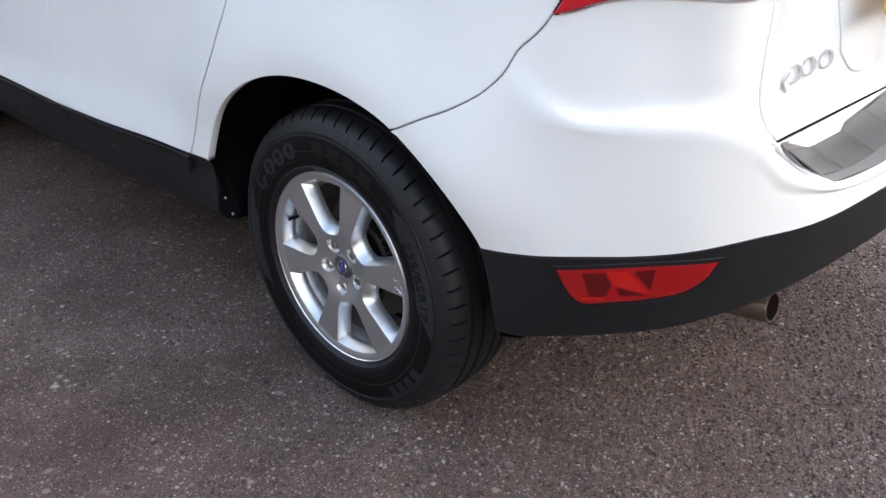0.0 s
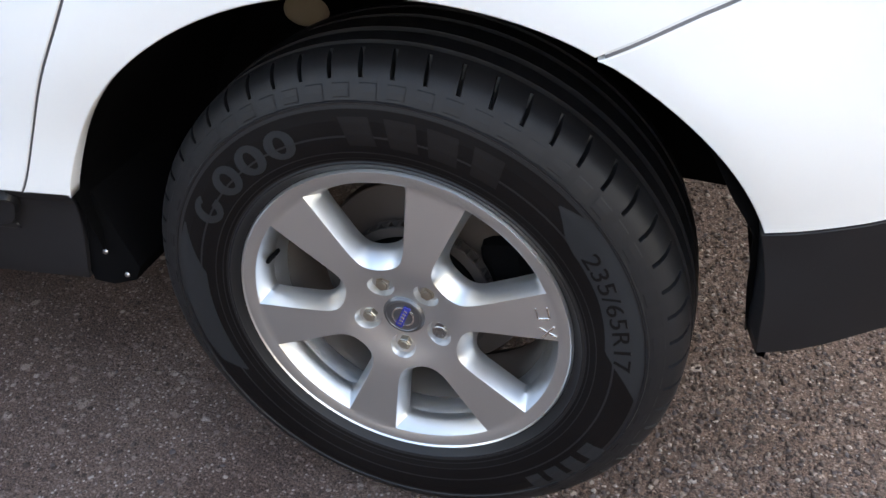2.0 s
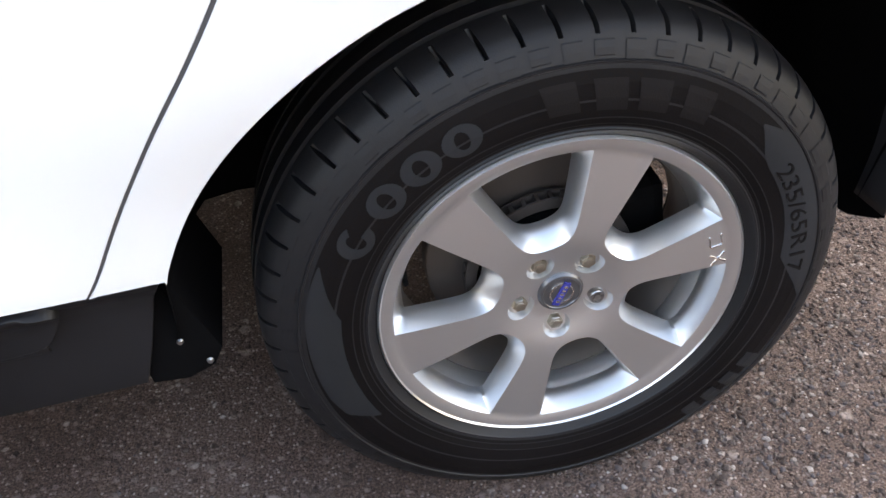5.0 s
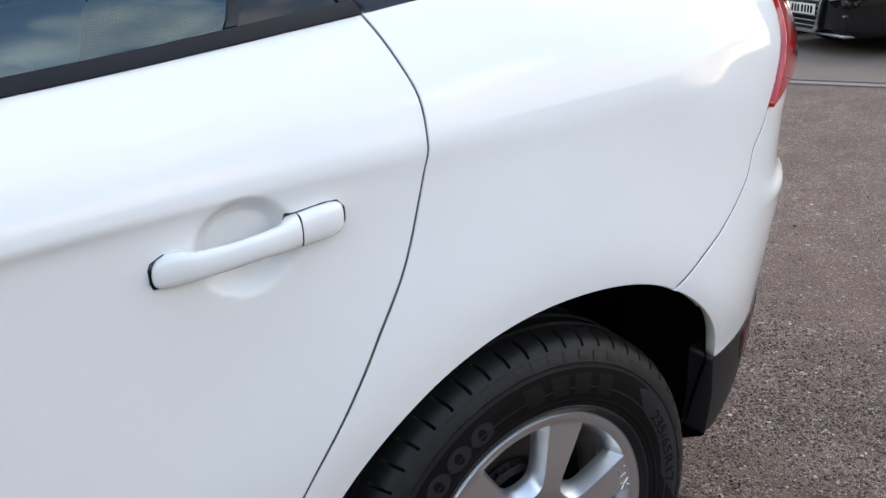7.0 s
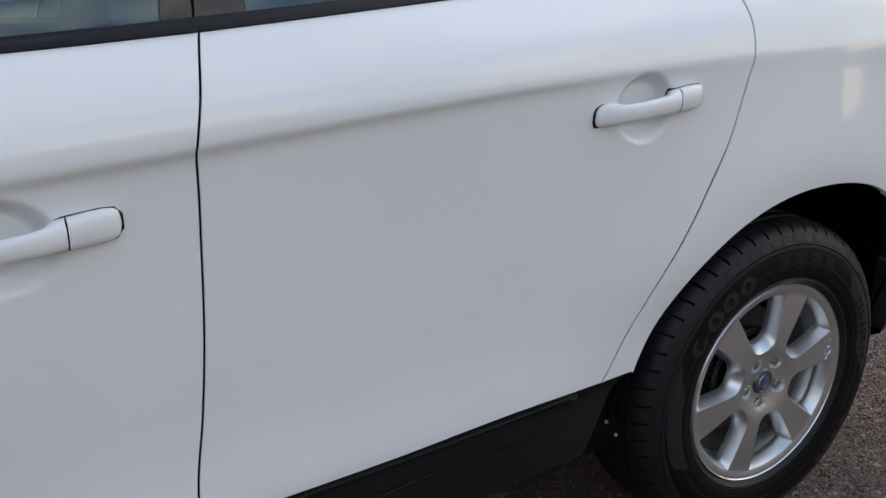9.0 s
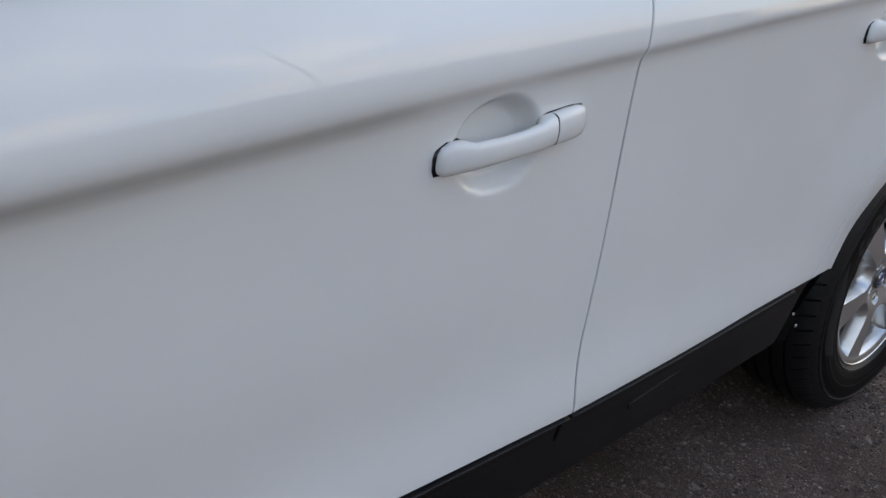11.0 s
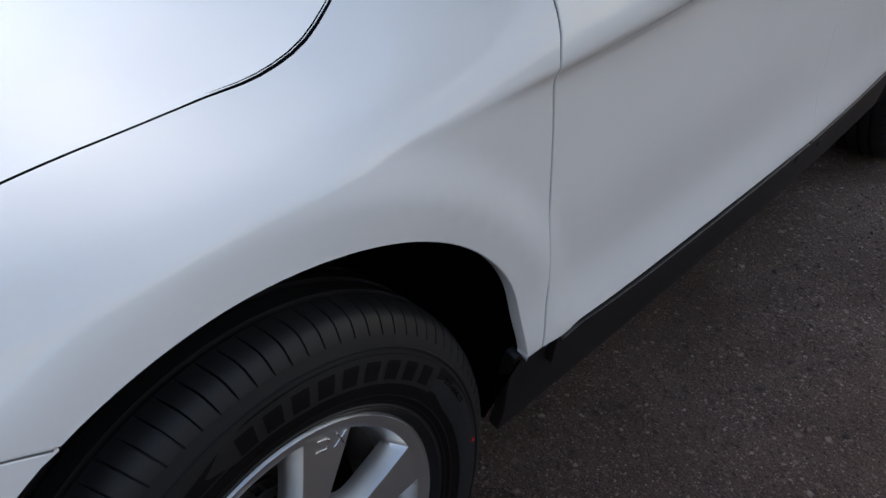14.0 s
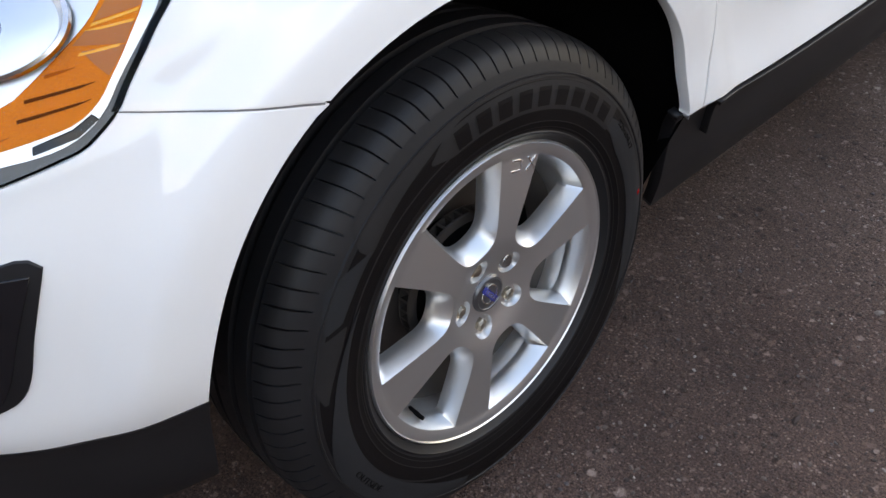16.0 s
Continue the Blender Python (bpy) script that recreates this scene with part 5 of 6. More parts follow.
mirror = new("door_mirror")
mirror.parent = car
tagged(mirror, "door mirror with black underside")
mirror.matrix_basis = pose(-2.356, -1.09, 1.287, 5, 0, -10) @ Matrix.Diagonal((1.15, 1.2, 1.12, 1))
smooth(part("mirror_base", mirror_half(True), BLACK, mirror), 60)
smooth(part("mirror_cover", mirror_half(False), WHITE, mirror, "white mirror cover"), 60)
bm = box(bmesh.new(), (-0.055, 0.03, -0.10), (0.045, 0.22, -0.05), 0.015)
part("mirror_arm", bm, BLACK, mirror)
far_mirror = copy_thing(mirror, pose(-2.356, 1.09, 1.287, -5, 0, 10) @ Matrix.Diagonal((1.15, 1.2, 1.12, 1)))


# door handles
def handle(hx, hz, parent, tilt, long):
    """A pull handle with a separate end cap and thin black gaskets, over its dish."""
    root = new("door_handle")
    root.parent = parent
    tagged(root, "white pull handle with black gaskets")
    ends = [float(skin([hx + e], [climb(hx + e, hz + e * tilt)])[0][1]) for e in (-0.118, 0.118)]

    def bar(name, stations, mat):
        bm = bmesh.new()
        rings = []
        for x, z, h, inner, outer in stations:
            ring = []
            for k in range(14):
                a = 2 * math.pi * k / 14
                cy = math.copysign(abs(math.cos(a)) ** 0.7, math.cos(a))
                cz = math.copysign(abs(math.sin(a)) ** 0.7, math.sin(a))
                ring.append(bm.verts.new((hx + x * long, float(np.interp(x, (-0.12, 0.12), ends)) - (inner + outer) / 2 - cy * (outer - inner) / 2, hz + z + x * tilt + cz * h)))
            rings.append(ring)
        for a, b in zip(rings, rings[1:]):
            for k in range(14):
                bm.faces.new((a[k], a[(k + 1) % 14], b[(k + 1) % 14], b[k]))
        bm.faces.new(rings[0])
        bm.faces.new(list(reversed(rings[-1])))
        bmesh.ops.recalc_face_normals(bm, faces=bm.faces)
        return smooth(part(name, bm, mat, root), 50)

    bar("grip", [(-0.120, -0.004, 0.004, -0.004, 0.006), (-0.118, -0.003, 0.011, -0.005, 0.010), (-0.112, -0.002, 0.0165, -0.005, 0.012), (-0.100, 0.0, 0.0195, -0.005, 0.015), (-0.085, 0.0, 0.0190, -0.004, 0.018), (-0.070, -0.002, 0.0160, 0.003, 0.021),
                 (-0.03, -0.0020, 0.0148, 0.007, 0.024), (0.01, -0.001, 0.0148, 0.007, 0.025), (0.035, -0.001, 0.0165, 0.004, 0.024), (0.048, 0.0005, 0.0195, -0.010, 0.022), (0.0595, 0.001, 0.0205, -0.012, 0.020)], WHITE)
    bar("handle_cap", [(0.0615, 0.001, 0.0205, -0.006, 0.0198), (0.085, 0.0018, 0.0213, -0.006, 0.018), (0.105, 0.0018, 0.0213, -0.006, 0.015), (0.116, 0.0018, 0.0193, -0.006, 0.012), (0.1215, 0.0018, 0.015, -0.006, 0.009), (0.124, 0.0018, 0.006, -0.006, 0.005)], WHITE)
    bar("gasket", [(-0.1230, -0.003, 0.009, -0.010, 0.0030), (-0.1195, -0.003, 0.0170, -0.010, 0.0035), (-0.105, 0.0, 0.0212, -0.010, 0.0035), (-0.088, 0.0, 0.0205, -0.010, 0.0035), (-0.080, 0.0, 0.016, -0.010, 0.002)], GLOSS)
    bar("gasket", [(0.048, 0.001, 0.0215, -0.012, 0.003), (0.056, 0.001, 0.0232, -0.012, 0.0045), (0.1, 0.0018, 0.0246, -0.012, 0.0045), (0.118, 0.0018, 0.0226, -0.012, 0.0045), (0.1270, 0.0018, 0.012, -0.012, 0.003)], GLOSS)
    bar("cap_joint", [(0.0590, 0.001, 0.0203, -0.006, 0.0198), (0.0620, 0.001, 0.0203, -0.006, 0.0196)], GLOSS)
    return root


handle(-0.4635, 1.028, car, 0.076, 0.97)
handle(-1.452, 0.939, car, 0.078, 1.01)

for ob in shell:
    mirrored(ob)


# ---- hood, roof, screens, underside ----
def bridge(name, edge, crown, mat, label, rows=14, lift=0.0, fold=0.0):
    """A crowned sheet from an edge of the near side to the same edge of the far side."""
    bm = bmesh.new()
    grid = []
    for p in edge:
        row = []
        for k in range(rows * 2 + 1):
            u = k / rows - 1
            row.append(bm.verts.new((p[0] - 0.10 * (1 - u * u) * (1 if crown < 0.05 and lift else 0), p[1] * -u, p[2] + crown * (1 - abs(u) ** 2.2) + lift)))
        if fold:
            row = [bm.verts.new((p[0], p[1], p[2] - fold))] + row + [bm.verts.new((p[0], -p[1], p[2] - fold))]
        grid.append(row)
    for a, b in zip(grid, grid[1:]):
        for k in range(len(a) - 1):
            bm.faces.new((a[k], a[k + 1], b[k + 1], b[k]))
    bmesh.ops.recalc_face_normals(bm, faces=bm.faces)
    if sum(f.normal.z for f in bm.faces) < 0:
        bmesh.ops.reverse_faces(bm, faces=bm.faces)
    return smooth(part(name, bm, mat, car, label), 60)


def along(points, push=0.004, step=0.03):
    """Places on the skin along a run, pushed inwards across it."""
    run = curve(points, step)
    return [p + np.array((0, push, 0)) for p in skin([q[0] for q in run], [q[1] for q in run])]


hood_edge = along([(-3.50, 0.912), (-3.26, 0.956), (-3.207, 0.959), (-3.15, 0.957), (-3.119, 0.951)] + HOOD_SEAM[1:], 0.0024, 0.02)
bridge("hood", hood_edge, 0.075, WHITE, "white engine hood", fold=0.008)
roof_edge = along([(-1.3, 1.645), (-0.9, 1.652), (-0.3, 1.655), (0.30, 1.635)], 0.001)
bridge("roof", roof_edge, 0.05, WHITE, "white roof")
bm = bmesh.new()
rows = []
for k in range(13):
    u = k / 6 - 1
    bow = 1 - u * u
    rows.append((bm.verts.new((-2.30 - 0.22 * bow, 0.80 * u, 1.115 + 0.05 * bow)), bm.verts.new((-1.34 - 0.16 * bow, 0.60 * u, 1.645 + 0.045 * bow))))
for a, b in zip(rows, rows[1:]):
    bm.faces.new((a[0], b[0], b[1], a[1]))
smooth(part("windscreen", bm, PANE, car, "windscreen glass"), 60)
bm = bmesh.new()
rows = []
for k in range(13):
    u = k / 6 - 1
    bow = 1 - u * u
    rows.append((bm.verts.new((0.62 + 0.13 * bow, 0.66 * u, 1.22)), bm.verts.new((0.30 + 0.12 * bow, 0.58 * u, 1.64 + 0.03 * bow))))
for a, b in zip(rows, rows[1:]):
    bm.faces.new((a[0], b[0], b[1], a[1]))
smooth(part("rear_window", bm, PANE_LIGHT, car, "tailgate window glass"), 60)
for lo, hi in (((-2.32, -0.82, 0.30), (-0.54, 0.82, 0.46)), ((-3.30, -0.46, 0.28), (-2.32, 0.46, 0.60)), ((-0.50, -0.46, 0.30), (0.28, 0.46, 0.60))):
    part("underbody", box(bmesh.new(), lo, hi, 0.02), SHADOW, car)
part("grille", box(bmesh.new(), (-3.63, -0.45, 0.45), (-3.50, 0.45, 0.86), 0.03), GLOSS, car, "dark radiator grille")


def liner_mesh(wx, side):
    """The arch's inner skin: it follows the lip, then drops to the bumper and the sill."""
    lip = REAR_ARCH if wx == 0.0 else FRONT_ARCH
    path = []
    for s, v in lip:
        p = skin([s], [v])[0]
        d = Vector((s - wx, p[2] - AXLE_Z)).normalized()
        path.append((wx + (math.hypot(s - wx, p[2] - AXLE_Z) + 0.004) * d.x, p[2] + 0.004 * d.y, -p[1]))
    first, last = path[0], path[-1]
    drop_a, drop_b = (0.385, 0.345) if wx == 0.0 else (0.29, 0.35)
    sink = 0.05 if wx == 0.0 else 0.085
    tuck = max(sink, 0.06)
    path = [(first[0] + 0.02, drop_a, first[2] - tuck), (first[0] + 0.008, (drop_a + first[1]) / 2, first[2] - tuck / 2)] + path + [(last[0] - 0.008, (drop_b + last[1]) / 2, last[2] - sink / 2), (last[0] - 0.02, drop_b, last[2] - sink)]
    bm = bmesh.new()
    rows = []
    for x, z, y in path:
        d = Vector((x - wx, z - AXLE_Z))
        d = d.normalized() if z > AXLE_Z else Vector((math.copysign(1, d.x), 0))
        inner = 0.7
        flange = 0.024 * float(ease(0.74, 0.62, z)) if wx == 0.0 and x > 0.2 else 0.0
        row = [bm.verts.new((x + d.x * out, side * (y - deep), z + d.y * out)) for deep, out in ((0.010, -flange), (0.030, 0.003 - flange / 2), (0.045, 0.014), (0.28, 0.012), (0.36, -0.02))]
        row.append(bm.verts.new((wx + (x - wx) * inner, side * (y - 0.385), AXLE_Z + (z - AXLE_Z) * inner)))
        row.append(bm.verts.new((wx, side * (y - 0.39), AXLE_Z)))
        rows.append(row)
    for p, q in zip(rows, rows[1:]):
        open_end = wx == 0.0 and p[0].co.x > 0.3 and p[0].co.z < 0.38
        for i in range(4 if open_end else 6):
            bm.faces.new((p[i], p[i + 1], q[i + 1], q[i]))
    bmesh.ops.recalc_face_normals(bm, faces=bm.faces)
    return bm


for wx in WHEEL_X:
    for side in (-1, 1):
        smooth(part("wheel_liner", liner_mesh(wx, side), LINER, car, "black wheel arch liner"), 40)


def back_liner(side):
    """The liner's rear panel, which hangs down behind the wheel to a curved lower edge."""
    bm = bmesh.new()
    rows = []
    # Towards the car's middle the sheet stands in for other dark parts.
    for k in range(19):
        y = -0.856 + 1.04 * k / 18
        low = float(np.interp(y, [-0.90, -0.885, -0.839, -0.782, -0.665, -0.55, -0.44, -0.30, 0.2], [0.43, 0.40, 0.358, 0.332, 0.308, 0.283, 0.252, 0.215, 0.20]))
        rows.append([bm.verts.new((x, side * -y, low + (0.64 - low) * j / 6)) for x, j in ((0.478, 6), (0.474, 5), (0.470, 4), (0.467, 3), (0.465, 2), (0.462, 1), (0.456, 0), (0.464, 0), (0.474, 2), (0.486, 6))])
    for p, q in zip(rows, rows[1:]):
        for i in range(9):
            bm.faces.new((p[i], q[i], q[i + 1], p[i + 1]))
    bmesh.ops.recalc_face_normals(bm, faces=bm.faces)
    return bm


# A pale rounded lump of unknown kind inside the rear arch.
plug = lathe([(0.0, -0.016), (0.018, -0.014), (0.030, -0.006), (0.034, 0.004), (0.034, 0.02)], 24)
lump_part = smooth(part("arch_plug", plug, PALE_BUFF, car, "pale buff lump inside the rear arch"), 40)
lump_part.matrix_basis = pose(-0.236, -0.585, 0.672, 0, 0, 20) @ Matrix.Diagonal((1.1, 1, 0.8, 1))


for side in (-1, 1):
    back_panel = smooth(part("rear_liner_panel", back_liner(side), LINER, car, "black liner panel behind the rear wheel"), 40)
    for y, z in ((-0.829, 0.405), (-0.744, 0.345)):
        screw = smooth(part("liner_screw", lathe([(0.0, -0.003), (0.003, -0.0028), (0.0045, 0.0), (0.0, 0.0)], 12), STEEL, back_panel, "small steel screw"), 40)
        screw.matrix_basis = pose(0.4615, side * -y, z, 0, 0, -90)


def mud_flap(x, y, lean, high, low, deep):
    """A moulded flap inside the arch with three screws."""
    root = new("mud_flap")
    root.parent = car
    tagged(root, "black plastic arch flap with screws")
    root.matrix_basis = pose(x, y, low, 0, lean, 0)
    bm = bmesh.new()
    rows = []
    for k in range(9):
        u = k / 8
        wide = deep * (0.55 + 0.45 * (1 - u)) * (0.75 if k == 0 else 1)
        rows.append([bm.verts.new(p) for p in ((-0.012, 0, u * (high - low)), (wide * 0.5, -0.008, u * (high - low)), (wide, 0.004, u * (high - low)), (wide, 0.20, u * (high - low)), (-0.012, 0.20, u * (high - low)))])
    for a, b in zip(rows, rows[1:]):
        for k in range(5):
            bm.faces.new((a[k], a[(k + 1) % 5], b[(k + 1) % 5], b[k]))
    bm.faces.new(rows[0])
    bm.faces.new(list(reversed(rows[-1])))
    bmesh.ops.recalc_face_normals(bm, faces=bm.faces)
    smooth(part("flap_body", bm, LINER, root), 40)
    for u, w in ((0.10, 0.75), (0.32, 0.5), (0.92, 0.22)):
        screw = smooth(part("flap_screw", lathe([(0.0, -0.003), (0.003, -0.0028), (0.0045, 0.0), (0.0, 0.0)], 12), STEEL, root, "small steel screw"), 40)
        screw.matrix_basis = pose(deep * w, -0.008, u * (high - low))
    return root


mud_flap(-0.497, -0.884, -8, 0.52, 0.334, 0.085)
mud_flap(-2.425, -0.815, 0, 0.47, 0.305, 0.03)

# ---- cabin ----
def seat(x, y, wide):
    root = new("car_seat")
    root.parent = car
    tagged(root, "dark cloth car seat")
    root.matrix_basis = pose(x, y, 0.0)
    part("seat_base", box(bmesh.new(), (-0.26, -wide / 2, 0.50), (0.26, wide / 2, 0.72), 0.06), CLOTH, root)
    part("backrest", box(bmesh.new(), (-0.07, -wide / 2, 0.0), (0.07, wide / 2, 0.62), 0.06, pose(0.26, 0, 0.66, 0, 14, 0)), CLOTH, root)
    heads = [0] if wide < 0.8 else [-0.42, 0, 0.42]
    for h in heads:
        part("headrest", box(bmesh.new(), (-0.05, h - 0.13, 0.64), (0.05, h + 0.13, 0.83), 0.045, pose(0.26, 0, 0.66, 0, 10, 0)), CLOTH, root)


seat(-1.50, -0.38, 0.52)
seat(-1.50, 0.38, 0.52)
seat(-0.66, 0.0, 1.06)
for side in (-1, 1):
    part("door_trim", box(bmesh.new(), (-2.22, min(side * 0.76, side * 0.80), 0.60), (-0.52, max(side * 0.76, side * 0.80), 1.11), 0.015), CLOTH, car, "dark door lining")
    part("quarter_lining", box(bmesh.new(), (-0.26, min(side * 0.70, side * 0.74), 0.92), (0.50, max(side * 0.70, side * 0.74), 1.24), 0.015), CLOTH, car, "dark lining of the load bay")
part("headliner", box(bmesh.new(), (-1.35, -0.58, 1.635), (0.28, 0.58, 1.65), 0.004), LINING, car, "pale grey roof lining")
part("dashboard", box(bmesh.new(), (-2.35, -0.72, 0.72), (-1.98, 0.72, 1.08), 0.08), CLOTH, car, "dark dashboard")
part("cabin_floor", box(bmesh.new(), (-2.3, -0.54, 0.605), (0.58, 0.54, 0.63), 0.0), CLOTH, car)
part("load_cover", box(bmesh.new(), (-0.25, -0.70, 1.02), (0.58, 0.70, 1.05), 0.01), CLOTH, car)

# ---- lettering and marks on the tyres ----
def slips(wheel, spans, r1, r2, mat, name, slant=0.0, lift=0.0003):
    for a1, a2 in spans:
        part(name, arc_patch(r1, r2, a1, a2, lift, slant, 4), mat, wheel)


def wedge(wheel, a1, a2, r_start, r_end, mat, lift=0.0):
    """A pale moulded field on the sidewall that narrows to its ends."""
    bm = bmesh.new()
    rows = []
    for k in range(25):
        u = k / 24
        a = radians(a1 + (a2 - a1) * u)
        full = min(1.0, 5 * u, 4 * (1 - u)) ** 0.8
        mid = 0.5 * (r_start + r_end) + 0.012 * (u - 0.5)
        h = (r_end - r_start) / 2 * full + 0.0005
        rows.append([bm.verts.new(((mid + h * j / 3) * math.cos(a), side_depth(mid + h * j / 3) - lift, (mid + h * j / 3) * math.sin(a))) for j in range(-3, 4)])
    for p, q in zip(rows, rows[1:]):
        for i in range(6):
            bm.faces.new((p[i], p[i + 1], q[i + 1], q[i]))
    bmesh.ops.recalc_face_normals(bm, faces=bm.faces)
    if sum(f.normal.y for f in bm.faces) > 0:
        bmesh.ops.reverse_faces(bm, faces=bm.faces)
    return smooth(part("sidewall_field", bm, mat, wheel, "matt grey field moulded on the sidewall"), 60)


def ring_mark(wheel, mid, r, half_r, half_a, mat, open_from=0, open_to=360):
    """A raised oval outline on the sidewall."""
    bm = bmesh.new()
    rows = []
    for k in range(25):
        g = radians(open_from + (open_to - open_from) * k / 24)
        row = []
        for f in (1.0, 0.7, 0.36):
            rr, a = r + half_r * (0.35 + 0.65 * f) * math.sin(g), radians(mid + half_a * f * math.cos(g))
            row.append(bm.verts.new((rr * math.cos(a), side_depth(rr) - 0.0005, rr * math.sin(a))))
        rows.append(row)
    for p, q in zip(rows, rows[1:]):
        for i in range(2):
            bm.faces.new((p[i], p[i + 1], q[i + 1], q[i]))
    bmesh.ops.recalc_face_normals(bm, faces=bm.faces)
    if sum(f.normal.y for f in bm.faces) > 0:
        bmesh.ops.reverse_faces(bm, faces=bm.faces)
    return part("raised_mark", bm, mat, wheel)


for w in (rear_wheel, front_wheel):
    part("sidewall_band", arc_patch(0.2535, 0.3215, 0, 360, -0.0007, 0, 144), RUBBER_DARK, w, "darker band round the sidewall")
for mid, a, b in ((148.0, 185, 480), (136.1, 0, 360), (125.9, 0, 360)):
    ring_mark(rear_wheel, mid, 0.292, 0.0205, 4.6, RUBBER_PALE, a, b)
ring_mark(rear_wheel, 115.8, 0.292, 0.0195, 4.4, RUBBER_PALE)
slips(rear_wheel, [(98, 91), (87.5, 80.5), (78, 71), (67.5, 60.5)], 0.276, 0.313, RUBBER_FAINT, "raised_mark", 1.5)
slips(rear_wheel, [(-28, -33), (-35.5, -40), (-42, -46.5), (-48.5, -53)], 0.298, 0.327, RUBBER_PALE, "raised_mark")
letters("235/65R17", 0.2885, 34, 0.030, RUBBER_DARK, rear_wheel, "size_lettering", 1.32)


def band(wheel, stations, mat, lift=0.0, back=60):
    """A moulded field on the sidewall between two edges given as (angle, inner radius, outer radius)."""
    a0, lo, hi = np.array(stations, float).T
    bm = bmesh.new()
    rows = []
    for a in np.linspace(a0[0], a0[-1], 40):
        one, two = np.interp(a, a0, lo), np.interp(a, a0, hi)
        rows.append([bm.verts.new((q * math.cos(radians(a - back)), side_depth(q) - lift, q * math.sin(radians(a - back)))) for q in np.linspace(one, two, 6)])
    for p, q in zip(rows, rows[1:]):
        for i in range(5):
            bm.faces.new((p[i], p[i + 1], q[i + 1], q[i]))
    bmesh.ops.recalc_face_normals(bm, faces=bm.faces)
    if sum(f.normal.y for f in bm.faces) > 0:
        bmesh.ops.reverse_faces(bm, faces=bm.faces)
    return smooth(part("sidewall_field", bm, mat, wheel, "matt grey field moulded on the sidewall"), 60)


band(rear_wheel, [(-9, 0.321, 0.3235), (0, 0.290, 0.3245), (5, 0.277, 0.3245), (22, 0.283, 0.324), (36, 0.284, 0.326), (40, 0.288, 0.325), (47, 0.310, 0.312)], RUBBER_PALE, 0.0, 0)
band(rear_wheel, [(156.5, 0.317, 0.319), (164.5, 0.298, 0.322), (171, 0.280, 0.322), (186.7, 0.278, 0.3185), (196, 0.277, 0.317), (202.4, 0.277, 0.311), (208, 0.2765, 0.279)], RUBBER_PALE, 0.0, 0)
for w in (rear_wheel, front_wheel):
    for r, wide in ((0.2665, 0.0007), (0.2575, 0.0006), (0.3285, 0.0008)):
        part("mould_line", arc_patch(r - wide, r + wide, 0, 360, 0.0004, 0, 144), RUBBER_WORN, w)


def shoulder_lugs(wheel, count, r1, r2, share):
    """A row of low oblong lugs round the shoulder, alternately long and short."""
    kinds = []
    for low in (r1, r1 + 0.004):
        bm = bmesh.new()
        grid = [[bm.verts.new((r * math.cos(radians(a)), side_depth(r) - rise, r * math.sin(radians(a)))) for r, rise in ((low - 0.0012, -0.0004), (low, 0.0002), ((low + r2) / 2, 0.0003), (r2, 0.0002), (r2 + 0.0012, -0.0004))] for a in np.linspace(0, 360 * share / count, 5)]
        for p, q in zip(grid, grid[1:]):
            for i in range(4):
                bm.faces.new((p[i], q[i], q[i + 1], p[i + 1]))
        bmesh.ops.recalc_face_normals(bm, faces=bm.faces)
        if sum(f.normal.y for f in bm.faces) > 0:
            bmesh.ops.reverse_faces(bm, faces=bm.faces)
        me = bpy.data.meshes.new("shoulder_lug")
        bm.to_mesh(me)
        bm.free()
        me.materials.append(RUBBER)
        kinds.append(me)
    for k in range(count):
        lug = new("shoulder_lug", kinds[k % 2])
        lug.parent = wheel
        lug.matrix_basis = pose(0, 0, 0, 0, -360 * k / count, 0)


shoulder_lugs(rear_wheel, 64, 0.3310, 0.3480, 0.62)
wedge(front_wheel, 44 - 60, -30 - 60, 0.283, 0.321, RUBBER_PALE)
band(front_wheel, [(60, 0.326, 0.343), (100, 0.322, 0.343), (112, 0.312, 0.344), (125, 0.305, 0.345), (133, 0.300, 0.340), (136, 0.300, 0.318)], RUBBER_WORN)
band(front_wheel, [(135, 0.301, 0.304), (146, 0.302, 0.338), (152, 0.304, 0.332), (155, 0.320, 0.324)], RUBBER_PALE)
band(front_wheel, [(153, 0.296, 0.299), (158, 0.296, 0.332), (166, 0.303, 0.335), (173, 0.311, 0.316)], RUBBER_WORN)
band(front_wheel, [(148, 0.284, 0.285), (160, 0.284, 0.293), (175, 0.285, 0.304), (190, 0.286, 0.322), (205, 0.287, 0.332), (230, 0.290, 0.334), (252, 0.305, 0.330)], RUBBER_PALE, 0.0002)
band(front_wheel, [(40, 0.283, 0.321), (62, 0.283, 0.321), (86, 0.283, 0.321), (106, 0.286, 0.319), (112, 0.300, 0.304)], RUBBER_WORN, 0.0)
slips(front_wheel, [(104 - 60 - 7 * k, 99.4 - 60 - 7 * k) for k in range(9)], 0.289, 0.314, RUBBER_DARK, "raised_mark", 0.0, 0.0008)
letters("225/65R17", 0.306, 36 - 60, 0.012, RUBBER_DARK, front_wheel, "size_lettering", 1.3)
letters("OUTSIDE", 0.312, 200 - 60, 0.014, RUBBER_DARK, front_wheel, "side_lettering", 1.3, clockwise=False)
part("red_dot", arc_patch(0.312, 0.320, 6 - 60, 4.4 - 60, 0.0006, 0, 2), RED, front_wheel, "small red paint mark")


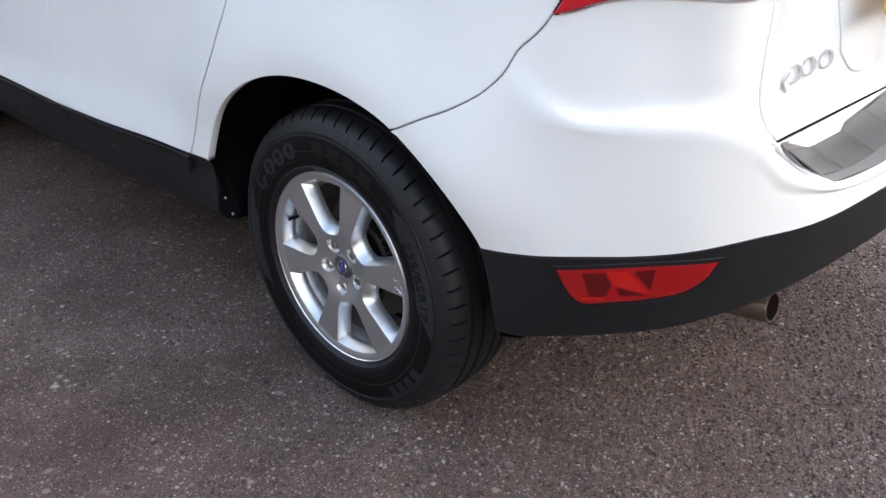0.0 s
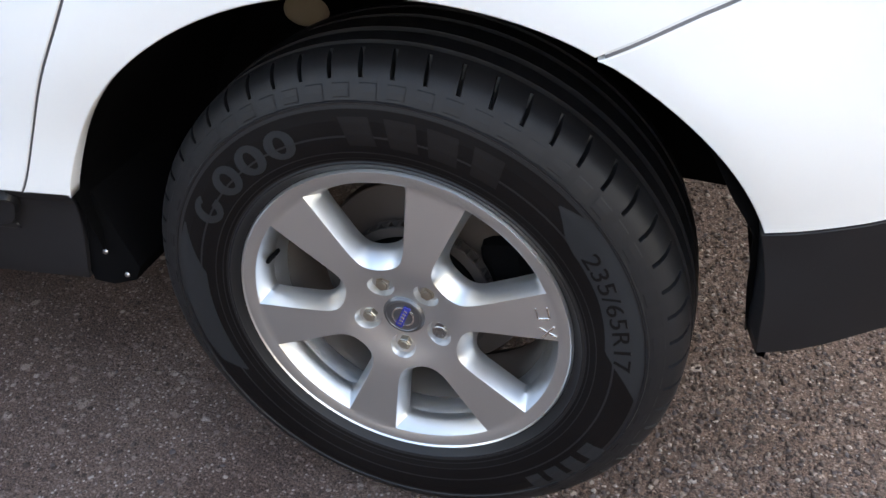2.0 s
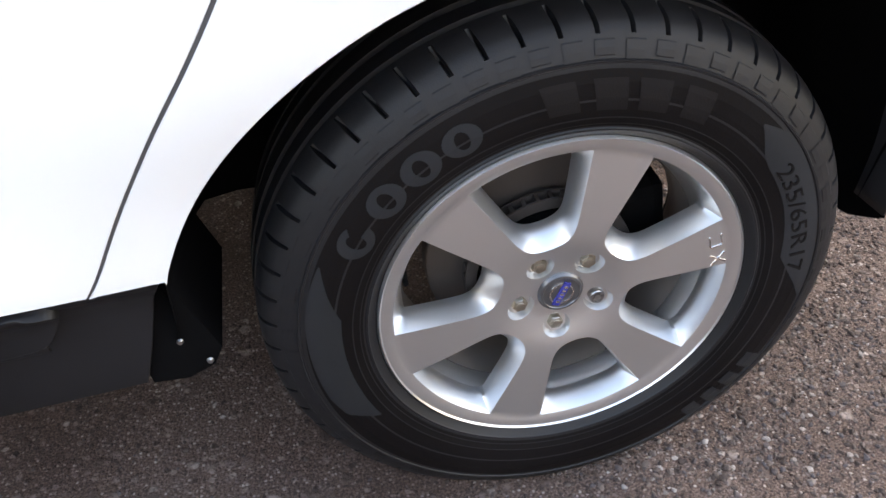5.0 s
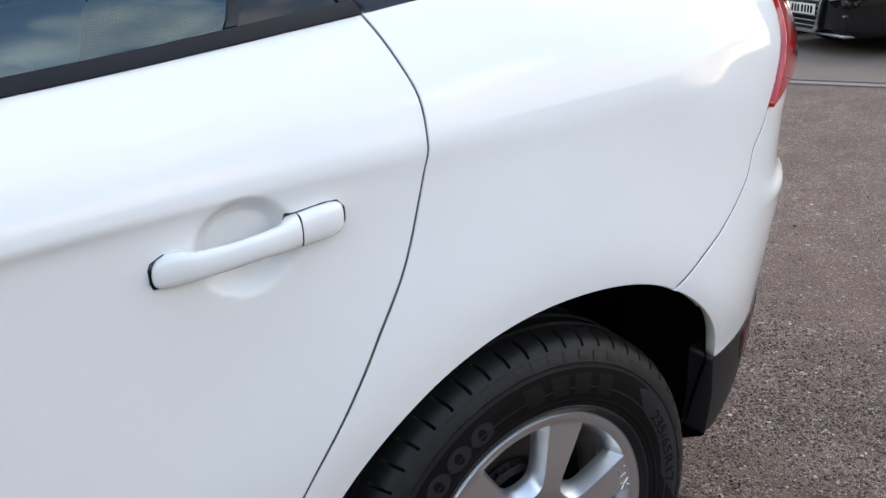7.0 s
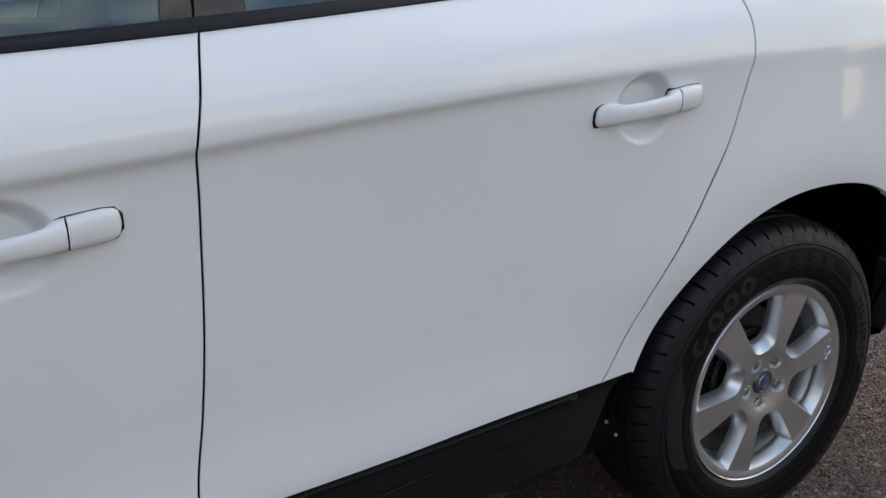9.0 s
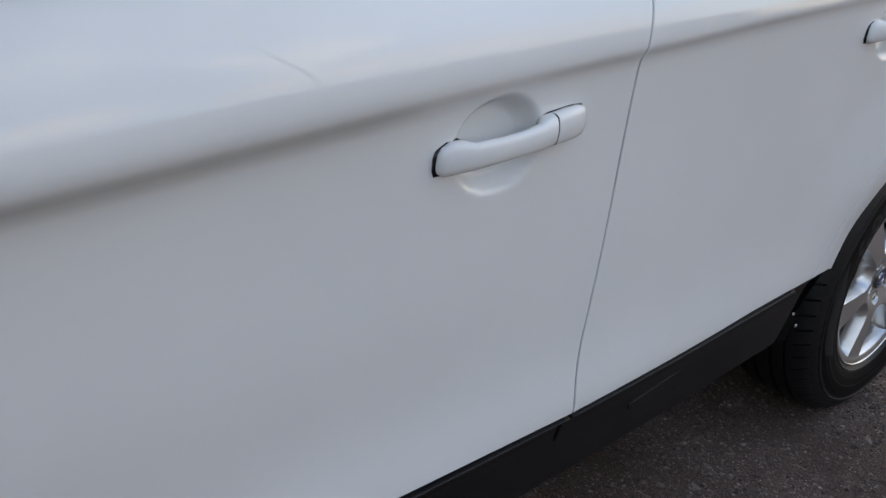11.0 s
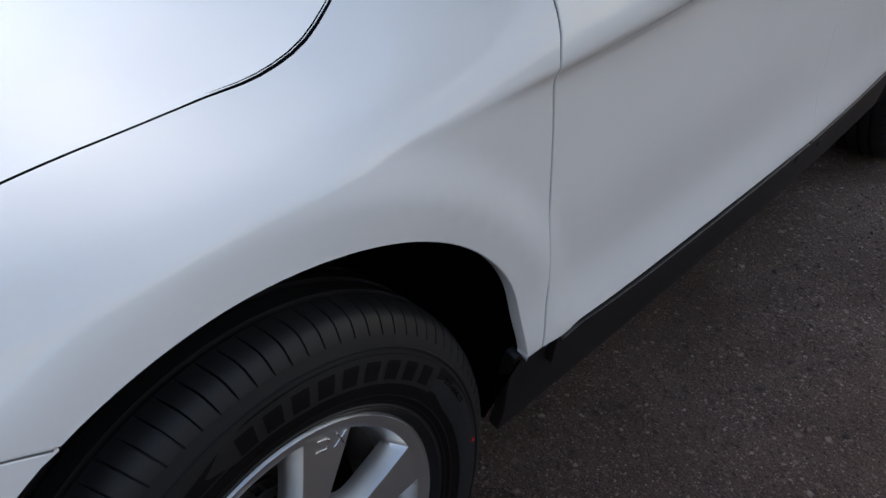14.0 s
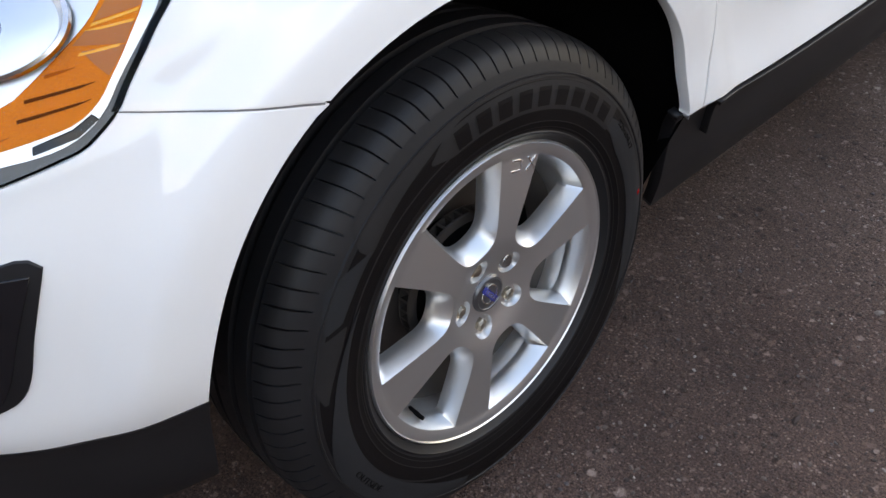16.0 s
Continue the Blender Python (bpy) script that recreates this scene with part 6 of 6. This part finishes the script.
def spoke_mark(wheel):
    """Two small bright marks near the tip of one spoke: crossed bars and a bracket."""
    def bar(r, g, turn, long):
        bm = box(bmesh.new(), (-long / 2, -0.0012, -0.0014), (long / 2, 0.001, 0.0013), 0.0006)
        m = part("spoke_mark", bm, BRIGHT, wheel, "bright moulded mark")
        a = radians(g)
        m.matrix_basis = pose(r * math.cos(a), face_depth(r), r * math.sin(a), 0, -13.5 + turn, 0)

    for turn in (40, -40):
        bar(0.2025, 6.8, turn, 0.026)
    bar(0.2010, 12.9, 0, 0.014)
    bar(0.2085, 15.6, 90, 0.017)
    bar(0.1935, 15.6, 90, 0.017)


for w in (rear_wheel, front_wheel):
    spoke_mark(w)


# ---- the yard behind: concrete apron, garage wall, parked cars ----
APRON = pose(6.20, 2.63, 0, 0, 0, 25.5)
bm = box(bmesh.new(), (0.0, -14, -0.2), (30, 16, 0.025), 0.012, APRON)
tagged(part("pavement", bm, CONCRETE), "pale worn concrete apron beside the asphalt", "pavement", kind="structure")
bm = box(bmesh.new(), (-0.14, -14, -0.2), (-0.01, 16, 0.016), 0.008, APRON)
tagged(part("kerb", bm, KERB), "flush concrete edging strip", "kerb", kind="structure")


GARAGE_Y = -9.67


def garage():
    root = tagged(new("garage_building"), "dark garage building with grey-green roller shutters", "building")
    root.matrix_basis = pose(13.8, 8.3, 0.02, 0, 0, 20)
    part("wall", box(bmesh.new(), (0.12, -12.5, 0.0), (0.5, 10.5, 5.5), 0.02), BRICK_DARK, root, "dark painted wall")
    part("roof_edge", box(bmesh.new(), (-0.2, -12.7, 5.5), (0.8, 10.7, 5.75), 0.03), KERB, root)
    for k in range(5):
        y = GARAGE_Y + 4.3 * k
        door = part("roller_shutter", box(bmesh.new(), (0.09, y - 1.75, 0.0), (0.14, y + 1.75, 3.4), 0.0), SHUTTER, root, "grey-green roller shutter")
        for j in range(34):
            bm = bmesh.new()
            rows = [[bm.verts.new((0.09 - 0.025 * math.sin(math.pi * i / 5), yy, 0.1 * j + 0.1 * i / 5)) for i in range(6)] for yy in (y - 1.74, y + 1.74)]
            for i in range(5):
                bm.faces.new((rows[0][i], rows[0][i + 1], rows[1][i + 1], rows[1][i]))
            part("slat", bm, SHUTTER, door)
        part("post", box(bmesh.new(), (-0.06, y + 1.83, 0.0), (0.14, y + 2.28, 3.6), 0.02), POST_RED, root, "dark red steel post")
    return root


garage()


def loft_body(name, stations, mat, parent, label, lo=0, hi=None):
    """A car body from cross-sections: (x, half width, sill z, waist z, shoulder z, top half width, top z)."""
    bm = bmesh.new()
    rings = []
    for x, w, zs, zw, zh, tw, zt in stations[lo:hi]:
        half = [(w * 0.86, zs), (w * 0.97, zs + 0.05), (w, zw - 0.12), (w, zw), (w * 0.965, zh), (tw, zt - 0.02), (tw * 0.8, zt + 0.012), (tw * 0.4, zt + 0.03), (0, zt + 0.035)]
        ring = [(y, z) for y, z in half] + [(-y, z) for y, z in reversed(half[:-1])]
        rings.append([bm.verts.new((x, y, z)) for y, z in ring])
    for a, b in zip(rings, rings[1:]):
        for k in range(len(a) - 1):
            bm.faces.new((a[k], a[k + 1], b[k + 1], b[k]))
    bm.faces.new(rings[0])
    bm.faces.new(list(reversed(rings[-1])))
    bmesh.ops.recalc_face_normals(bm, faces=bm.faces)
    edges = [e for e in bm.edges if len(e.link_faces) == 2 and e.calc_face_angle() > 0.6]
    bmesh.ops.bevel(bm, geom=edges, offset=0.035, segments=3, affect="EDGES", profile=0.6, clamp_overlap=True)
    return smooth(part(name, bm, mat, parent, label), 50)


def simple_wheel(parent, x, y, r=0.32):
    hub = new("wheel")
    hub.parent = parent
    hub.matrix_basis = pose(x, y, r, 0, 0, 0 if y < 0 else 180)
    smooth(part("tyre", lathe([(r * 0.62, 0.02), (r * 0.66, 0.0), (r * 0.9, -0.01), (r * 0.97, 0.01), (r, 0.04), (r, 0.17), (r * 0.97, 0.20), (r * 0.62, 0.20)], 40), RUBBER, hub), 40)
    bm = lathe([(0.0, 0.03), (r * 0.15, 0.028), (r * 0.2, 0.045), (r * 0.55, 0.035), (r * 0.6, 0.012), (r * 0.64, 0.01), (r * 0.64, 0.18)], 40)
    part("rim", bm, ALLOY, hub)


def parked_car(name, paint, place, label, grille_style, scale=1.0):
    """A parked hatchback whose nose lies at the origin, looking along -x."""
    root = tagged(new(name), label, "car", group="cars parked in the yard")
    root.matrix_basis = place @ Matrix.Diagonal((scale, scale, scale, 1))
    body = [(0.0, 0.60, 0.26, 0.50, 0.60, 0.50, 0.69), (0.06, 0.74, 0.20, 0.53, 0.67, 0.60, 0.76), (0.22, 0.84, 0.18, 0.57, 0.74, 0.66, 0.82), (0.50, 0.875, 0.18, 0.60, 0.80, 0.70, 0.88), (1.0, 0.885, 0.19, 0.62, 0.86, 0.74, 0.94),
            (1.25, 0.885, 0.20, 0.64, 0.90, 0.76, 0.985), (2.0, 0.89, 0.20, 0.66, 0.93, 0.80, 0.98), (3.2, 0.89, 0.20, 0.68, 0.96, 0.80, 1.0), (3.9, 0.87, 0.22, 0.68, 0.97, 0.78, 1.01), (4.2, 0.80, 0.30, 0.66, 0.92, 0.70, 0.97)]
    nose = lambda q: float(np.interp(q, [0.0, 0.58, 0.72, 0.82, 0.87], [0.0, 0.0, 0.06, 0.20, 0.45]))
    loft_body("body", body, paint, root, "painted car body")
    cabin = [(1.15, 0.74, 0.90, 0.93, 0.95, 0.70, 0.97), (1.85, 0.76, 0.90, 0.98, 1.20, 0.60, 1.38), (2.4, 0.77, 0.90, 0.98, 1.22, 0.60, 1.43), (3.3, 0.76, 0.90, 0.98, 1.22, 0.58, 1.41), (3.95, 0.72, 0.90, 0.97, 1.05, 0.56, 1.10)]
    loft_body("cabin_glass", cabin, DARK_GLASS, root, "dark cabin glass")
    roof = [(1.80, 0.64, 1.375, 1.385, 1.39, 0.58, 1.40), (2.4, 0.65, 1.41, 1.425, 1.43, 0.60, 1.45), (3.3, 0.63, 1.40, 1.41, 1.42, 0.58, 1.43)]
    loft_body("roof", roof, paint, root, "painted roof")
    for side in (-1, 1):
        bm = box(bmesh.new(), (-0.02, -0.02, 0), (0.02, 0.02, 1.0), 0.008)
        pillar = part("pillar", bm, paint, root)
        a, b = Vector((1.18, side * 0.73, 0.95)), Vector((1.84, side * 0.615, 1.40))
        pillar.matrix_basis = Matrix.Translation(a) @ (b - a).to_track_quat("Z", "Y").to_matrix().to_4x4() @ Matrix.Diagonal((1, 1, (b - a).length, 1))
        # headlamp with bowls under a clear lens
        bm = bmesh.new()
        rows = []
        for u in np.linspace(0, 1, 9):
            y = 0.44 + 0.415 * u**0.8
            x = nose(y) - 0.02
            z1, z2 = 0.55 + 0.07 * u, 0.68 + 0.07 * u
            rows.append([bm.verts.new((x + 0.022 * j, side * (y + 0.014 - 0.008 * j), z1 + (z2 - z1) * j / 3)) for j in range(4)])
        for a, b in zip(rows, rows[1:]):
            for j in range(3):
                bm.faces.new((a[j], b[j], b[j + 1], a[j + 1]))
        bmesh.ops.solidify(bm, geom=list(bm.faces), thickness=0.02)
        bmesh.ops.recalc_face_normals(bm, faces=bm.faces)
        lamp = smooth(part("headlamp", bm, LAMP_GREY, root, "clear headlamp"), 40)
        for x, y in ((0.085, 0.53), (0.19, 0.70)):
            bowl = part("lamp_bowl", lathe([(0.0, -0.01), (0.02, -0.008), (0.036, 0.0), (0.038, 0.012)], 20), BOWL, lamp)
            bowl.matrix_basis = pose(nose(y) - 0.012, side * (y + 0.005), 0.635, 0, 0, -70 if side < 0 else -110)
        for x in (0.78, 3.35):
            simple_wheel(root, x, side * 0.885)
    if grille_style == "tall":
        bm = bmesh.new()
        ring = [(-0.36, 0.75), (0.36, 0.75), (0.40, 0.70), (0.31, 0.25), (0.26, 0.215), (-0.26, 0.215), (-0.31, 0.25), (-0.40, 0.70)]
        grille = part("grille", fill_plate(bmesh.new(), ring, -0.035, 0.05), GLOSS, root, "tall dark grille with a chrome frame")
        part("grille_frame", frame_plate(ring, 0.04, -0.055, 0.03), BRIGHT, grille, "chrome grille frame")
        for j in range(9):
            z = 0.275 + 0.052 * j
            wide = 0.255 + 0.011 * j
            part("grille_slat", box(bmesh.new(), (-0.047, -wide, z), (-0.03, wide, z + 0.012), 0.003), LAMP_GREY, grille)
        part("emblem", frame_plate([(0.12 * math.cos(radians(a)), 0.645 + 0.045 * math.sin(radians(a))) for a in range(0, 360, 20)], 0.012, -0.062, 0.012), CHROME, grille, "chrome oval emblem")
        plate = part("number_plate", box(bmesh.new(), (-0.066, -0.26, 0.395), (-0.05, 0.26, 0.505), 0.003), PLATE_WHITE, root, "white number plate with dark bars")
        for j in range(7):
            y = -0.225 + 0.062 * j + (0.02 if j > 3 else 0)
            part("plate_bar", box(bmesh.new(), (-0.0675, y, 0.412), (-0.0655, y + 0.04, 0.488), 0.0), GLOSS, plate)
        part("lower_lip", box(bmesh.new(), (0.03, -0.70, 0.185), (0.25, 0.70, 0.215), 0.01), LAMP_GREY, root, "grey lower lip")
        for side in (-1, 1):
            part("air_intake", box(bmesh.new(), (0.02, side * 0.56 - 0.16, 0.27), (0.2, side * 0.56 + 0.16, 0.42), 0.02), GLOSS, root)
    else:
        part("grille", box(bmesh.new(), (-0.03, -0.36, 0.30), (0.05, 0.36, 0.42), 0.02), GLOSS, root)
    return root


def fill_plate(bm, ring, x, thick):
    a = [bm.verts.new((x, y, z)) for y, z in ring]
    b = [bm.verts.new((x + thick, y, z)) for y, z in ring]
    bm.faces.new(a)
    bm.faces.new(list(reversed(b)))
    for k in range(len(a)):
        j = (k + 1) % len(a)
        bm.faces.new((a[k], b[k], b[j], a[j]))
    bmesh.ops.recalc_face_normals(bm, faces=bm.faces)
    return bm


def frame_plate(ring, wide, x, thick):
    """A flat frame that follows a ring of (y, z)."""
    p = np.array(ring)
    c = p.mean(axis=0)
    q = c + (p - c) * (1 - wide / np.hypot(*(p - c).T))[:, None]
    bm = bmesh.new()
    rows = [[bm.verts.new((xx, y, z)) for y, z in loop] for xx, loop in ((x, p), (x, q), (x + thick, q), (x + thick, p))]
    for i in range(4):
        for k in range(len(ring)):
            j = (k + 1) % len(ring)
            bm.faces.new((rows[i][k], rows[i][j], rows[(i + 1) % 4][j], rows[(i + 1) % 4][k]))
    bmesh.ops.recalc_face_normals(bm, faces=bm.faces)
    return bm


YAW = -26
parked_car("black_hatchback_car", BLACK_PAINT, pose(7.75, 4.05, 0.025, 0, 0, YAW), "black hatchback car with a tall chrome-framed grille", "tall")
parked_car("silver_hatchback_car", paint_material("silver_paint", (0.42, 0.43, 0.44)), pose(8.35, 6.15, 0.025, 0, 0, YAW), "silver hatchback car parked beside the black one", "low")
parked_car("pale_hatchback_car", paint_material("pale_paint", (0.6, 0.62, 0.62)), pose(1.95, 5.3, 0.0, 0, 0, 97), "pale grey hatchback car across the yard", "low", 1.13)
parked_car("white_hatchback_car", paint_material("chalk_paint", (0.7, 0.71, 0.70)), pose(6.4, 8.9, 0.025, 0, 0, YAW), "white hatchback car parked past the silver one", "low", 1.1)


def off_roader(place):
    root = tagged(new("off_road_car"), "grey box-shaped off-road car with round headlamps", "car", group="cars parked in the yard")
    root.matrix_basis = place
    paint = paint_material("grey_green_paint", (0.22, 0.25, 0.25))
    part("hood", box(bmesh.new(), (-0.70, 0.0, 1.25), (0.70, 1.35, 1.42), 0.03), paint, root)
    part("nose", box(bmesh.new(), (-0.52, 0.02, 0.75), (0.52, 1.3, 1.26), 0.02), paint, root)
    for side in (-1, 1):
        part("wing", box(bmesh.new(), (side * 0.68 - 0.17, 0.03, 0.72), (side * 0.68 + 0.17, 1.35, 1.33), 0.03), paint, root)
        ring = smooth(part("headlamp", lathe([(0.0, -0.03), (0.07, -0.022), (0.092, 0.0), (0.105, -0.004), (0.11, 0.01)], 32), CHROME, root, "round headlamp"), 40)
        ring.matrix_basis = pose(side * 0.66, 0.02, 1.12)
        for z, dx in ((1.22, 0.14), (1.02, 0.14)):
            small = part("indicator", lathe([(0.0, -0.012), (0.025, -0.008), (0.03, 0.01)], 16), LAMP_GREY, root)
            small.matrix_basis = pose(side * (0.66 + dx), 0.02, z)
        simple_wheel(root, side * 0.62, 0.55, 0.39)
    grille = part("grille", box(bmesh.new(), (-0.50, -0.01, 0.93), (0.50, 0.03, 1.24), 0.01), GLOSS, root)
    for k in range(7):
        part("grille_slat", box(bmesh.new(), (-0.49, -0.03, 0.95 + 0.042 * k), (0.49, 0.0, 0.972 + 0.042 * k), 0.004), LAMP_GREY, grille)
    part("bumper", box(bmesh.new(), (-0.85, -0.12, 0.52), (0.85, 0.02, 0.68), 0.02), GLOSS, root)
    part("body", box(bmesh.new(), (-0.86, 1.36, 0.6), (0.86, 4.3, 1.42), 0.05), paint, root)
    part("cabin", box(bmesh.new(), (-0.80, 1.75, 1.42), (0.80, 4.25, 2.1), 0.08), DARK_GLASS, root)
    part("roof", box(bmesh.new(), (-0.82, 1.7, 2.1), (0.82, 4.3, 2.2), 0.05), paint, root)


off_roader(pose(-0.32, 6.6, 0.04))

# plain walls added to close the yard; the unseen one on the near side blocks low sky light
bm = box(bmesh.new(), (-16, -13.0, -0.1), (18, -12.4, 3.6), 0.03)
tagged(part("wall_south", bm, RENDER_WALL), "plain brown wall added out of view to close the yard", "wall", kind="structure")
bm = box(bmesh.new(), (-14.6, -12.4, -0.1), (-14, 22, 4.5), 0.03)
tagged(part("wall_west", bm, BRICK_DARK), "plain dark building wall closing the yard", "wall", kind="structure")
bm = box(bmesh.new(), (-14, 21, -0.1), (16, 21.6, 4.5), 0.03)
tagged(part("wall_north", bm, BRICK_DARK), "plain dark building wall closing the yard", "wall", kind="structure")



def floodlight_mast(place):
    root = tagged(new("floodlight_mast"), "tall steel mast coloured as if sunlit, with three black floodlights", "lamp post")
    root.matrix_basis = place
    smooth(part("pole", lathe_z([(0.17, 0.0), (0.15, 0.5), (0.12, 9.0), (0.095, 19.3), (0.0, 19.3)]), SUNLIT_STEEL, root), 40)
    part("crossarm", box(bmesh.new(), (-0.80, -0.05, 18.95), (0.80, 0.05, 19.08), 0.01), SUNLIT_STEEL, root)
    for k in (-1, 0, 1):
        head = part("floodlight", box(bmesh.new(), (-0.25, -0.19, -0.13), (0.25, 0.19, 0.13), 0.03), GLOSS, root, "black floodlight housing")
        head.matrix_basis = pose(0.66 * k, 0.2, 19.25 + 0.2 * (k == 0), 25, 0, 8 * k)
        part("lamp_glass", box(bmesh.new(), (-0.22, 0.191, -0.10), (0.22, 0.20, 0.10), 0.003), SUNLIT_STEEL, head)


def lathe_z(profile):
    bm = lathe(profile, 24)
    bmesh.ops.rotate(bm, cent=(0, 0, 0), matrix=Matrix.Rotation(radians(90), 3, "X"), verts=bm.verts)
    bmesh.ops.recalc_face_normals(bm, faces=bm.faces)
    return bm


floodlight_mast(pose(11.2, -18.0, 0.0, 0, 0, 30))

# loose stones lying on the asphalt: a deep drift of gravel behind the rear wheel, thinning towards the nose
def scatter():
    rng = np.random.default_rng(5)
    ico = bmesh.new()
    bmesh.ops.create_icosphere(ico, subdivisions=1, radius=1.0)
    base = np.array([v.co[:] for v in ico.verts])
    tri = np.array([[v.index for v in f.verts] for f in ico.faces])
    ico.free()

    def clumps(x, y, scale):
        return np.array([noise.noise((a * scale, b * scale, 3.0)) for a, b in zip(x, y)])

    runs = []
    # (count, x range, y range, least size, spread, power)
    for count, xs, ys, least, spread, power, zone in (
            (62000, (-0.25, 2.1), (-1.55, 0.9), 0.0020, 0.0034, 1.8, "drift"),
            (30000, (-3.7, 3.6), (-2.3, 1.0), 0.0010, 0.0032, 3.0, "thin"),
            (9000, (-1.4, 2.0), (-2.4, -0.9), 0.0016, 0.0050, 2.4, "thin"),
            (12000, (-3.6, -1.0), (-2.2, -0.6), 0.0012, 0.0034, 2.6, "thin"),
            (420, (-3.6, 3.4), (-2.3, 0.9), 0.0045, 0.0045, 2.0, "thin")):
        x, y = rng.uniform(*xs, count), rng.uniform(*ys, count)
        n = clumps(x, y, 2.2) + 0.5 * clumps(x, y, 7.0)
        if zone == "drift":
            # the drift lies mostly behind and beside the wheel
            edge = ease(-0.25, 0.25, x) * ease(-1.55, -1.05, y + 0.25 * x) * ease(2.1, 1.2, x)
            keep = rng.random(count) < np.clip(edge * (0.92 + 0.75 * n), 0.0, 1)
        else:
            keep = n > rng.uniform(-0.7, 0.55, count)
        x, y = x[keep], y[keep]
        size = least + spread * rng.random(len(x)) ** power
        runs.append(np.stack([x, y, size], axis=1))
    spots = np.concatenate(runs)
    n = len(spots)
    shape = base[None] * (spots[:, 2, None, None] * rng.uniform(0.68, 1.3, (n, len(base), 1)))
    shape = shape * np.stack([rng.uniform(0.85, 1.45, n), rng.uniform(0.7, 1.1, n), rng.uniform(0.45, 0.85, n)], axis=1)[:, None]
    a, tip = rng.uniform(0, 6.28, n), rng.normal(0, 0.3, n)
    c, s, ct, st = (f(v)[:, None] for v in (a, tip) for f in (np.cos, np.sin))
    sx, sz = shape[..., 0] * ct - shape[..., 2] * st, shape[..., 0] * st + shape[..., 2] * ct
    pts = np.stack([spots[:, 0, None] + sx * c - shape[..., 1] * s, spots[:, 1, None] + sx * s + shape[..., 1] * c, spots[:, 2, None] * 0.22 + sz], axis=2)
    faces = (tri[None] + (np.arange(n) * len(base))[:, None, None]).reshape(-1, 3)
    me = bpy.data.meshes.new("gravel")
    me.from_pydata(pts.reshape(-1, 3).tolist(), [], faces.tolist())
    me.materials.append(STONE)
    return tagged(new("gravel", me), "loose grey and brown stones scattered on asphalt", "gravel", kind="stuff")


scatter()
